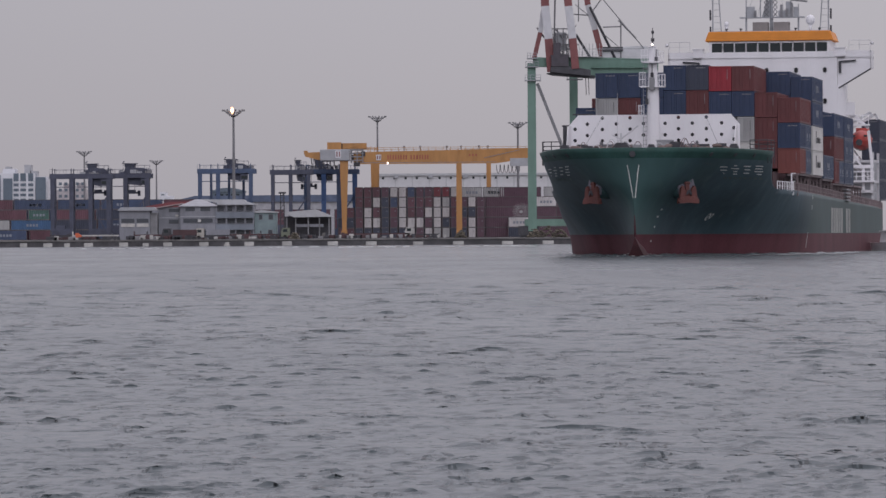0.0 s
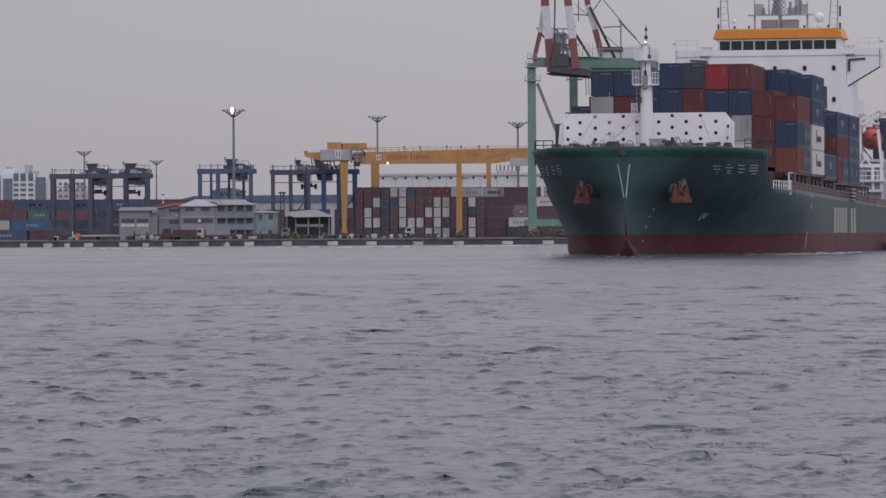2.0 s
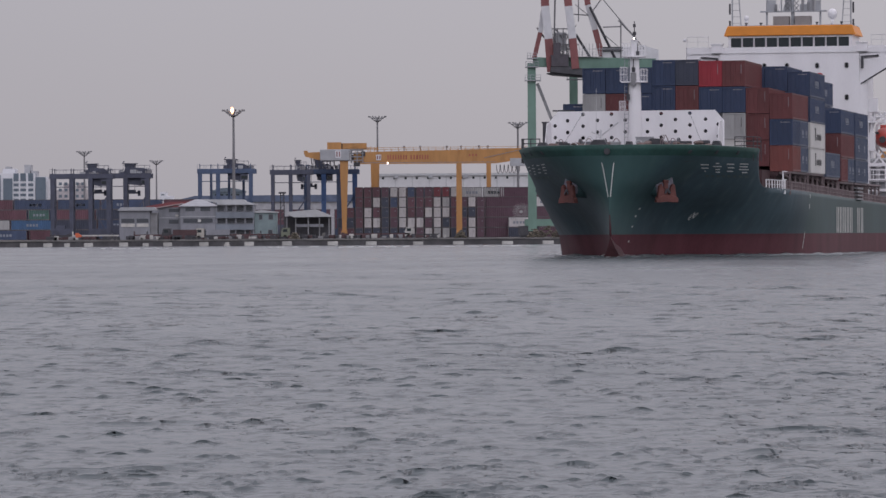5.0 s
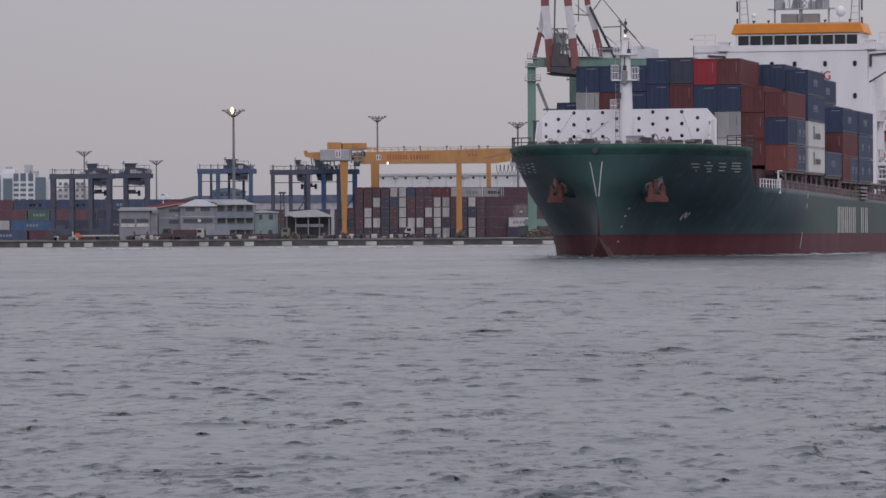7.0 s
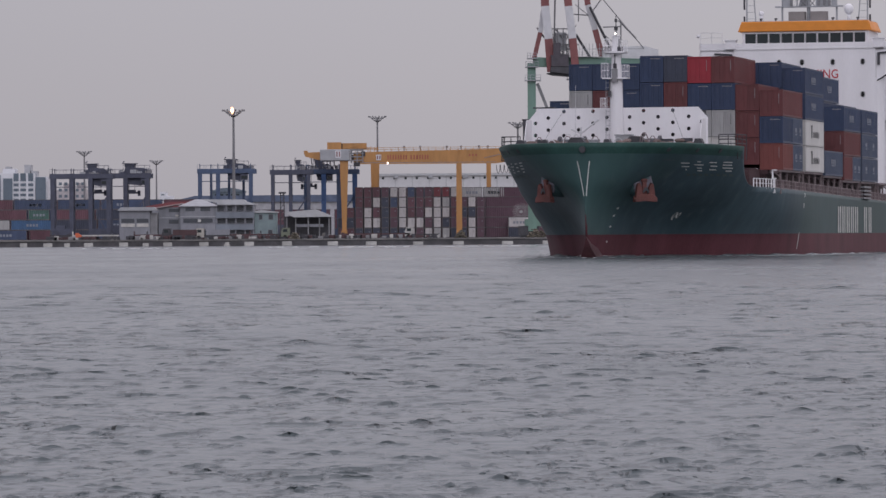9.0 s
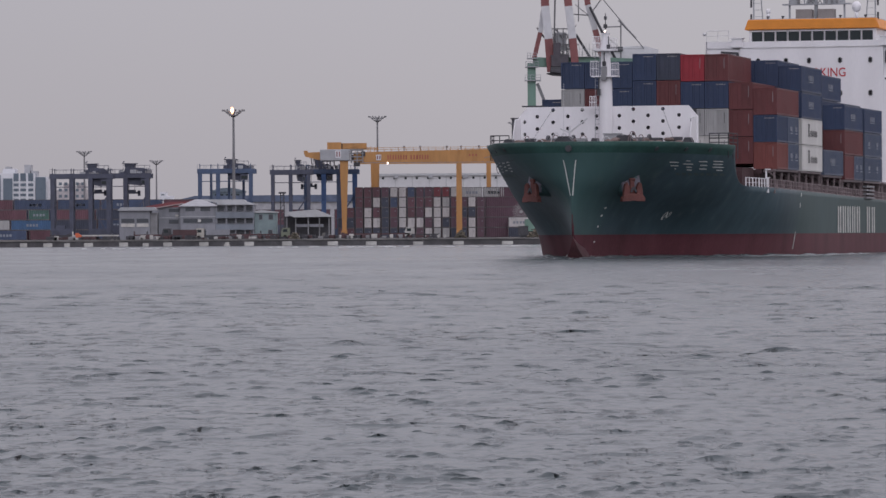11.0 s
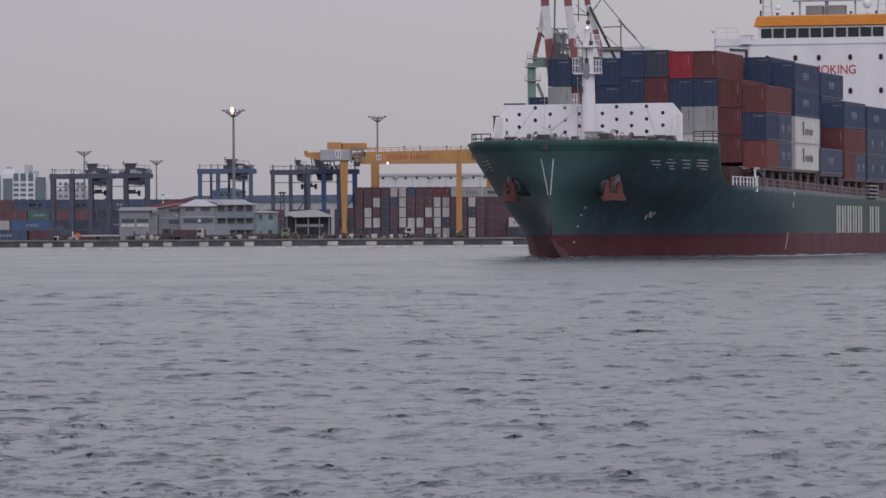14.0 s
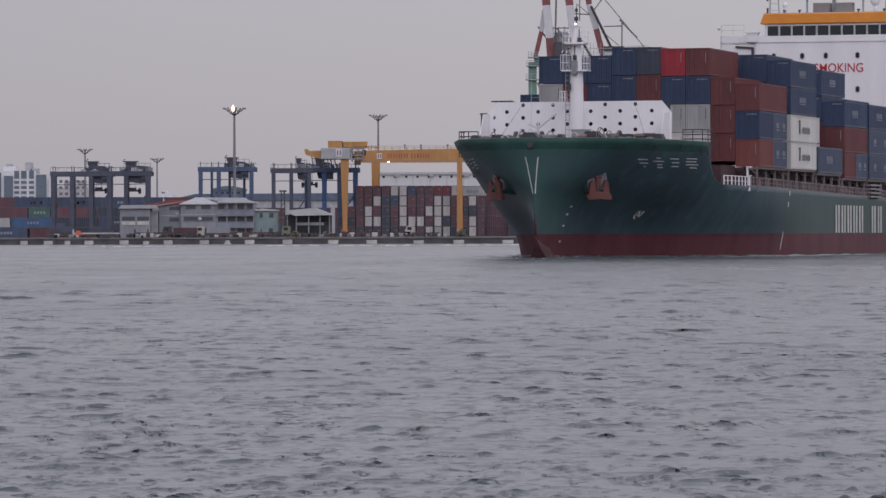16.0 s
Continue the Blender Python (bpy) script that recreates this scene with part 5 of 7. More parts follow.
def container_proto(colour, length, mark):
    key = (colour, length, mark)
    if key in PROTOS:
        return PROTOS[key], False
    kind = "forty-foot" if length > 8 else "twenty-foot"
    c = thing("shipping_container", f"{colour} {kind} corrugated steel container stacked on the ship", "container", "containers on the ship")
    if ("m", colour, length) not in PROTOS:
        PROTOS["m", colour, length] = container_meshes(colour, length)
    shell, posts, door = PROTOS["m", colour, length]
    for nm, me, m in (("shell", shell, None), ("corner_frame", posts, None), ("door", door, None), ("door", door, pose(0, 0, 0))):
        o = new(nm, me)
        o.parent = c
        if m is not None:
            o.matrix_basis = pose(1.02, 0, 0)
    if mark:
        mm = MARK_DARK if mark == "dark" else MARK_WHITE
        xs, L = 1.165, length
        bars = []
        if mark == "dark":
            bars = [(L * 0.42 + q * 0.6, 0.26, 0.85, 1.4 + 0.1 * (q % 2)) for q in range(7)] + [(L * 0.32, 0.55, 0.8, 1.95), (L * 0.3, 0.9, 1.95, 2.1)]
        elif mark == "two":
            for yy in (L * 0.22, L * 0.68):
                bars += [(yy + q * 0.42, 0.22, 1.15, 1.62) for q in range(3)] + [(yy, 1.2, 0.9, 1.0)]
        else:
            bars = [(L * 0.34 + q * 0.8, 0.42, 1.2, 1.72) for q in range(4)] + [(L * 0.34, 2.9, 1.02, 1.1)]
        for y, w, z0, z1 in bars:
            bm = bmesh.new()
            box(bm, xs - 0.01, xs + 0.01, y, y + w, z0, z1)
            part("mark_bar", bm, mm, c)
    # small end markings
    bm = bmesh.new()
    if colour in ("navy blue", "dark slate", "slate blue"):
        box(bm, -0.1, 0.85, 0.035, 0.05, 2.26, 2.33)
    else:
        box(bm, 0.72, 0.76, 0.02, 0.05, 1.2, 2.2)
    part("end_mark", bm, MARK_GREY if colour not in ("off-white", "weathered grey") else MARK_DARK, c)
    PROTOS[key] = c
    return c, True


PITCH = 2.385
INNER = (8.95, 2.65)
OUTER = (8.42, 2.635)


def load(col, bay, tier, colour, length=12.19, mark="", dy=0.0, z=None):
    """Stow a container: col counts from the centreline to port, tier from 0."""
    c, fresh = container_proto(colour, length, mark)
    base, step = OUTER if abs(col) == 5 else INNER
    y0 = BAYS[bay][0] + dy
    base -= {'D': 0.25, 'E': 0.6, 'F': 0.6, 'G': 0.6}.get(bay, 0)
    if bay == 'A':
        base += {-3: -0.45, -2: -0.45, -1: -0.45, 0: 0.28, 1: 0.28, 2: 0.13, 3: 0.13}.get(col, 0)
    m = pose(col * PITCH, y0, base + step * tier if z is None else z)
    ob = c if fresh else copy_thing(c, m)
    return aboard(ob, m)


N, S_, K, R, M_, O, W_, G = "navy blue", "slate blue", "dark slate", "bright red", "maroon brown", "rust orange", "off-white", "weathered grey"
# first bay, seen end on: tiers from the top down
for col, stack in {
    -3: (N, G, M_, N), -2: (N, M_, N, M_), -1: (N, N, N, N), 0: (N, N, M_, N), 1: (K, M_, N, M_), 2: (R, N, G, W_), 3: (M_, N, G, W_),
}.items():
    for k, colour in enumerate(stack):
        load(col, "A", 3 - k, colour)
load(4, "A", 2, M_), load(4, "A", 1, M_), load(4, "A", 0, M_)
load(5, "A", 2, M_)
load(5, "A", 1, N, 6.06), load(5, "A", 1, S_, 6.06, "two", 6.13)
load(5, "A", 0, O, 6.06), load(5, "A", 0, S_, 6.06, "two", 6.13)
load(-4, "A", 0, N, z=7.65 + 0.0), load(-4, "A", 1, N, z=10.25), load(-4, "A", 2, N, dy=2.0, z=12.9)
for k in range(2):
    load(5, "C", k, W_, mark="dark")
    load(5, "C", 2 + k, N, mark="word")
for col in (4, 3):
    for k in range(4):
        load(col, "C", k, N if k > 1 else M_, mark="word" if col == 4 else "")
for col in (-4, -3, -2, -1, 0, 1, 2):
    for k in range(3):
        load(col, "C", k, random.Random(col * 7 + k).choice([N, M_, S_, K]))
load(5, "D", 0, S_, mark="word")
for k in range(2):
    load(4, "D", k, W_)
    load(3, "D", k, N)
load(5, "E", 0, M_, 6.06), load(5, "E", 0, S_, 6.06, "two", 6.13)
load(5, "E", 1, M_), load(5, "E", 2, N, mark="word")
for k in range(4):
    load(4, "E", k, N if k > 1 else M_, mark="word")
for k in range(3):
    load(3, "E", k, N)
load(5, "F", 0, S_, mark="two"), load(5, "F", 1, S_, mark="two"), load(5, "F", 2, N, mark="word")
for k in range(3):
    load(4, "F", k, N)

for k in range(2):
    load(4, "G", k, M_)
for k in range(4):
    aboard(copy_thing(container_proto(K, 12.19, "")[0], pose(0, 0, 0)), pose(11.1, 117.0, 6.4 + 2.62 * k))


# ---- foam and the low bow wave along the waterline ----
def build_bow_wave():
    r = random.Random(12)
    w = tagged(new("bow_wave"), "low bow wave with thin streaks of foam along the ship's waterline", "wave", kind="stuff")

    def ridge(line, heights, run):
        """A low steep ridge of water along a line of places (x, y, outward x, outward y)."""
        bm = bmesh.new()
        rings = []
        for (x, y, ox, oy), h in zip(line, heights):
            prof = [(-0.9, -0.15), (-0.25, 0.6 * h), (0.0, h), (run * 0.45, 0.35 * h), (run, -0.12)]
            rings.append([bm.verts.new((x + a * ox, y + a * oy, z)) for a, z in prof])
        for p, q in zip(rings, rings[1:]):
            for i in range(4):
                bm.faces.new((p[i], p[i + 1], q[i + 1], q[i]))
        part("wave_ridge", bm, WATER, w, smooth=True)

    def uneven(n, base, amp):
        ph = [(r.uniform(0.5, 2.4), r.random() * 6.28) for _ in range(6)]
        return [max(0.03, base(i / n) * (1 + amp * sum(math.sin(f * i * 0.55 + p) for f, p in ph) / 2.2)) for i in range(n)]
    for s in (-1, 1):
        # close along the shell, then two fans that leave the stem
        ys = np.concatenate([np.linspace(-30.6, -20, 40), np.linspace(-19.6, 70, 190)])
        ridge([(s * half_breadth(y, 0.0), y, s * 0.8, -0.6) for y in ys], uneven(len(ys), lambda u: 0.05 + 0.14 * math.exp(-u * 14), 0.5), 0.7)
        for k, (spread, out, long, top) in enumerate(((0.05, 1.4, 70, 0.22), (0.16, 2.6, 40, 0.19), (0.42, 3.2, 17, 0.16))):
            n = 110
            line = []
            for i in range(n):
                u = i / (n - 1)
                y = -31.6 - 0.7 * k + long * u
                hb = half_breadth(max(y, -29.8), 0.0)
                line.append((s * (hb + out * min(1, 6 * u) * 0.5 + spread * long * u * 0.6 + 0.25 * math.sin(9 * u + k)), y, s * 0.55, -0.83))
            ridge(line, uneven(n, lambda u: top * (0.35 + 0.65 * min(1, u * 8)) * (1 - 0.6 * u), 0.4), 0.5)
        bm = bmesh.new()
        for q in range(26):
            y = -31 + 30 * r.random() ** 2.5
            hb = half_breadth(max(y, -29.8), 0.0)
            a, L, t = r.uniform(0.05, 1.3), r.uniform(0.2, 0.9), r.uniform(0.02, 0.07)
            z = 0.06 + 0.22 * math.exp(-(y + 31) / 6.0)
            bmesh.ops.create_icosphere(bm, subdivisions=1, radius=1.0, matrix=Matrix.Translation((s * (hb + a), y, z)) @ Matrix.Rotation(r.uniform(-0.4, 0.4), 4, "Z") @ Matrix.Diagonal((t * 2, L * 0.5, t * 0.5, 1)))
        part("foam", bm, FOAM, w, "broken white foam")
    bm = bmesh.new()
    for q in range(14):
        bmesh.ops.create_icosphere(bm, subdivisions=1, radius=1.0, matrix=Matrix.Translation((r.uniform(-2.2, 2.4), -31.0 + r.uniform(-1.6, 0.4), 0.05)) @ Matrix.Diagonal((r.uniform(0.06, 0.22), 0.12, 0.025, 1)))
    part("foam", bm, FOAM, w)
    aboard(w, pose(0, 0, 0))


build_bow_wave()


# ---- quay edge, fenders ----
bm = bmesh.new()
box(bm, -400, 400, QY, QY + 0.5, -3, QZ - 0.28)
structure("quay_wall", bm, QUAY_FACE, "dark wet concrete quay face", False)
bm = bmesh.new()
box(bm, -400, 400, QY - 0.25, QY + 1.2, QZ - 0.28, QZ + 0.06)
structure("quay_coping", bm, CONCRETE, "weathered concrete coping along the quay edge")
rnd = random.Random(3)


def build_fender(x, w, h):
    f = thing("quay_fender", "weathered white fender panel fixed to the quay face", "fender", "fenders along the quay", x=x, y=QY, z=0)
    bm = bmesh.new()
    box(bm, -w / 2, w / 2, -0.75, -0.6, 0.02, h)
    bmesh.ops.bevel(bm, geom=bm.edges[:], offset=0.04, segments=1, affect="EDGES")
    part("panel", bm, FENDER, f)
    for s in (-1, 1):
        bm = bmesh.new()
        tube(bm, (s * w * 0.25, -0.6, h * 0.5), (s * w * 0.25, -0.02, h * 0.5), 0.28, n=10)
        part("rubber_buffer", bm, STEEL_DARK, f)


for x, w, h in ((-98.3, 1.7, 0.95), (-92.61, 2.1, 0.9), (-88.1, 1.3, 0.9), (-83.07, 2.1, 0.95), (-74.85, 2.1, 1.0),
                (-69.68, 1.4, 0.8), (-64.52, 2.1, 0.95), (-56.04, 2.2, 1.0), (-45.44, 2.2, 1.0), (-36.56, 2.3, 1.05),
                (-25.83, 2.4, 0.95), (-16.82, 2.5, 0.9), (-5.82, 2.4, 0.8), (3.59, 2.5, 0.85), (15.11, 2.6, 0.8), (24.65, 2.6, 0.85)):
    build_fender(x, w, h)
b = thing("mooring_boat", "small pale work boat moored at the quay", "boat", x=-50.23, y=1052, z=0)
bm = bmesh.new()
prism(bm, [(-0.75, 0.35), (-0.55, -0.15), (0.55, -0.15), (0.75, 0.35)], "y", -2.2, 2.2)
part("hull", bm, FENDER, b)
boxes("cabin", [(-0.45, 0.45, -0.8, 1.0, 0.35, 0.95)], FENDER, b)


# ---- yard containers ----
# frames coloured dark for the shaded gaps between stacked boxes
FRAME_SHADE = paint("gap_shade_frame", (0.11, 0.10, 0.105), 0.7, vary=0.3, wear=0.3)
YARD = {}


def yard_box(colour, x, y, tier, side_on=False, length=12.19, mark=False, group="containers stacked in the yard"):
    """A container of the yard; side_on turns its long side to the water."""
    key = (colour, length, side_on)
    if key not in YARD:
        c = thing("shipping_container", f"{colour} steel container {'lying side-on' if side_on else 'standing end-on'} in a yard stack", "container", group)
        m = BOX[colour]
        bm = bmesh.new()
        L, W, H = (length, 2.44, 2.87)
        if side_on:
            n = int(L / 0.6)
            prof = [(L / 2 - 0.1, W), (-L / 2 + 0.1, W)]
            for i in range(n):
                xx, d = -L / 2 + 0.1 + (L - 0.2) * i / n, (L - 0.2) / n
                prof += [(xx, 0.07), (xx + d * 0.4, 0.07), (xx + d * 0.5, 0.02), (xx + d * 0.9, 0.02)]
            prism(bm, prof + [(L / 2 - 0.1, 0.07)], "z", 0.1, H - 0.08)
        else:
            box(bm, -W / 2 + 0.14, W / 2 - 0.14, 0.07, L, 0.1, H - 0.08)
        s = new("shell", mesh_of("shell", bm, m))
        s.parent = c
        bm = bmesh.new()
        hw = (L if side_on else 2.2) / 2
        for sg in (-1, 1):
            box(bm, sg * (hw - 0.08) - 0.08, sg * (hw - 0.08) + 0.08, 0, 0.16, 0, H)
        box(bm, -hw + 0.16, hw - 0.16, 0, 0.12, 0, 0.16)
        box(bm, -hw + 0.16, hw - 0.16, 0, 0.12, H - 0.13, H)
        fr = new("end_frame", mesh_of("end_frame", bm, FRAME_SHADE))
        fr.parent = c
        if not side_on:
            bm = bmesh.new()
            box(bm, -1.05, -0.01, 0.03, 0.07, 0.17, H - 0.14)
            for xx in (-0.85, -0.3):
                tube(bm, (xx, 0.02, 0.2), (xx, 0.02, H - 0.18), 0.035, n=5)
            me = mesh_of("door", bm, m)
            for k in (0, 1.06):
                d = new("door", me)
                d.parent = c
                d.matrix_basis = pose(k, 0, 0)
            bm = bmesh.new()
            box(bm, 0.25, 0.6, 0.005, 0.02, 1.75, 1.95)
            part("door_plate", bm, MARK_WHITE if colour not in ("off-white", "dirty white", "weathered grey") else MARK_GREY, c)
        YARD[key] = c
        c.matrix_basis = pose(x, y, QZ + 0.02 + 2.89 * tier)
        o = c
    else:
        o = copy_thing(YARD[key], pose(x, y, QZ + 0.02 + 2.89 * tier))
    if mark:
        bm = bmesh.new()
        for q in range(4):
            box(bm, -1.6 + 0.9 * q, -1.0 + 0.9 * q, -0.01, 0.02, 1.0, 1.7)
        part("side_mark", bm, MARK_WHITE, o)
    return o


YM, YN = "dull maroon", "dull navy"
T_, P_, D_, F_, H_ = "teal green", "dark purple", "dirty white", "faded red", "harbour blue"
# end-on block behind the yellow yard crane, tiers from the top down
x0 = -23.67
for i, stack in enumerate([
    (K, YM), (YM, K, YM),
    (YM, YM, P_, YM, K), (YM, YM, D_, D_, K), (YM, D_, YM, D_, K), (P_, K, K, K, K), (D_, YN, YM, P_, K), (D_, D_, D_, D_, K),
    (YN, YM, YM, D_, D_), (P_, YM, P_, D_, P_), (P_, YM, D_, P_, D_), (F_, D_, D_, D_, G), (F_, G, D_, K, G), (D_, YM, YM, P_, K), (P_, K, P_, K), (D_, K, D_, D_), (P_, P_, P_, P_),
]):
    for k, colour in enumerate(stack):
        yard_box(colour, x0 + 2.456 * (i - 2), 1280, len(stack) - 1 - k)
for i in range(13):
    for k in range(5 if i < 11 else 4):
        yard_box((P_, YN, K, YM)[(i * 3 + k * 5) % 4], x0 + 2.456 * (i + 0.5), 1295, k)
# long sides: a grey pair on top, the dark block and its neighbours
EMBLEM_ON = None
for k in range(4):
    dark_side = yard_box(P_, 18.22, 1284, k, True)
    EMBLEM_ON = dark_side if k == 2 else EMBLEM_ON
    yard_box(P_, 30.9, 1284, k, True)
for k in range(4):
    for x in (9.0, 22.12, 35.08):
        yard_box(P_, x, 1296, k, True)
yard_box(G, 8.3, 1296, 4, True, 6.06, mark=True), yard_box(G, 14.6, 1296, 4, True, 6.06, mark=True)
yard_box(P_, 22.12, 1296, 4, True)
yard_box(G, 35.08, 1296, 4, True)
yard_box(D_, 21.54, 1281, 1, True, 6.06, mark=True)
yard_box(K, 21.54, 1281, 0, True, 6.06)
yard_box(D_, 29.23, 1281, 3, True, 6.06)
yard_box(P_, 29.23, 1281, 2, True, 6.06), yard_box(P_, 29.23, 1281, 1, True, 6.06), yard_box(P_, 29.23, 1281, 0, True, 6.06)
# long sides west of the office
for tier, row in enumerate([
    [(YN, -28, 47, 1), (YM, 52, 89, 0), (K, 92, 167, 0), (YN, 170, 245, 0)],
    [(G, -58, 17, 0), (H_, 19, 94, 1), (K, 96, 171, 0), (YN, 173, 248, 0)],
    [(YM, -28, 47, 0), (T_, 50, 87, 1), (YM, 92, 167, 0), (K, 170, 245, 0)],
    [(YM, -52, 23, 0), (YN, 25, 100, 1), (YN, 102, 177, 1), (YN, 179, 254, 0)],
]):
    for colour, a, b_, mk in row:
        yard_box(colour, ((a + b_) / 2 - 784) * 1290 / 8000 + 0.09, 1290, tier, True, 6.06 if b_ - a < 50 else 12.19, mark=bool(mk))
for tier in range(4):
    for k in range(5):
        yard_box((YN, YM, P_)[(k + tier) % 3], (k * 77 - 50 + 23 * tier - 784) * 1300 / 8000 + 0.09, 1300, tier, True)
for k, (a, tier, colour) in enumerate(((467, 2, YM), (548, 2, P_), (467, 1, YM), (548, 1, YM), (467, 0, YN), (548, 0, P_), (628, 0, YN), (628, 1, YM), (628, 2, YM))):
    yard_box(colour, (a - 784) * 1340 / 8000 + 0.09, 1340, tier, True)
# fan emblem on the dark block
ex = 22.24 - 18.22
for q in range(22):
    a = 2 * math.pi * q / 22
    c0 = Vector((ex, -0.03, 1.5))
    d = Vector((math.cos(a), 0, math.sin(a)))
    bm = bmesh.new()
    beam(bm, c0 + d * 0.9, c0 + d * 2.5, 0.05, 0.13)
    part("emblem_ray", bm, BOX["weathered grey"], EMBLEM_ON)
bm = bmesh.new()
tube(bm, (ex, -0.01, 1.5), (ex, -0.06, 1.5), 0.55, n=14)
part("emblem_boss", bm, BOX["weathered grey"], EMBLEM_ON)


# ---- light masts ----
def build_mast(x, y, h, lit=False):
    t = thing("light_mast", "tall grey steel light mast " + ("with a lit floodlight head" if lit else "with unlit floodlights"), "light mast", "light masts in the yard", x=x, y=y, z=QZ)
    bm = bmesh.new()
    tube(bm, (0, 0, 0), (0, 0, h), 0.5, 0.24, n=10)
    part("pole", bm, MAST_GREY, t)
    bm = bmesh.new()
    tube(bm, (0, 0, h - 1.2), (0, 0, h - 1.0), 1.2, n=14)
    part("head_ring", bm, MAST_GREY, t)
    for q in range(8):
        a = 2 * math.pi * (q + 0.3) / 8
        d = Vector((math.cos(a), math.sin(a), 0))
        bm = bmesh.new()
        beam(bm, d * 0.3 + Vector((0, 0, h - 1.5)), d * 2.5 + Vector((0, 0, h + 0.1)), 0.14)
        part("bracket", bm, MAST_GREY, t)
        for k, r in enumerate((1.75, 2.75)):
            bm = bmesh.new()
            c = d * r + Vector((0, 0, h - 0.3 + 0.5 * k))
            box(bm, c.x - 0.24, c.x + 0.24, c.y - 0.2, c.y + 0.2, c.z - 0.24, c.z + 0.2)
            part("floodlight", bm, MAST_GREY, t)
    if lit:
        bm = bmesh.new()
        ball(bm, (-0.25, -1.6, h + 0.15), 0.42, 1.0, 0.6, 2.2, seg=14)
        part("lit_floodlight", bm, LAMP_WARM, t, "glowing warm floodlight")
        bm = bmesh.new()
        ball(bm, (-0.25, -1.9, h + 0.15), 0.3, 1.0, 0.4, 1.8, seg=12)
        part("lamp_core", bm, LAMP_CORE, t, "white-hot core of the floodlight")


for x, y, h, lit in ((-53.09, 1150, 32.6, True), (-20.38, 1420, 37.9, False), (22.55, 1350, 34.0, False),
                     (-134.69, 1700, 32.8, False), (-120.25, 1900, 32.6, False)):
    build_mast(x, y, h, lit)


# ---- yard gantry cranes on tyres ----
def yard_crane(label, place, legs, zt, mat, tx, mat2=None, spread=None, depth=8.0, thick=1.05, rear=0.0):
    """legs: their x places; zt: the girder's top; tx: the trolley's span."""
    c = thing("yard_crane", label, "gantry crane", "rubber-tyred cranes in the yard", **place)
    mat2 = mat2 or mat
    for k, x in enumerate(legs):
        for y in (0, depth):
            bm = bmesh.new()
            xr = x + (rear if y else 0) * (1 if k < len(legs) - 1 else -1)
            w = thick / 2 * (1 if y == 0 else 0.6)
            prism(bm, [(xr - w, 1.1), (xr + w, 1.1), (xr + w * 1.15, zt - 1.2), (xr - w * 1.15, zt - 1.2)], "y", y - 0.5, y + 0.5)
            part("leg", bm, mat2 if k % 2 else mat, c)
            bm = bmesh.new()
            tube(bm, (xr, y - 0.5, zt), (xr, y - 0.5, zt + 1.5), 0.12, n=6)
            part("girder_post", bm, mat, c)
            bm = bmesh.new()
            for q in (-0.9, 0.9):
                tube(bm, (x - 0.35, y + q, 0.62), (x + 0.35, y + q, 0.62), 0.6, n=12)
            part("wheel", bm, STEEL_DARK, c)
        bm = bmesh.new()
        box(bm, x - 0.6, x + 0.6, -1.2, depth + 1.2, 1.0, 1.9)
        part("sill_beam", bm, mat, c)
        bm = bmesh.new()
        beam(bm, (x, 0, 9.5), (x, depth, 9.5), 0.5)
        part("tie_beam", bm, mat, c)
    for y in (0, depth):
        bm = bmesh.new()
        box(bm, legs[0] - 0.8, legs[-1] + 1.2, y - 0.55, y + 0.55, zt - 1.3, zt)
        part("girder", bm, mat, c)
        bm = bmesh.new()
        for x in np.arange(legs[0] - 0.7, legs[-1] + 1.2, 1.9):
            tube(bm, (x, y - 0.5, zt), (x, y - 0.5, zt + 1.1), 0.035, n=5)
        tube(bm, (legs[0] - 0.7, y - 0.5, zt + 1.1), (legs[-1] + 1.2, y - 0.5, zt + 1.1), 0.035, n=5)
        part("walkway_rail", bm, mat, c)
    a, b_ = tx
    tm = CRANE_DARK if mat is not CRANE_YELLOW else mat
    w = b_ - a
    bm = bmesh.new()
    prism(bm, [(a, zt + 0.1), (a + w * 0.12, zt - 1.2), (a + w * 0.2, zt - 3.0), (a + w * 0.62, zt - 3.4), (a + w * 0.7, zt - 1.6), (b_, zt - 1.4), (b_, zt + 0.7), (a + w * 0.75, zt + 1.5), (a + w * 0.1, zt + 1.6)], "y", 0.8, depth - 0.8)
    trolley = part("trolley", bm, tm, c, "dark hoist trolley")
    bm = bmesh.new()
    box(bm, a + w * 0.05, a + w * 0.42, 1, depth - 1, zt + 1.6, zt + 2.6)
    box(bm, a - w * 0.05, a + w * 0.5, 0.8, depth - 0.8, zt + 2.6, zt + 2.8)
    part("hoist_cover", bm, tm, trolley)
    bm = bmesh.new()
    box(bm, a + w * 0.66, b_ - 0.2, -0.3, 1.6, zt - 3.3, zt - 1.5)
    part("operator_cab", bm, tm, trolley)
    bm = bmesh.new()
    box(bm, a + w * 0.7, b_ - 0.4, -0.36, -0.28, zt - 2.9, zt - 2.0)
    part("cab_window", bm, WINDOW, trolley)
    for q in (0.0, 0.2, 0.55, 0.8, 1.0):
        bm = bmesh.new()
        tube(bm, (a + w * q, 0.7, zt), (a + w * q, 0.7, zt + 2.3), 0.06, n=5)
        part("trolley_rail_post", bm, tm, trolley)
    bm = bmesh.new()
    tube(bm, (a, 0.7, zt + 2.2), (b_, 0.7, zt + 2.2), 0.06, n=5)
    part("trolley_rail", bm, tm, trolley)
    # low beams between paired legs, thin ties below the girder, gear on top
    for k in range(0, len(legs) - 1, 2):
        bm = bmesh.new()
        box(bm, legs[k] - 0.5, legs[k + 1] + 0.5, -0.7, 0.7, 1.3, 3.1)
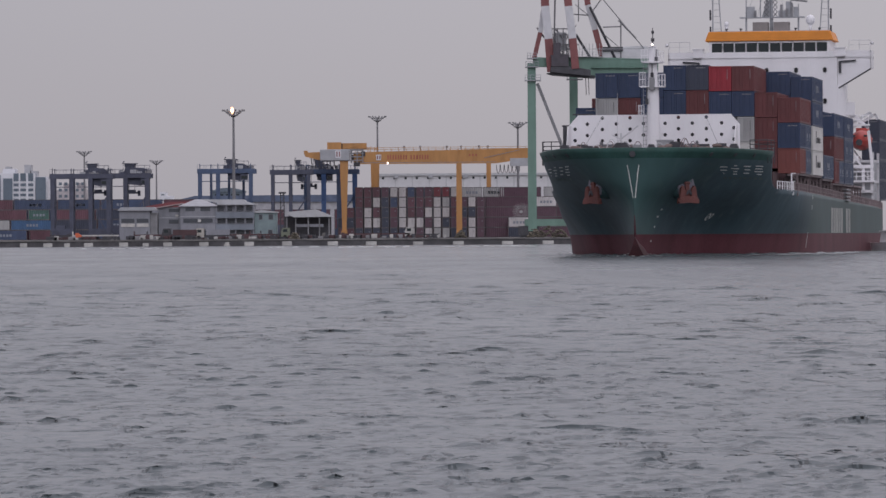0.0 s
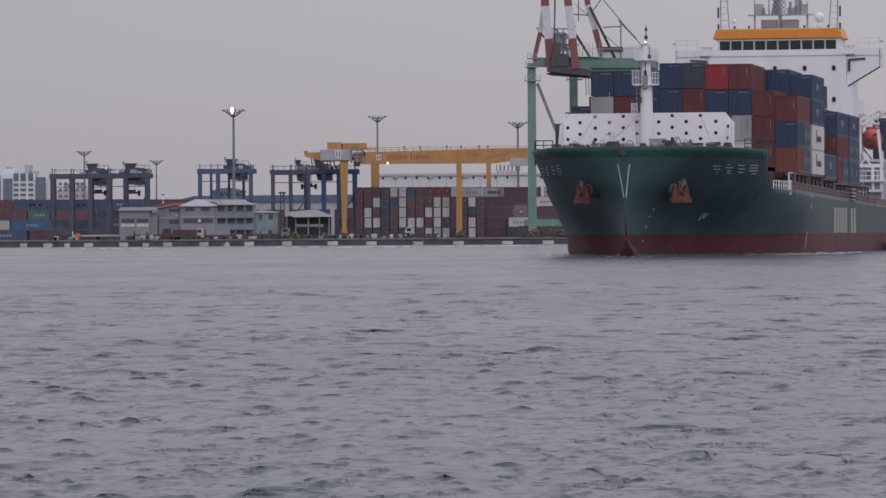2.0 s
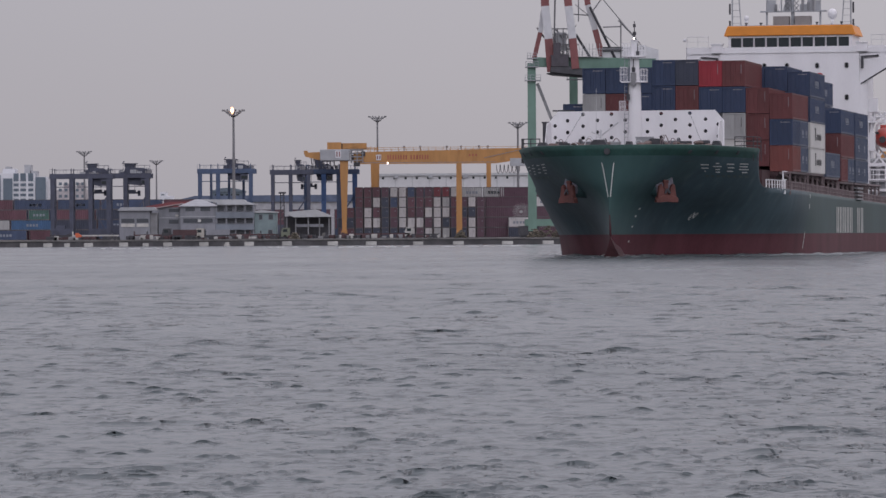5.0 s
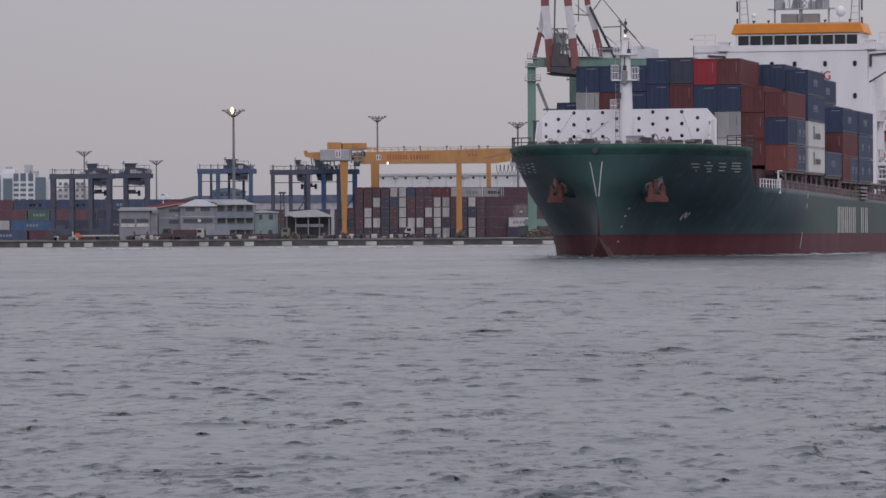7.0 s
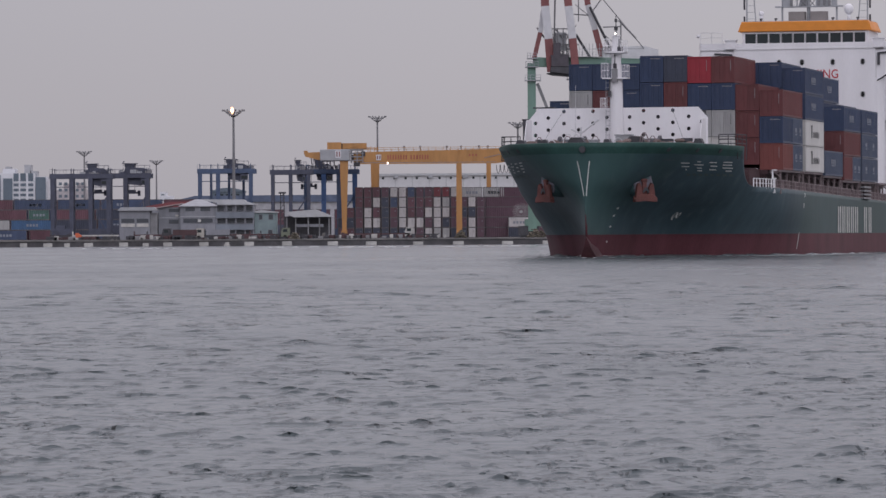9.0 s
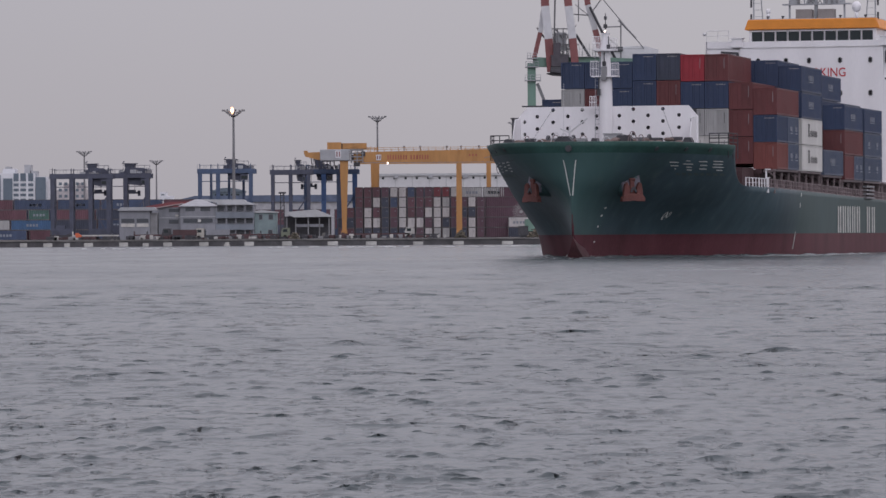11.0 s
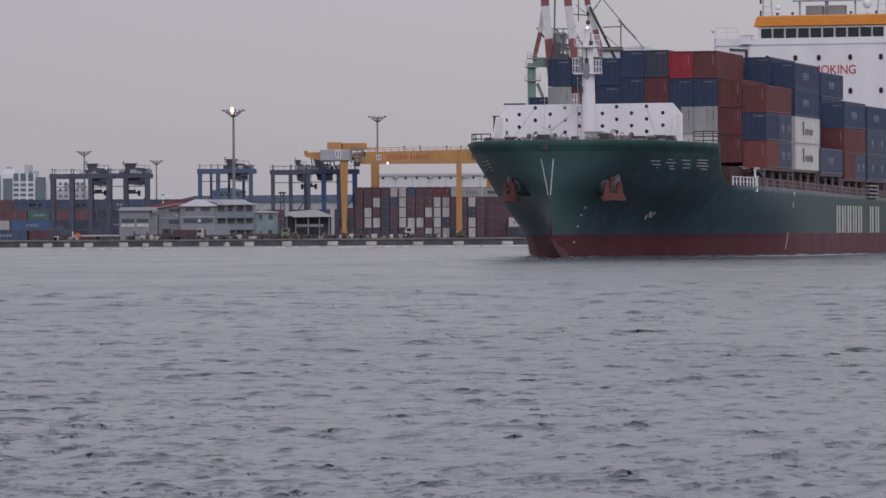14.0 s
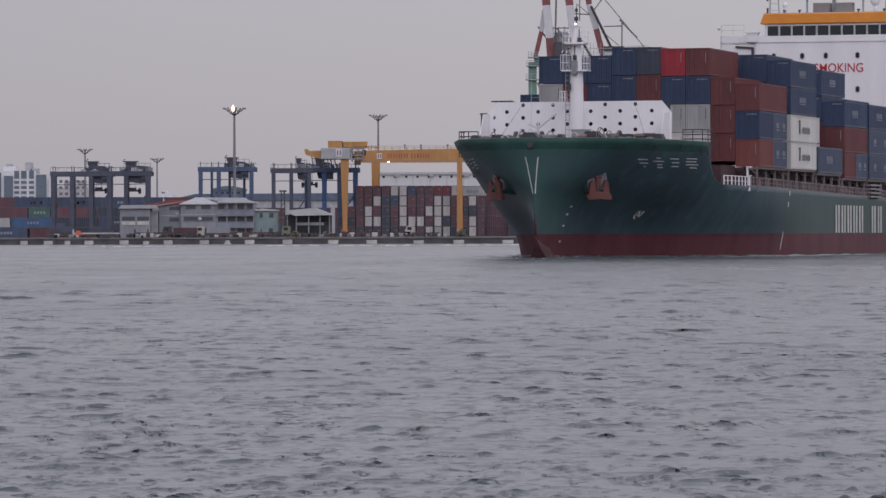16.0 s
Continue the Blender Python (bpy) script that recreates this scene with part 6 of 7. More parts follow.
        part("bogie_beam", bm, mat, c)
    for x, q in zip(legs, legs[1:]):
        bm = bmesh.new()
        tube(bm, (x, -0.2, zt - 3.6), (q, -0.2, zt - 3.6), 0.11, n=6)
        part("tie_rod", bm, mat, c)
    rg = random.Random(int(zt * 10))
    for k in range(9):
        bm = bmesh.new()
        x, w, h = rg.uniform(a - 1, b_ + 1), rg.uniform(0.2, 0.9), rg.uniform(0.3, 1.3)
        box(bm, x - w, x + w, rg.uniform(-0.6, 0), rg.uniform(0.4, 2), zt + 0.02, zt + h)
        part("cable_gear", bm, rg.choice([tm, HOUSE_GREY, STEEL_GREY]), c)
    bm = bmesh.new()
    beam(bm, (a - w * 0.1, 0.6, zt + 3.0), (a + w * 0.55, 0.6, zt + 3.35), 0.9, 0.22)
    part("hoist_roof", bm, tm, trolley)
    # stair on one leg and a power box on the sill
    bm = bmesh.new()
    x = legs[-1]
    beam(bm, (x - 0.6, -0.8, 2.2), (x - 3.4, -0.8, 7.2), 0.35), beam(bm, (x - 3.4, -0.8, 7.2), (x - 0.5, -0.8, 11.6), 0.35)
    part("stair", bm, mat, c)
    bm = bmesh.new()
    box(bm, legs[0] + 0.9, legs[0] + 3.4, -0.8, 0.8, 1.9, 4.0)
    part("power_house", bm, mat, c)
    if spread:
        sx, sz = spread
        bm = bmesh.new()
        box(bm, sx - 2.2, sx + 2.2, depth / 2 - 1, depth / 2 + 1, sz, sz + 0.5)
        box(bm, sx - 1.0, sx + 1.0, depth / 2 - 0.8, depth / 2 + 0.8, sz + 0.5, sz + 1.1)
        box(bm, sx - 2.3, sx - 1.6, depth / 2 - 1, depth / 2 + 1, sz - 0.6, sz + 0.9)
        box(bm, sx + 1.6, sx + 2.3, depth / 2 - 1, depth / 2 + 1, sz - 0.6, sz + 0.9)
        part("spreader", bm, CRANE_DARK, c)
        for q in (-0.7, 0.7):
            bm = bmesh.new()
            tube(bm, (sx + q, depth / 2, sz + 1.1), (sx + q, depth / 2, zt), 0.05, n=5)
            part("hoist_rope", bm, STEEL_DARK, c)
    return c


yard_crane("dark blue-black rubber-tyred yard crane over container rows", dict(x=-98.99, y=1230, z=QZ), (-7.14, -1.99, 3.16, 8.08), 18.03, CRANE_DARK, (1.93, 8.08), CRANE_DARK, (5.0, 12.65))
yard_crane("dark yard crane beside another over container rows", dict(x=-85.75, y=1250, z=QZ), (-6.48, -1.95, 3.99), 18.38, CRANE_DARK, (-2.58, 4.77), CRANE_DARK, (-0.39, 12.75))
yard_crane("blue rubber-tyred yard crane behind the office", dict(x=-62.37, y=1300, z=QZ), (-7.39, -2.19, 7.23), 20.23, CRANE_BLUE, (-0.24, 6.58), CRANE_BLUE, None, 12, 1.05, 2.6)
yard_crane("dark blue yard crane with open portal", dict(x=-45.06, y=1270, z=QZ), (-2.69, 2.31, 7.39), 19.36, CRANE_DARK, (3.58, 6.75), CRANE_DARK, None, 9, 0.85)
yard_crane("bright blue rubber-tyred yard crane beside the yellow one", dict(x=-34.35, y=1285, z=QZ), (-4.41, 0.57, 4.91, 9.4), 19.67, CRANE_BLUE, (-2.32, 3.3), CRANE_BRIGHT, (-3.77, 14.69), 9, 1.25)


# ---- the yellow yard crane ----
NAME_RED = paint("faded_red_lettering", (0.33, 0.085, 0.06), 0.6, vary=0.15, wear=0.2)


def build_yellow_crane():
    c = thing("yard_crane", "large yellow gantry crane with a grey machinery house", "gantry crane", "rubber-tyred cranes in the yard", x=-7.75, y=1270, z=QZ)
    zt, zb = 24.45, 21.27
    for y in (0, 27):
        bm = bmesh.new()
        x0 = -17.22
        prism(bm, [(x0, zb), (23.1, zb), (32.3, 22.58), (32.3, 25.12), (x0, 24.16)], "y", y - 0.6, y + 0.6)
        part("girder", bm, CRANE_YELLOW, c, "yellow box girder")
        bm = bmesh.new()
        for x in np.arange(x0, 31.83, 2.1):
            tube(bm, (x, y - 0.6, zt), (x, y - 0.6, zt + 1.1), 0.06, n=5)
        tube(bm, (x0, y - 0.6, zt + 1.0), (31.83, y - 0.6, zt + 1.1), 0.06, n=5)
        part("walkway_rail", bm, CRANE_YELLOW, c)
    for x, w, w2, y in ((-19.9, 2.35, 1.15, 0), (-11.59, 2.5, 1.9, 27), (12.38, 1.5, 1.6, 0), (21.0, 1.3, 1.3, 27)):
        bm = bmesh.new()
        prism(bm, [(x - w / 2, zb + 0.5), (x + w / 2, zb + 0.5), (x + w2 / 2, 2.2), (x - w2 / 2, 2.2)], "y", y - 0.7, y + 0.7)
        part("leg", bm, CRANE_YELLOW, c)
        for q in (-2.2, 2.2):
            bm = bmesh.new()
            tube(bm, (x - 0.45, y + q, 0.75), (x + 0.45, y + q, 0.75), 0.75, n=12)
            part("wheel", bm, STEEL_DARK, c)
        bm = bmesh.new()
        box(bm, x - 0.8, x + 0.8, y - 3, y + 3, 1.2, 2.2)
        part("bogie", bm, CRANE_YELLOW, c)
    bm = bmesh.new()
    box(bm, -26.6, -18.3, -1.5, 8, 21.83, 25.0)
    bmesh.ops.bevel(bm, geom=bm.edges[:], offset=0.15, segments=1, affect="EDGES")
    part("machinery_house", bm, HOUSE_GREY, c, "pale grey machinery house")
    bm = bmesh.new()
    box(bm, -22.3, -20.72, -1.56, -1.5, 22.62, 24.69)
    part("house_mark", bm, CRANE_WHITE, c)
    for a in (-21.99, -21.27):
        boxes("mark_bar", [(a, a + 0.3, -1.6, -1.56, 22.94, 24.37)], CRANE_RED, c)
    # open trolley frame beside the house
    bm = bmesh.new()
    for z in (21.9, 22.9, 23.9, 24.9):
        beam(bm, (-18.3, -1.2, z), (-14.6, -1.2, z), 0.3)
        beam(bm, (-18.3, 6, z), (-14.6, 6, z), 0.3)
    for x in (-17.9, -16.2, -14.6):
        beam(bm, (x, -1.2, 21.2), (x, -1.2, 25.1), 0.28)
        beam(bm, (x, 6, 21.2), (x, 6, 25.1), 0.28)
    part("trolley_frame", bm, STEEL_GREY, c, "grey open trolley frame")
    boxes("hoist_drum", [(-17.8, -15.0, 0.5, 4, 21.8, 23.4)], STEEL_DARK, c)
    boxes("drive_box", [(-17.2, -15.4, -1.0, 0.2, 20.2, 21.4), (-15.0, -13.9, -0.9, 0.3, 23.0, 24.4)], STEEL_DARK, c)
    bm = bmesh.new()
    box(bm, -24.6, -20.6, -0.5, 7, 25.02, 27.0)
    box(bm, -20.3, -13.6, -0.5, 7, 25.15, 26.75)
    part("hoist_cover", bm, CRANE_YELLOW, c)
    boxes("cover_slot", [(-20.6, -20.3, 0.2, 6.5, 25.05, 26.7)], STEEL_DARK, c)
    bm = bmesh.new()
    for x in (-13.2, -12.5, -11.4, -10.6):
        tube(bm, (x, -0.3, 24.3), (x + 0.2, -0.3, 25.8 + 0.25 * math.sin(x * 3)), 0.1, n=5)
    tube(bm, (-13.6, -0.3, 25.3), (-10.2, -0.3, 25.1), 0.09, n=5)
    part("trolley_rail", bm, CRANE_YELLOW, c)
    bm = bmesh.new()
    prism(bm, [(-31.35, 24.72), (-30.3, 24.72), (-29.9, 24.2), (-26.5, 24.35), (-26.5, 22.1), (-27.2, 22.1), (-30.88, 23.1)], "y", 1.2, 2.4)
    part("cantilever", bm, CRANE_YELLOW, c)
    for x in (-29.29, -28.34, -27.22, -26.11, -25.0, -24.05, -22.94):
        bm = bmesh.new()
        tube(bm, (x, 1.8, 23.26), (x + 0.5, 1.8, 19.77), 0.14, n=6)
        part("cable_loop", bm, STEEL_DARK, c)
    for x in (23.41, 24.53, 25.64, 26.75, 27.86, 28.97):
        bm = bmesh.new()
        for q in range(6):
            a, b_ = math.pi * q / 6, math.pi * (q + 1) / 6
            tube(bm, (x + 0.5 * math.cos(a), -0.8, 20.4 - 2.4 * math.sin(a)), (x + 0.5 * math.cos(b_), -0.8, 20.4 - 2.4 * math.sin(b_)), 0.09, n=5)
        part("cable_loop", bm, STEEL_DARK, c)
    bm = bmesh.new()
    box(bm, 26.75, 32.62, -1.0, 3, 20.06, 22.28)
    part("electric_house", bm, HOUSE_GREY, c, "pale grey electric house")
    # plain red bars where the company name stands
    for k, (a, b_) in enumerate(((686, 693), (696, 703), (706, 713), (716, 723), (730, 738), (741, 744), (747, 754), (757, 764))):
        bm = bmesh.new()
        x = (-7.7) + (a - 686) * 0.1475
        wide = (b_ - a) * 0.1475
        for q in ((x, x + 0.34), (x + wide - 0.34, x + wide)) if wide > 0.7 else ((x, x + wide),):
            box(bm, *q, -0.64, -0.6, 22.1, 23.35)
        part("name_bar", bm, NAME_RED, c)
    bm = bmesh.new()
    box(bm, -10.87, -9.45, -0.64, -0.6, 21.89, 23.48)
    part("girder_mark", bm, CRANE_WHITE, c)
    for x in (-10.6, -9.95):
        boxes("mark_bar", [(x, x + 0.28, -0.67, -0.64, 22.2, 23.2)], CRANE_RED, c)
    for x in (4.7, 12.3, 19.8):
        boxes("girder_joint", [(x, x + 0.2, -0.75, -0.6, 21.2, 24.4)], CRANE_YELLOW, c)
    for x in (15.2, 16.1, 17.0):
        boxes("name_bar", [(x, x + 0.4, -0.64, -0.6, 22.9, 23.5)], NAME_RED, c)
    bm = bmesh.new()
    beam(bm, (19.5, -0.7, 22.4), (29.5, -0.7, 24.6), 0.14)
    part("girder_stay", bm, STEEL_GREY, c)
    boxes("girder_edge", [(-17.2, 23.0, -0.72, -0.6, 21.15, 21.3)], STEEL_GREY, c)
    for x in (-3.0, 1.5, 9.0, 13.0, 18.0, 20.5):
        bm = bmesh.new()
        tube(bm, (x, 0, 24.3), (x, 0, 25.6), 0.14, n=6)
        box(bm, x - 0.3, x + 0.3, -0.3, 0.3, 25.4, 25.9)
        part("girder_lamp", bm, STEEL_GREY, c)
    bm = bmesh.new()
    ball(bm, (-7.62, -1.2, 21.0), 0.24)
    part("work_lamp", bm, LAMP_WHITE, c, "lit white work lamp")


build_yellow_crane()
east = thing("yard_crane", "yellow gantry crane standing farther along the yard", "gantry crane", "rubber-tyred cranes in the yard", x=135.91, y=1270, z=QZ)
boxes("girder", [(-12.94, 12.78, -0.6, 0.6, 20.32, 23.49)], CRANE_YELLOW, east)
for x in (-7.86, 11.51):
    boxes("leg", [(x - 0.9, x + 0.9, -0.7, 0.7, 0, 20.32)], CRANE_YELLOW, east)


# ---- a pilot launch beside the ship's quarter ----
LAUNCH = [(t, 55.57 + 0.75 * t, 555.0 + 1.2 * t) for t in (0.0, 4.0, 8.0, 12.0, 16.0)]


def build_launch():
    t = thing("harbour_launch", "small white and dark harbour launch under way beside the ship", "boat", "", x=LAUNCH[0][1], y=LAUNCH[0][2])
    bm = bmesh.new()
    rings = []
    for y, w, zt in ((-3.6, 0.15, 1.35), (-2.6, 1.0, 1.2), (-1.0, 1.5, 1.05), (2.0, 1.6, 0.95), (3.6, 1.5, 0.95)):
        rings.append([bm.verts.new(p) for p in ((-w, y, zt), (-w * 0.75, y, -0.3), (w * 0.75, y, -0.3), (w, y, zt))])
    for p, q in zip(rings, rings[1:]):
        for i in range(4):
            bm.faces.new((p[i], p[(i + 1) % 4], q[(i + 1) % 4], q[i]))
    bm.faces.new(rings[0]), bm.faces.new(rings[-1][::-1])
    part("hull", bm, SHIP_WHITE, t)
    bm = bmesh.new()
    prism(bm, [(-1.2, 1.0), (1.2, 1.0), (1.0, 2.3), (-1.0, 2.3)], "y", -1.2, 1.8)
    part("cabin", bm, SHIP_WHITE, t)
    boxes("cabin_roof", [(-1.15, 1.15, -1.4, 2.0, 2.3, 2.45)], SHIP_WHITE, t)
    boxes("windscreen", [(-0.8, 0.8, -1.24, -1.2, 1.6, 2.1)], WINDOW, t)
    bm = bmesh.new()
    ball(bm, (-0.5, -0.5, 2.7), 0.3)
    part("radome", bm, SHIP_WHITE, t)
    return t


launch = build_launch()


# ---- the green ship-to-shore crane ----
def build_quay_crane():
    c = thing("quay_crane", "green ship-to-shore crane with red and white striped upper legs", "crane", "", x=22.12, y=1112, z=QZ)
    Z0 = 0.0
    for x, y in ((-0.07, 0), (10.7, 16)):
        bm = bmesh.new()
        prism(bm, [(x - 1.05, 1.6), (x + 1.05, 1.6), (x + 1.0, 42.91), (x - 1.0, 42.91)], "y", y - 1, y + 1)
        part("leg", bm, CRANE_GREEN, c, "green box-section leg")
    for y in (0, 16):
        bm = bmesh.new()
        box(bm, -1.73, 15.22, y - 0.9, y + 0.9, 2.87, 4.54)
        part("sill_beam", bm, CRANE_GREEN, c)
        for x in (-0.9, 13.56):
            bm = bmesh.new()
            box(bm, x - 2.4, x + 2.4, y - 0.6, y + 0.6, 0.5, 2.87)
            for q in (-1.6, -0.5, 0.6, 1.7):
                tube(bm, (x + q, y - 0.3, 0.42), (x + q, y + 0.3, 0.42), 0.4, n=10)
            part("bogie", bm, STEEL_DARK, c)
    bm = bmesh.new()
    beam(bm, (1.34, 0, 37.9), (7.5, 0, 22.02), 0.75)
    part("brace", bm, STEEL_GREY, c)
    bm = bmesh.new()
    beam(bm, (0.4, 0, 43.19), (31.11, 3, 41.89), 2.0, 2.3)
    part("portal_beam", bm, CRANE_GREEN, c)
    bm = bmesh.new()
    prism(bm, [(4.84, 39.83), (15.12, 39.21), (30.41, 40.23), (30.42, 43.56), (9.57, 44.39), (5.4, 42.33)], "y", -3, -1.6)
    part("boom_girder", bm, CRANE_GREEN, c)
    bm = bmesh.new()
    prism(bm, [(3.58, 40.25), (5.1, 39.83), (15.38, 39.0), (15.38, 39.62), (6.08, 40.79)], "y", -4, 2)
    part("girder_underside", bm, STEEL_DARK, c)
    # striped legs of the upper frame
    stripes = [
        [((3.02, -2, 62.63), (3.33, -2, 56.79), CRANE_RED), ((3.33, -2, 56.79), (4.11, -2, 48.73), CRANE_WHITE), ((4.11, -2, 48.73), (4.69, -2, 40.66), CRANE_RED)],
        [((8.3, -4.4, 62.6), (9.0, -4.4, 56.62), CRANE_RED), ((9.0, -4.4, 56.62), (9.95, -4.4, 48.69), CRANE_WHITE), ((9.95, -4.4, 48.69), (10.6, -4.4, 41.3), CRANE_RED)],
        [((13.3, 3, 62.57), (13.96, 3, 57.28), CRANE_RED), ((13.96, 3, 57.28), (15.73, 3, 51.16), CRANE_WHITE), ((15.73, 3, 51.16), (17.36, 3, 44.62), CRANE_RED)],
        [((2.11, 0, 50.41), (0.54, 0, 43.75), CRANE_RED), ((2.84, 0, 55.68), (2.11, 0, 50.41), CRANE_WHITE)],
    ]
    for k, leg in enumerate(stripes):
        w = (1.95, 1.85, 1.4, 1.1)[k]
        for a, b_, m in leg:
            bm = bmesh.new()
            beam(bm, a, b_, w, w)
            part("striped_leg", bm, m, c)
    for a, b_, r in (((16.62, 1, 59.77), (27.66, 1, 46.36), 0.12), ((14.38, 1, 56.72), (21.52, 1, 41.95), 0.34), ((11.0, 4, 50.07), (14.58, 4, 44.22), 0.32), ((17.54, 1, 51.7), (21.99, 1, 51.81), 0.16),
                     ((22.0, 1, 53.34), (21.95, 1, 43.89), 0.17), ((17.67, 1, 50.03), (21.27, 1, 46.95), 0.1), ((21.45, 1, 53.35), (25.73, 1, 48.87), 0.22), ((5.77, -1, 58.44), (5.41, -1, 44.55), 0.22),
                     ((11.62, 1, 59.8), (11.58, 1, 53.13), 0.14), ((9.64, 1, 54.95), (14.09, 1, 54.64), 0.16), ((15.21, 2, 55.88), (17.45, 2, 58.93), 0.16), ((10.77, 1, 57.3), (14.09, 1, 54.64), 0.1)):
        bm = bmesh.new()
        tube(bm, a, b_, r, n=6)
        part("stay", bm, STEEL_DARK if r > 0.3 else MAST_GREY, c)
    # lift tower and cabins
    bm = bmesh.new()
    for x in (4.94, 6.33, 7.72, 9.11):
        beam(bm, (x, -1, 41.07), (x, -1, 51.49), 0.28)
    for z in (41.11, 43.47, 45.0, 47.36, 49.86, 51.25):
        beam(bm, (4.94, -1, z), (9.11, -1, z), 0.25)
    part("stair_tower", bm, STEEL_GREY, c, "grey lattice stair tower")
    bm = bmesh.new()
    box(bm, 4.8, 9.94, -0.6, 2, 40.65, 44.12)
    box(bm, 5.08, 7.02, -0.8, 1, 44.12, 47.88)
    part("trolley_cabin", bm, paint("trolley_plum_grey", (0.10, 0.085, 0.10), 0.6), c, "dark trolley cabin")
    bm = bmesh.new()
    box(bm, 5.91, 8.55, -0.4, 2, 45.93, 50.38)
    part("lift_shaft", bm, HOUSE_GREY, c)
    bm = bmesh.new()
    prism(bm, [(17.37, 43.92), (31.26, 43.0), (31.26, 46.06), (27.66, 47.05), (17.37, 46.7)], "y", 1, 9)
    part("machinery_house", bm, CRANE_WHITE, c, "pale machinery house")
    bm = bmesh.new()
    box(bm, 17.45, 22.45, 0.6, 0.95, 45.71, 46.82)
    part("louvre", bm, STEEL_DARK, c)
    # hoist machinery, ladders and rods between the striped legs
    rr = random.Random(77)
    plum = paint("machinery_plum_grey", (0.085, 0.075, 0.09), 0.6, vary=0.25)
    for k in range(30):
        bm = bmesh.new()
        x, z = rr.uniform(3.47, 9.59), rr.uniform(40.65, 49.82)
        L = rr.uniform(1.2, 4.2)
        dx, dz = rr.choice([(1, 0), (0, 1), (0, 1), (0.6, 0.8), (-0.6, 0.8)])
        beam(bm, (x, rr.uniform(-1.5, 3), z), (x + dx * L, 1, z + dz * L), rr.uniform(0.14, 0.4))
        part("machinery_strut", bm, rr.choice([plum, plum, STEEL_GREY]), c)
    # driver's cab and dark trolley slung before the girder, walkways along it
    bm = bmesh.new()
    box(bm, 4.7, 8.9, -5.2, -3.1, 41.9, 44.6)
    box(bm, 5.2, 7.0, -5.0, -3.2, 44.6, 47.6)
    box(bm, 4.5, 9.2, -5.3, -3.05, 44.45, 44.62)
    part("trolley_body", bm, plum, c, "dark plum-grey trolley body")
    bm = bmesh.new()
    prism(bm, [(4.4, 40.5), (14.3, 39.5), (14.3, 41.0), (9.4, 41.85), (4.6, 41.85)], "y", -5.0, -3.15)
    part("trolley_girder", bm, STEEL_DARK, c, "dark underside of the trolley girder")
    for a, b_, z in ((9.6, 17.5, 44.3), (14.5, 30.2, 41.6)):
        bm = bmesh.new()
        box(bm, a, b_, -4.0, -3.05, z - 0.1, z)
        for x in np.arange(a, b_, 1.3):
            tube(bm, (x, -3.95, z), (x, -3.95, z + 1.1), 0.05, n=5)
        for h in (0.55, 1.1):
            tube(bm, (a, -3.95, z + h), (b_, -3.95, z + h), 0.05, n=5)
        part("walkway", bm, HOUSE_GREY if z > 43 else CRANE_GREEN, c)
    boxes("girder_flange", [(15.0, 30.4, -3.2, -1.4, 40.15, 40.4), (9.6, 30.4, -3.15, -1.4, 43.55, 43.75)], CRANE_GREEN, c)
    for x in np.arange(16.0, 30.0, 2.8):
        boxes("girder_rib", [(x, x + 0.18, -3.1, -3.0, 40.4, 43.5)], CRANE_GREEN, c)
    # platforms with rails on the leg
    for zc, xa, xb in ((44.03, -1.18, 1.32), (41.94, -1.59, 1.6), (38.61, -1.73, 2.16), (38.82, 8.55, 12.44)):
        bm = bmesh.new()
        box(bm, xa, xb, -2, 2, zc - 0.12, zc + 0.12)
        for x in np.linspace(xa + 0.05, xb - 0.05, 4):
            tube(bm, (x, -2, zc), (x, -2, zc + 1.3), 0.06, n=5)
        for h in (0.65, 1.3):
            tube(bm, (xa, -2, zc + h), (xb, -2, zc + h), 0.06, n=5)
        part("platform", bm, HOUSE_GREY, c)
    bm = bmesh.new()
    box(bm, 11.61, 27.46, -2.2, -2.0, 46.13, 46.27)
    for x in np.linspace(11.61, 16.61, 7):
        tube(bm, (x, -2.1, 44.08), (x, -2.1, 47.56), 0.06, n=5)
    part("girder_rail", bm, HOUSE_GREY, c)
    for x in (13.21, 13.9):
        bm = bmesh.new()
        tube(bm, (x, 0, 39.22), (x + 0.15, 0, 35.05), 0.09, n=5)
        part("festoon_cable", bm, STEEL_DARK, c)


build_quay_crane()


# ---- buildings by the quay ----
ROOF_PINK = paint("faded_pink_roof", (0.34, 0.25, 0.25), 0.6, vary=0.15, wear=0.15)
OFFICE_GLASS = glass("dusty_office_glass", (0.06, 0.068, 0.08), 0.3)
BALCONY_BLUE = paint("balcony_blue_grey", (0.20, 0.225, 0.26), 0.8, vary=0.15, wear=0.2, streak=True)


def storey_windows(parent, xs, z0, z1, y, mat=None):
    for a, b_ in xs:
        bm = bmesh.new()
        beam(bm, (a, y, z0), (b_, y, z0), 0.12), beam(bm, (a, y, z1), (b_, y, z1), 0.12)
        beam(bm, (a, y, z0), (a, y, z1), 0.12), beam(bm, (b_, y, z0), (b_, y, z1), 0.12)
        w = part("window", bm, WALL_PALE, parent)
        bm = bmesh.new()
        box(bm, a + 0.06, b_ - 0.06, y - 0.03, y + 0.02, z0 + 0.06, z1 - 0.06)
        part("pane", bm, mat or OFFICE_GLASS, w)


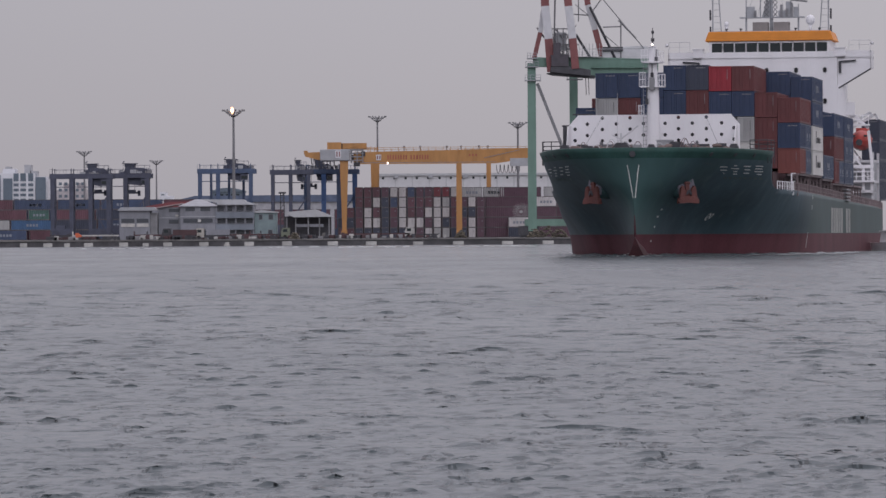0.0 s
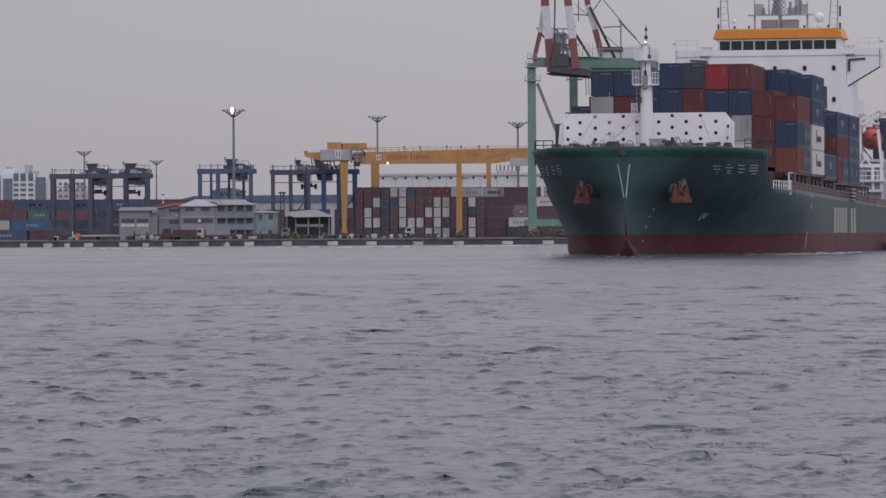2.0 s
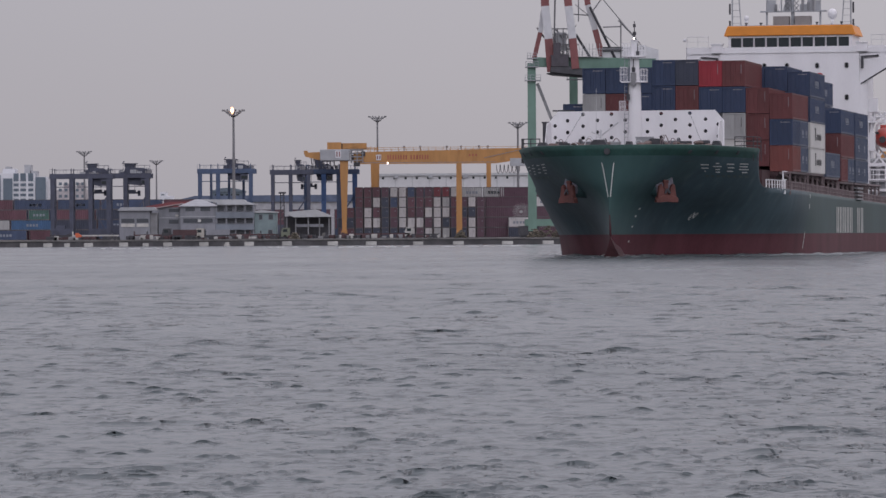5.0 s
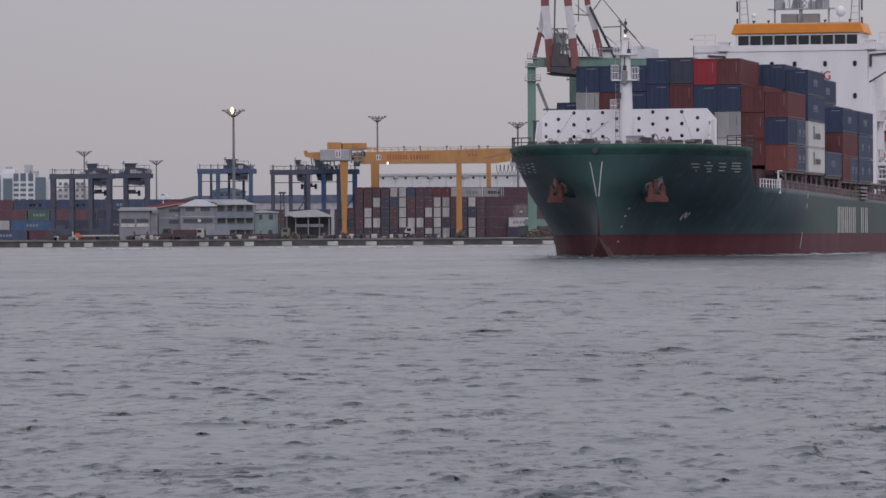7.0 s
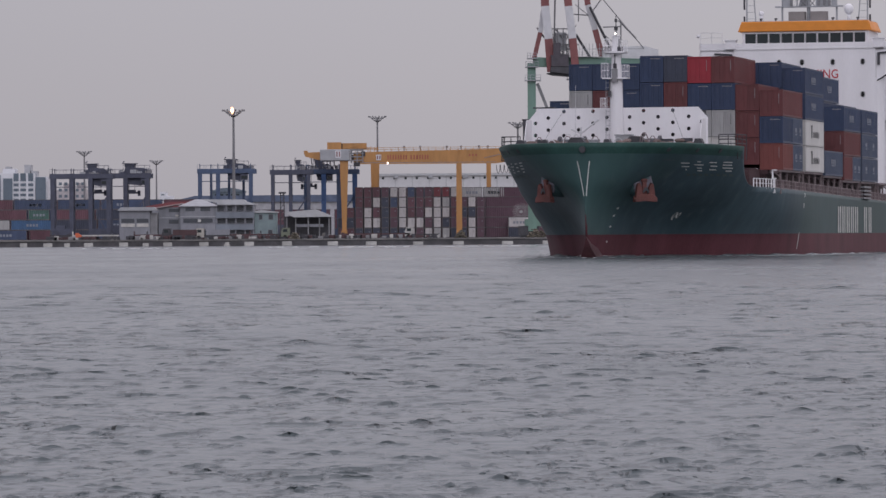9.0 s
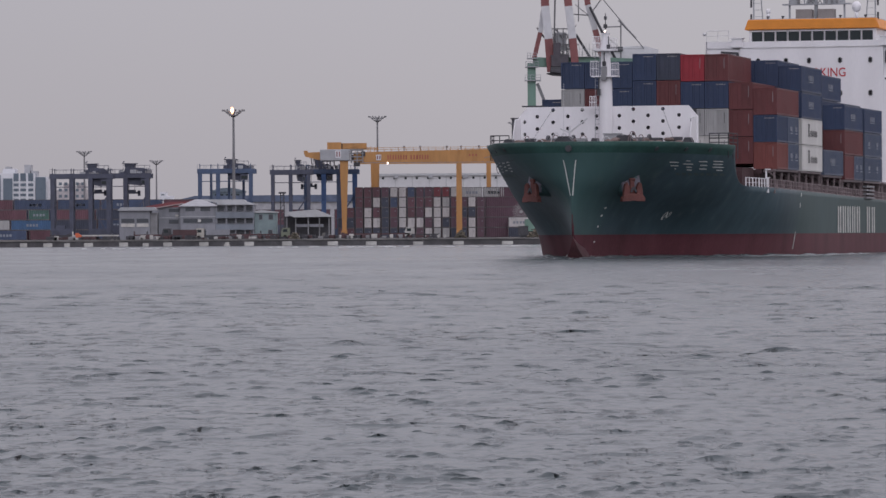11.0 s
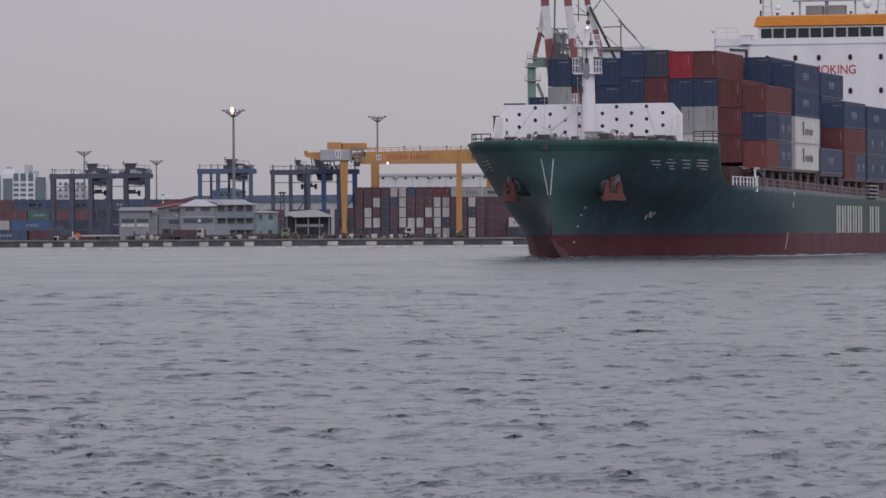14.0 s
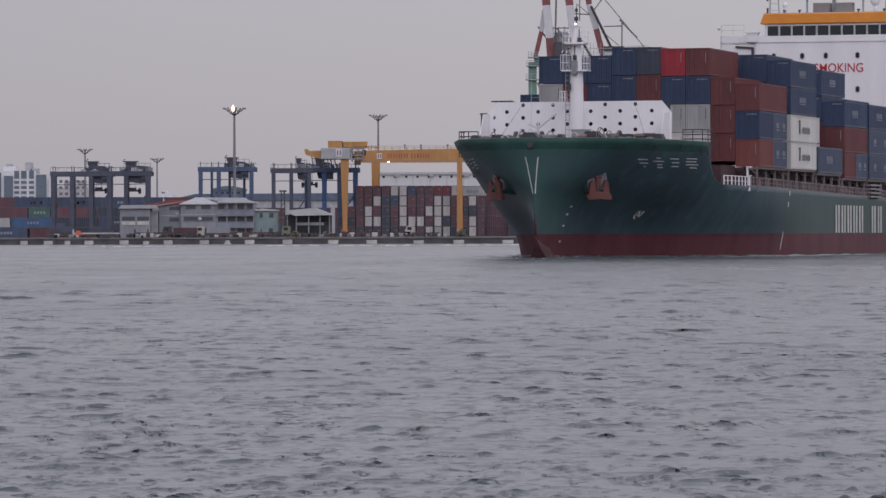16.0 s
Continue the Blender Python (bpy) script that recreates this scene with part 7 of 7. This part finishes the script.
def build_office():
    o = thing("office_building", "weathered pale two-storey harbour office with hipped metal roof", "building", "", x=-58.22, y=1112, z=QZ)
    boxes("wall", [(-11.8, -6.3, 1.4, 12, 0, 8.0)], WALL_PALE, o, "pale wall of the recessed wing")
    boxes("wall", [(-6.3, 2.4, -0.6, 12, 0, 8.35)], WALL_PALE, o, "pale wall of the projecting middle bay")
    boxes("wall", [(2.4, 11.8, 0.6, 12, 0, 8.45)], WALL_PALE, o, "pale wall of the balcony wing")
    bm = bmesh.new()
    prism(bm, [(-12.6, 7.75), (-6.0, 8.75), (-6.0, 9.0), (-12.6, 7.98)], "y", 0.6, 12.4)
    part("roof", bm, ROOF_PINK, o, "thin faded pink metal roof")
    bm = bmesh.new()
    v = [bm.verts.new(p) for p in ((-6.7, -1.2, 8.3), (2.8, -1.2, 8.3), (2.8, 12.4, 8.3), (-6.7, 12.4, 8.3), (-2.9, 4.5, 9.95), (-1.2, 5.5, 9.95), (-6.7, -1.2, 8.12), (2.8, -1.2, 8.12), (2.8, 12.4, 8.12), (-6.7, 12.4, 8.12))]
    for f in ((0, 1, 5, 4), (1, 2, 5), (2, 3, 4, 5), (3, 0, 4), (6, 7, 1, 0), (7, 8, 2, 1), (8, 9, 3, 2), (9, 6, 0, 3), (9, 8, 7, 6)):
        bm.faces.new([v[i] for i in f])
    part("roof", bm, HOUSE_GREY, o, "grey hipped roof of the middle bay")
    bm = bmesh.new()
    prism(bm, [(-0.9, 9.95), (9.0, 9.85), (9.7, 9.3), (12.2, 8.7), (12.2, 8.45), (2.4, 8.45), (2.4, 9.1), (-0.9, 9.6)], "y", 5.8, 12.4)
    part("roof", bm, ROOF_PALE, o, "bright pale metal roof of the long wing")
    boxes("eave", [(2.82, 12.0, -0.9, 5.75, 8.46, 8.62)], HOUSE_GREY, o)
    # floors, parapets and posts of the galleries
    boxes("balcony", [(2.42, 11.8, -1.0, 0.58, 5.25, 5.45), (2.42, 11.8, -1.0, -0.88, 5.45, 6.7)], BALCONY_BLUE, o, "blue-grey upper gallery parapet")
    boxes("balcony", [(2.42, 11.8, -1.0, 0.58, 2.35, 2.55), (2.42, 11.8, -1.0, -0.88, 2.55, 3.75)], BALCONY_BLUE, o, "blue-grey lower gallery parapet")
    boxes("balcony", [(-6.1, 2.3, -1.5, -0.62, 2.45, 2.6), (-6.1, 2.3, -1.5, -1.4, 2.6, 3.8)], WALL_PALE, o)
    boxes("string_course", [(-6.4, 2.38, -0.72, -0.61, 5.55, 5.75), (-11.8, -6.32, 1.28, 1.39, 5.3, 5.5)], HOUSE_GREY, o)
    for x in (2.6, 5.0, 7.3, 9.6, 11.65):
        boxes("pillar", [(x - 0.12, x + 0.12, -0.86, -0.62, 0, 8.45)], WALL_PALE, o)
    for x in (-5.9, -1.9, 2.1):
        boxes("pillar", [(x - 0.14, x + 0.14, -1.38, -1.1, 0, 2.44)], WALL_PALE, o)
    storey_windows(o, [(-9.3, -6.6)], 6.75, 7.7, 1.36), storey_windows(o, [(-9.3, -6.8)], 3.9, 5.0, 1.36)
    storey_windows(o, [(-5.1, -2.6), (-1.4, 1.1)], 6.95, 8.0, -0.64)
    storey_windows(o, [(-5.6, -2.0), (-1.5, 1.7)], 4.1, 5.25, -0.64)
    storey_windows(o, [(2.9, 4.4), (5.2, 6.5), (7.5, 9.2), (9.9, 11.3)], 6.95, 8.1, 0.56)
    storey_windows(o, [(2.8, 4.8), (5.2, 7.1), (7.5, 9.4), (9.8, 11.5)], 3.95, 5.15, 0.56)
    storey_windows(o, [(-5.4, -3.4), (-0.9, 1.4)], 0.4, 2.2, -0.64)
    storey_windows(o, [(3.0, 5.6), (7.4, 11.0)], 0.3, 2.2, 0.56)
    boxes("air_conditioner", [(-2.0, -1.2, -1.0, -0.62, 4.35, 4.95), (-7.6, -6.9, 0.95, 1.38, 5.7, 6.2)], FENDER, o, "white air conditioner box on the wall")
    a = thing("gatehouse", "grey two-storey harbour hut with flat roof", "building", "", x=-75.46, y=1110, z=QZ)
    boxes("wall", [(-3.95, 3.5, 0, 8, 0, 7.2)], WALL_PALE, a)
    # the shadowed gap beside the hut, built as a dark block
    boxes("lean_to", [(3.55, 5.3, 1.2, 8, 0, 6.6)], STEEL_GREY, a, "dark block added for the shadow beside the hut")
    bm = bmesh.new()
    prism(bm, [(-4.4, 7.2), (-3.6, 8.05), (4.6, 8.05), (5.4, 7.35), (5.4, 7.2)], "y", -0.8, 8.5)
    part("roof", bm, HOUSE_GREY, a)
    storey_windows(a, [(-3.53, -0.2), (0.22, 3.27)], 4.17, 5.28, -0.04)
    for q in (0, 1):
        bm = bmesh.new()
        box(bm, -3.53 + q * 3.8, -0.2 + q * 3.4, -0.12, -0.05, 3.2, 4.03)
        part("white_panel", bm, FENDER, a)
    b = thing("annex", "small grey-teal flat-roofed annex", "building", "", x=-43.98, y=1114, z=QZ)
    boxes("wall", [(-2.99, 3.0, 0, 8, 0, 6.64)], WALL_TEAL, b)
    bm = bmesh.new()
    prism(bm, [(-3.27, 6.78), (-0.76, 7.19), (3.28, 6.78), (3.28, 6.5), (-3.27, 6.5)], "y", -0.5, 8.5)
    part("roof", bm, ROOF_PALE, b)
    storey_windows(b, [(1.05, 2.16), (-1.32, -0.48)], 4.83, 6.08, -0.04)
    storey_windows(b, [(0.91, 2.02)], 1.21, 2.32, -0.04)
    s = thing("open_shed", "open-sided shed with a pale sloping metal roof", "shed", "", x=-33.77, y=1108, z=QZ)
    bm = bmesh.new()
    prism(bm, [(-5.47, 6.54), (2.56, 7.24), (7.0, 5.44), (-2.7, 5.3)], "y", -1, 9)
    part("roof", bm, ROOF_PALE, s)
    for x in (-4.5, -2.28, 0.76, 3.53, 5.89):
        bm = bmesh.new()
        box(bm, x - 0.15, x + 0.15, 0, 0.3, 0, 5.44)
        part("post", bm, STEEL_GREY, s)
    # back wall coloured dark for the shade inside the shed
    boxes("back_wall", [(-5.19, 6.3, 6, 6.2, 0, 5.57)], STEEL_DARK, s)
    boxes("parapet", [(-2.42, 4.5, 0.3, 0.5, 2.94, 3.64)], WALL_PALE, s)
    t = thing("fire_tower", "dark steel lattice post with a flat top", "post", "", x=-39.24, y=1106, z=QZ)
    bm = bmesh.new()
    for dx in (-0.5, 0.5):
        beam(bm, (dx, 0, 0), (dx * 0.8, 0, 11.27), 0.25)
    for h in np.arange(1, 10.5, 1.3):
        beam(bm, (-0.5, 0, h), (0.5, 0, h + 1.2), 0.15)
    part("lattice", bm, STEEL_DARK, t)
    boxes("top_plate", [(-0.9, 0.9, -0.5, 0.5, 11.13, 11.54)], STEEL_DARK, t)
    r = thing("red_roofed_shed", "long shed with a dull red metal roof", "shed", "", x=-71.06, y=1175, z=QZ)
    boxes("wall", [(-5.5, 6.2, 0, 12, 0, 8.5)], WALL_PALE, r)
    bm = bmesh.new()
    prism(bm, [(-6.09, 8.45), (-6.09, 8.7), (0.08, 9.75), (6.69, 10.0), (6.69, 8.45)], "y", -0.5, 12.5)
    part("roof", bm, ROOF_RED, r)


build_office()


# ---- background: flats, warehouse, far sheds ----
def build_far():
    f = thing("apartment_building", "white apartment tower with blue-grey window bays far behind the yard", "building", "", x=-195.25, y=2100, z=QZ)
    boxes("wall", [(-13.51, 5.91, 0, 18, 0, 30.79), (-9.31, -3.54, 2, 16, 0, 32.89), (5.91, 11.69, 3, 18, 0, 29.21)], TOWER_WHITE, f)
    for a, b_, t in ((6, 22, 316), (63, 81, 314), (-10, 1, 310)):
        boxes("glazed_bay", [(-10.36 + a * 0.2625, -10.36 + b_ * 0.2625, -0.7, 0, 0, 28.42 + (316 - t) * 0.2625)], TOWER_BLUE, f)
    for a, b_ in ((24, 33), (36, 46), (50, 59)):
        for t0, t1 in ((307, 321), (325, 330), (334, 339), (343, 348), (352, 357), (361, 366)):
            bm = bmesh.new()
            xa, xb = -10.36 + a * 0.2625, -10.36 + b_ * 0.2625
            za, zb = 32.62 - (t1 - 300) * 0.2625, 32.62 - (t0 - 300) * 0.2625
            box(bm, xa, xb, -0.08, 0.02, za, zb)
            w = part("window", bm, TOWER_BLUE, f)
            bm = bmesh.new()
            box(bm, xa - 0.1, xb + 0.1, -0.3, 0, za - 0.25, za - 0.05)
            part("sill", bm, TOWER_WHITE, w)
    for spec in ((0.66, 3.81, 4, 12, 30.52, 34.72), (3.29, 6.7, 4, 12, 29.47, 31.84), (-8.26, -5.64, 4, 12, 32.62, 33.94)):
        boxes("roof_house", [spec], HOUSE_GREY, f)
    g = thing("apartment_building", "pale pinkish low apartment block far behind the cranes", "building", "", x=-179.8, y=2200, z=QZ)
    boxes("wall", [(-8.1, 6.2, 0, 12, 0, 24.1), (-4.8, -1.5, 1, 10, 0, 27.12), (1.8, 5.65, 1, 10, 0, 27.4)], paint("pinkish_plaster", (0.46, 0.43, 0.44), 0.8), g)
    for k in range(4):
        for x in (-7.0, -4.25, -1.5, 1.25, 4.0):
            boxes("window", [(x, x + 1.5, -0.06, 0.02, 20.25 + k * 3.0 - 3, 20.25 + k * 3.0 - 1.6)], TOWER_BLUE, g)
    h = thing("apartment_building", "small pale block far behind the light mast", "building", "", x=-140.54, y=2300, z=QZ)
    boxes("wall", [(-3.29, -0.13, 0, 12, 0, 23.73), (-1.57, 3.32, 2, 12, 0, 21.72)], TOWER_WHITE, h)
    for k in range(3):
        boxes("window", [(-2.72, -0.99, -0.06, 0.02, 22.0 - 3 * k, 22.58 - 3 * k)], TOWER_BLUE, h)
    w = thing("warehouse", "long white clad warehouse with small square windows", "warehouse", "", x=3.15, y=1560, z=QZ)
    boxes("wall", [(-25.64, 39.1, 0, 40, 0, 21.34)], SHED_WHITE, w)
    boxes("roof", [(-26.03, 39.49, -0.8, 40, 21.34, 22.12)], ROOF_PALE, w)
    for px in range(16):
        boxes("window", [(-24.08 + px * 3.9, -24.08 + px * 3.9 + 0.75, -0.08, 0.02, 20.17, 20.95)], WINDOW, w)
    for x in np.arange(-25.44, 38.71, 5.85):
        boxes("rib", [(x, x + 0.25, -0.15, 0, 0, 21.14)], ROOF_PALE, w)
    for x in (-19.98, -8.09, 4.0):
        boxes("roof_unit", [(x, x + 1.56, -0.9, 2, 20.6, 21.77)], HOUSE_GREY, w)
    k = thing("far_shed", "long low blue-grey shed roof behind the yard", "shed", "", x=-68.85, y=1650, z=QZ)
    boxes("wall", [(-30.83, 49.6, 0, 30, 0, 13.49)], paint("far_pale_wall", (0.36, 0.36, 0.38), 0.8), k, "pale wall under the blue roof")
    bm = bmesh.new()
    prism(bm, [(-31.24, 13.47), (-21.55, 15.68), (49.6, 15.87), (50.02, 13.19)], "y", -1, 31)
    part("roof", bm, paint("blue_grey_roof", (0.10, 0.13, 0.20), 0.6), k)
    t = thing("far_hall", "dim blue-grey hall with a shallow arched roof far behind the yard", "building", "", x=-100.0, y=2100, z=QZ)
    boxes("wall", [(-7.0, 7.2, 0, 30, 0, 21.6)], TOWER_BLUE, t)
    bm = bmesh.new()
    prism(bm, [(-7.4, 21.6)] + [(-7.4 + 15.0 * q / 10, 22.2 + 1.3 * math.sin(math.pi * q / 10)) for q in range(11)] + [(7.6, 21.6)], "y", -0.6, 30.5)
    part("roof", bm, TOWER_BLUE, t)
    for q in range(5):
        boxes("window", [(-5.8 + 2.5 * q, -4.4 + 2.5 * q, -0.06, 0.02, 19.4, 20.6)], WINDOW, t)


build_far()


# ---- vehicles and clutter on the quay ----
def trailer(x, y, length, mat, label):
    t = thing("flatbed_trailer", label, "trailer", "vehicles on the quay", x=x, y=y, z=QZ)
    boxes("bed", [(0, length, 0, 2.4, 0.95, 1.3)], mat, t)
    boxes("headboard", [(0, 0.2, 0, 2.4, 1.3, 2.1)], mat, t)
    for k in range(3):
        bm = bmesh.new()
        xx = length - 0.8 - 1.15 * k
        tube(bm, (xx, 0.05, 0.5), (xx, 0.4, 0.5), 0.48, n=12)
        part("wheel", bm, STEEL_DARK, t)
    return t


def truck(x, y, mat, label, load=None):
    t = thing("truck", label, "truck", "vehicles on the quay", x=x, y=y, z=QZ)
    bm = bmesh.new()
    prism(bm, [(0, 0.6), (2.1, 0.6), (2.1, 2.7), (0.35, 2.7), (0, 1.7)], "y", 0, 2.3)
    part("cab", bm, mat, t)
    boxes("windscreen", [(0.5, 1.5, -0.03, 0.02, 1.7, 2.4)], WINDOW, t)
    boxes("chassis", [(2.1, 8.2, 0.2, 2.1, 0.75, 1.1)], STEEL_DARK, t)
    if load:
        boxes("load", [(2.6, 8.2, 0.1, 2.3, 1.1, 2.4)], load, t)
    for xx in (0.9, 5.6, 6.8):
        bm = bmesh.new()
        tube(bm, (xx, 0.0, 0.5), (xx, 0.4, 0.5), 0.5, n=12)
        part("wheel", bm, STEEL_DARK, t)


trailer(-73.76, 1078, 13, YARD_RED, "long maroon flatbed trailer parked on the quay")
trailer(-52.84, 1080, 13, YARD_RED, "maroon flatbed trailer beside pale bundles")
trailer(-24.72, 1078, 17, YARD_RED, "long maroon low trailer parked on the quay")
trailer(-94.05, 1082, 12, STEEL_DARK, "dark flatbed trailer with pale side rail")
trailer(-43.74, 1082, 8, STEEL_DARK, "short dark trailer on the quay")
trailer(-71.2, 1086, 12, STEEL_DARK, "dark flatbed trailer parked behind another on the quay")
trailer(-88.6, 1080, 11, FENDER, "flatbed trailer with a long pale bed")
trailer(-46.5, 1086, 12, YARD_RED, "maroon flatbed trailer before the annex")
truck(-66.9, 1076, STEEL_DARK, "dark truck with a maroon load", YARD_RED)
truck(-59.13, 1079, paint("truck_cream", (0.42, 0.40, 0.36), 0.5), "pale cream truck parked by the office", WALL_PALE)
truck(-38.67, 1080, paint("truck_green", (0.16, 0.18, 0.13), 0.5), "dull green truck by the shed")
truck(-9.09, 1078, FENDER, "white truck cab pulling a trailer", None)
v = thing("forklift", "small bright orange vehicle on the quay", "forklift", "vehicles on the quay", x=-86.78, y=1075, z=QZ)
bm = bmesh.new()
prism(bm, [(-0.75, 0.3), (0.75, 0.3), (0.85, 1.1), (0.3, 1.5), (0.2, 1.75), (-0.6, 1.75), (-0.7, 1.0)], "y", 0, 1.4)
part("body", bm, SIGN_ORANGE, v)
for s in (-0.45, 0.45):
    bm = bmesh.new()
    tube(bm, (s, -0.05, 0.33), (s, 0.3, 0.33), 0.33, n=10)
    part("wheel", bm, STEEL_DARK, v)
r = random.Random(21)
for a, b_, n in ((92, 175, 12), (232, 335, 16), (385, 480, 16), (500, 560, 6), (560, 602, 6), (604, 640, 6), (640, 700, 6), (700, 790, 12)):
    for k in range(n):
        px = a + (b_ - a) * (k + r.random() * 0.6) / n
        w, h = r.uniform(0.4, 1.6), r.uniform(0.0, 0.55)
        X = (px - 784) * 1085 / 8000 + 0.02
        m = r.choice([FENDER, YARD_RED, STEEL_GREY, STEEL_DARK, STEEL_DARK, YARD_RED])
        t = thing("cargo_bundle", "wrapped cargo bundle on a pallet on the quay" if m in (FENDER, ROOF_PALE) else "dark cargo bundle on a pallet on the quay", "cargo", "cargo on the quay", x=X, y=1074, z=QZ)
        bm = bmesh.new()
        box(bm, -w / 2, w / 2, 0, 1.2, 0.15, 0.6 + h)
        bmesh.ops.bevel(bm, geom=bm.edges[:], offset=0.06, segments=1, affect="EDGES")
        part("wrapped_load", bm, m, t)
        boxes("pallet", [(-w / 2, w / 2, 0, 1.2, 0, 0.15)], STEEL_GREY, t)
for k in range(64):
    px = r.choice([(238, 335), (340, 500), (560, 640), (600, 770), (90, 205)])
    X = (r.uniform(*px) - 784) * 1090 / 8000 + 0.02
    w, h = r.uniform(0.8, 2.6), r.uniform(0.5, 1.7)
    t = thing("scrap_pile", "dark pile of gear and scrap on the quay", "cargo", "gear on the quay", x=X, y=1088 + 2.2 * (k % 4), z=QZ)
    for q in range(4):
        cx, cw, hh = r.uniform(-w / 2, w / 2), r.uniform(0.2, 0.6), h * r.uniform(0.35, 1.0)
        bm = bmesh.new()
        prism(bm, [(cx - cw, 0), (cx + cw, 0), (cx + cw * r.uniform(0.6, 1.0), hh), (cx - cw * r.uniform(0.3, 1.0), hh * r.uniform(0.7, 1.0))], "y", 0.35 * q, 0.35 * q + 0.9)
        part("gear", bm, r.choice([STEEL_DARK, STEEL_DARK, YARD_RED, STEEL_GREY, CONCRETE]), t)
for x, w in ((21.65, 3.2), (24.75, 4.2), (27.68, 3.6), (4.24, 2.4), (-35.16, 2.0)):
    t = thing("net_heap", "heap of brown nets and scrap on the quay", "heap", "heaps on the quay", x=x, y=1072, z=QZ)
    bm = bmesh.new()
    for q in range(60):
        a = r.uniform(-1, 1)
        bmesh.ops.create_icosphere(bm, subdivisions=1, radius=r.uniform(0.15, 0.4), matrix=Matrix.Translation((a * w / 2, r.uniform(0, 1.2), r.random() * 2.2 * (1 - a * a) * (w / 4 + 0.2))) @ Matrix.Rotation(r.random() * 3, 4, "X") @ Matrix.Diagonal((1.3, 1, 0.6, 1)))
    part("nets", bm, paint("net_brown", (0.13, 0.115, 0.09), 0.9, vary=0.35), t)


# ---- broken foam off the quay and the launch beyond the ship ----
def build_quay_foam():
    w = tagged(new("quay_foam"), "thin broken streaks of white foam on the water off the quay", "foam", kind="stuff")
    rf = random.Random(31)
    bm = bmesh.new()
    for a, b_, n, D in ((480, 560, 10, 905), (600, 720, 16, 900), (780, 850, 14, 885), (860, 950, 20, 890), (560, 700, 8, 840), (120, 330, 10, 860)):
        for k in range(n):
            x = (rf.uniform(a, b_) - 784) * D / 8000 + 0.0
            bmesh.ops.create_icosphere(bm, subdivisions=1, radius=1.0, matrix=Matrix.Translation((x, D + rf.uniform(-14, 14), 0.04)) @ Matrix.Diagonal((rf.uniform(0.3, 1.6), rf.uniform(0.5, 2.2), 0.08, 1)))
    part("foam", bm, FOAM, w)


build_quay_foam()


# ---- what moves ----
def motions():
    walk(ship, SAILING)
    for ob, local in ABOARD:
        walk(ob, [(t, m @ local) for t, m in SAILING])
    walk(launch, [(t, pose(x, y, 0, 0, 0, 25)) for t, x, y in LAUNCH])
    for k, (sheet, vx, vy) in enumerate(DRIFT):
        walk(sheet, [(0.5 * q, pose(vx * (0.5 * q - 8), vy * (0.5 * q - 8), 0.006 * math.sin(2.2 * q + 1.7 * k))) for q in range(33)])


motions()
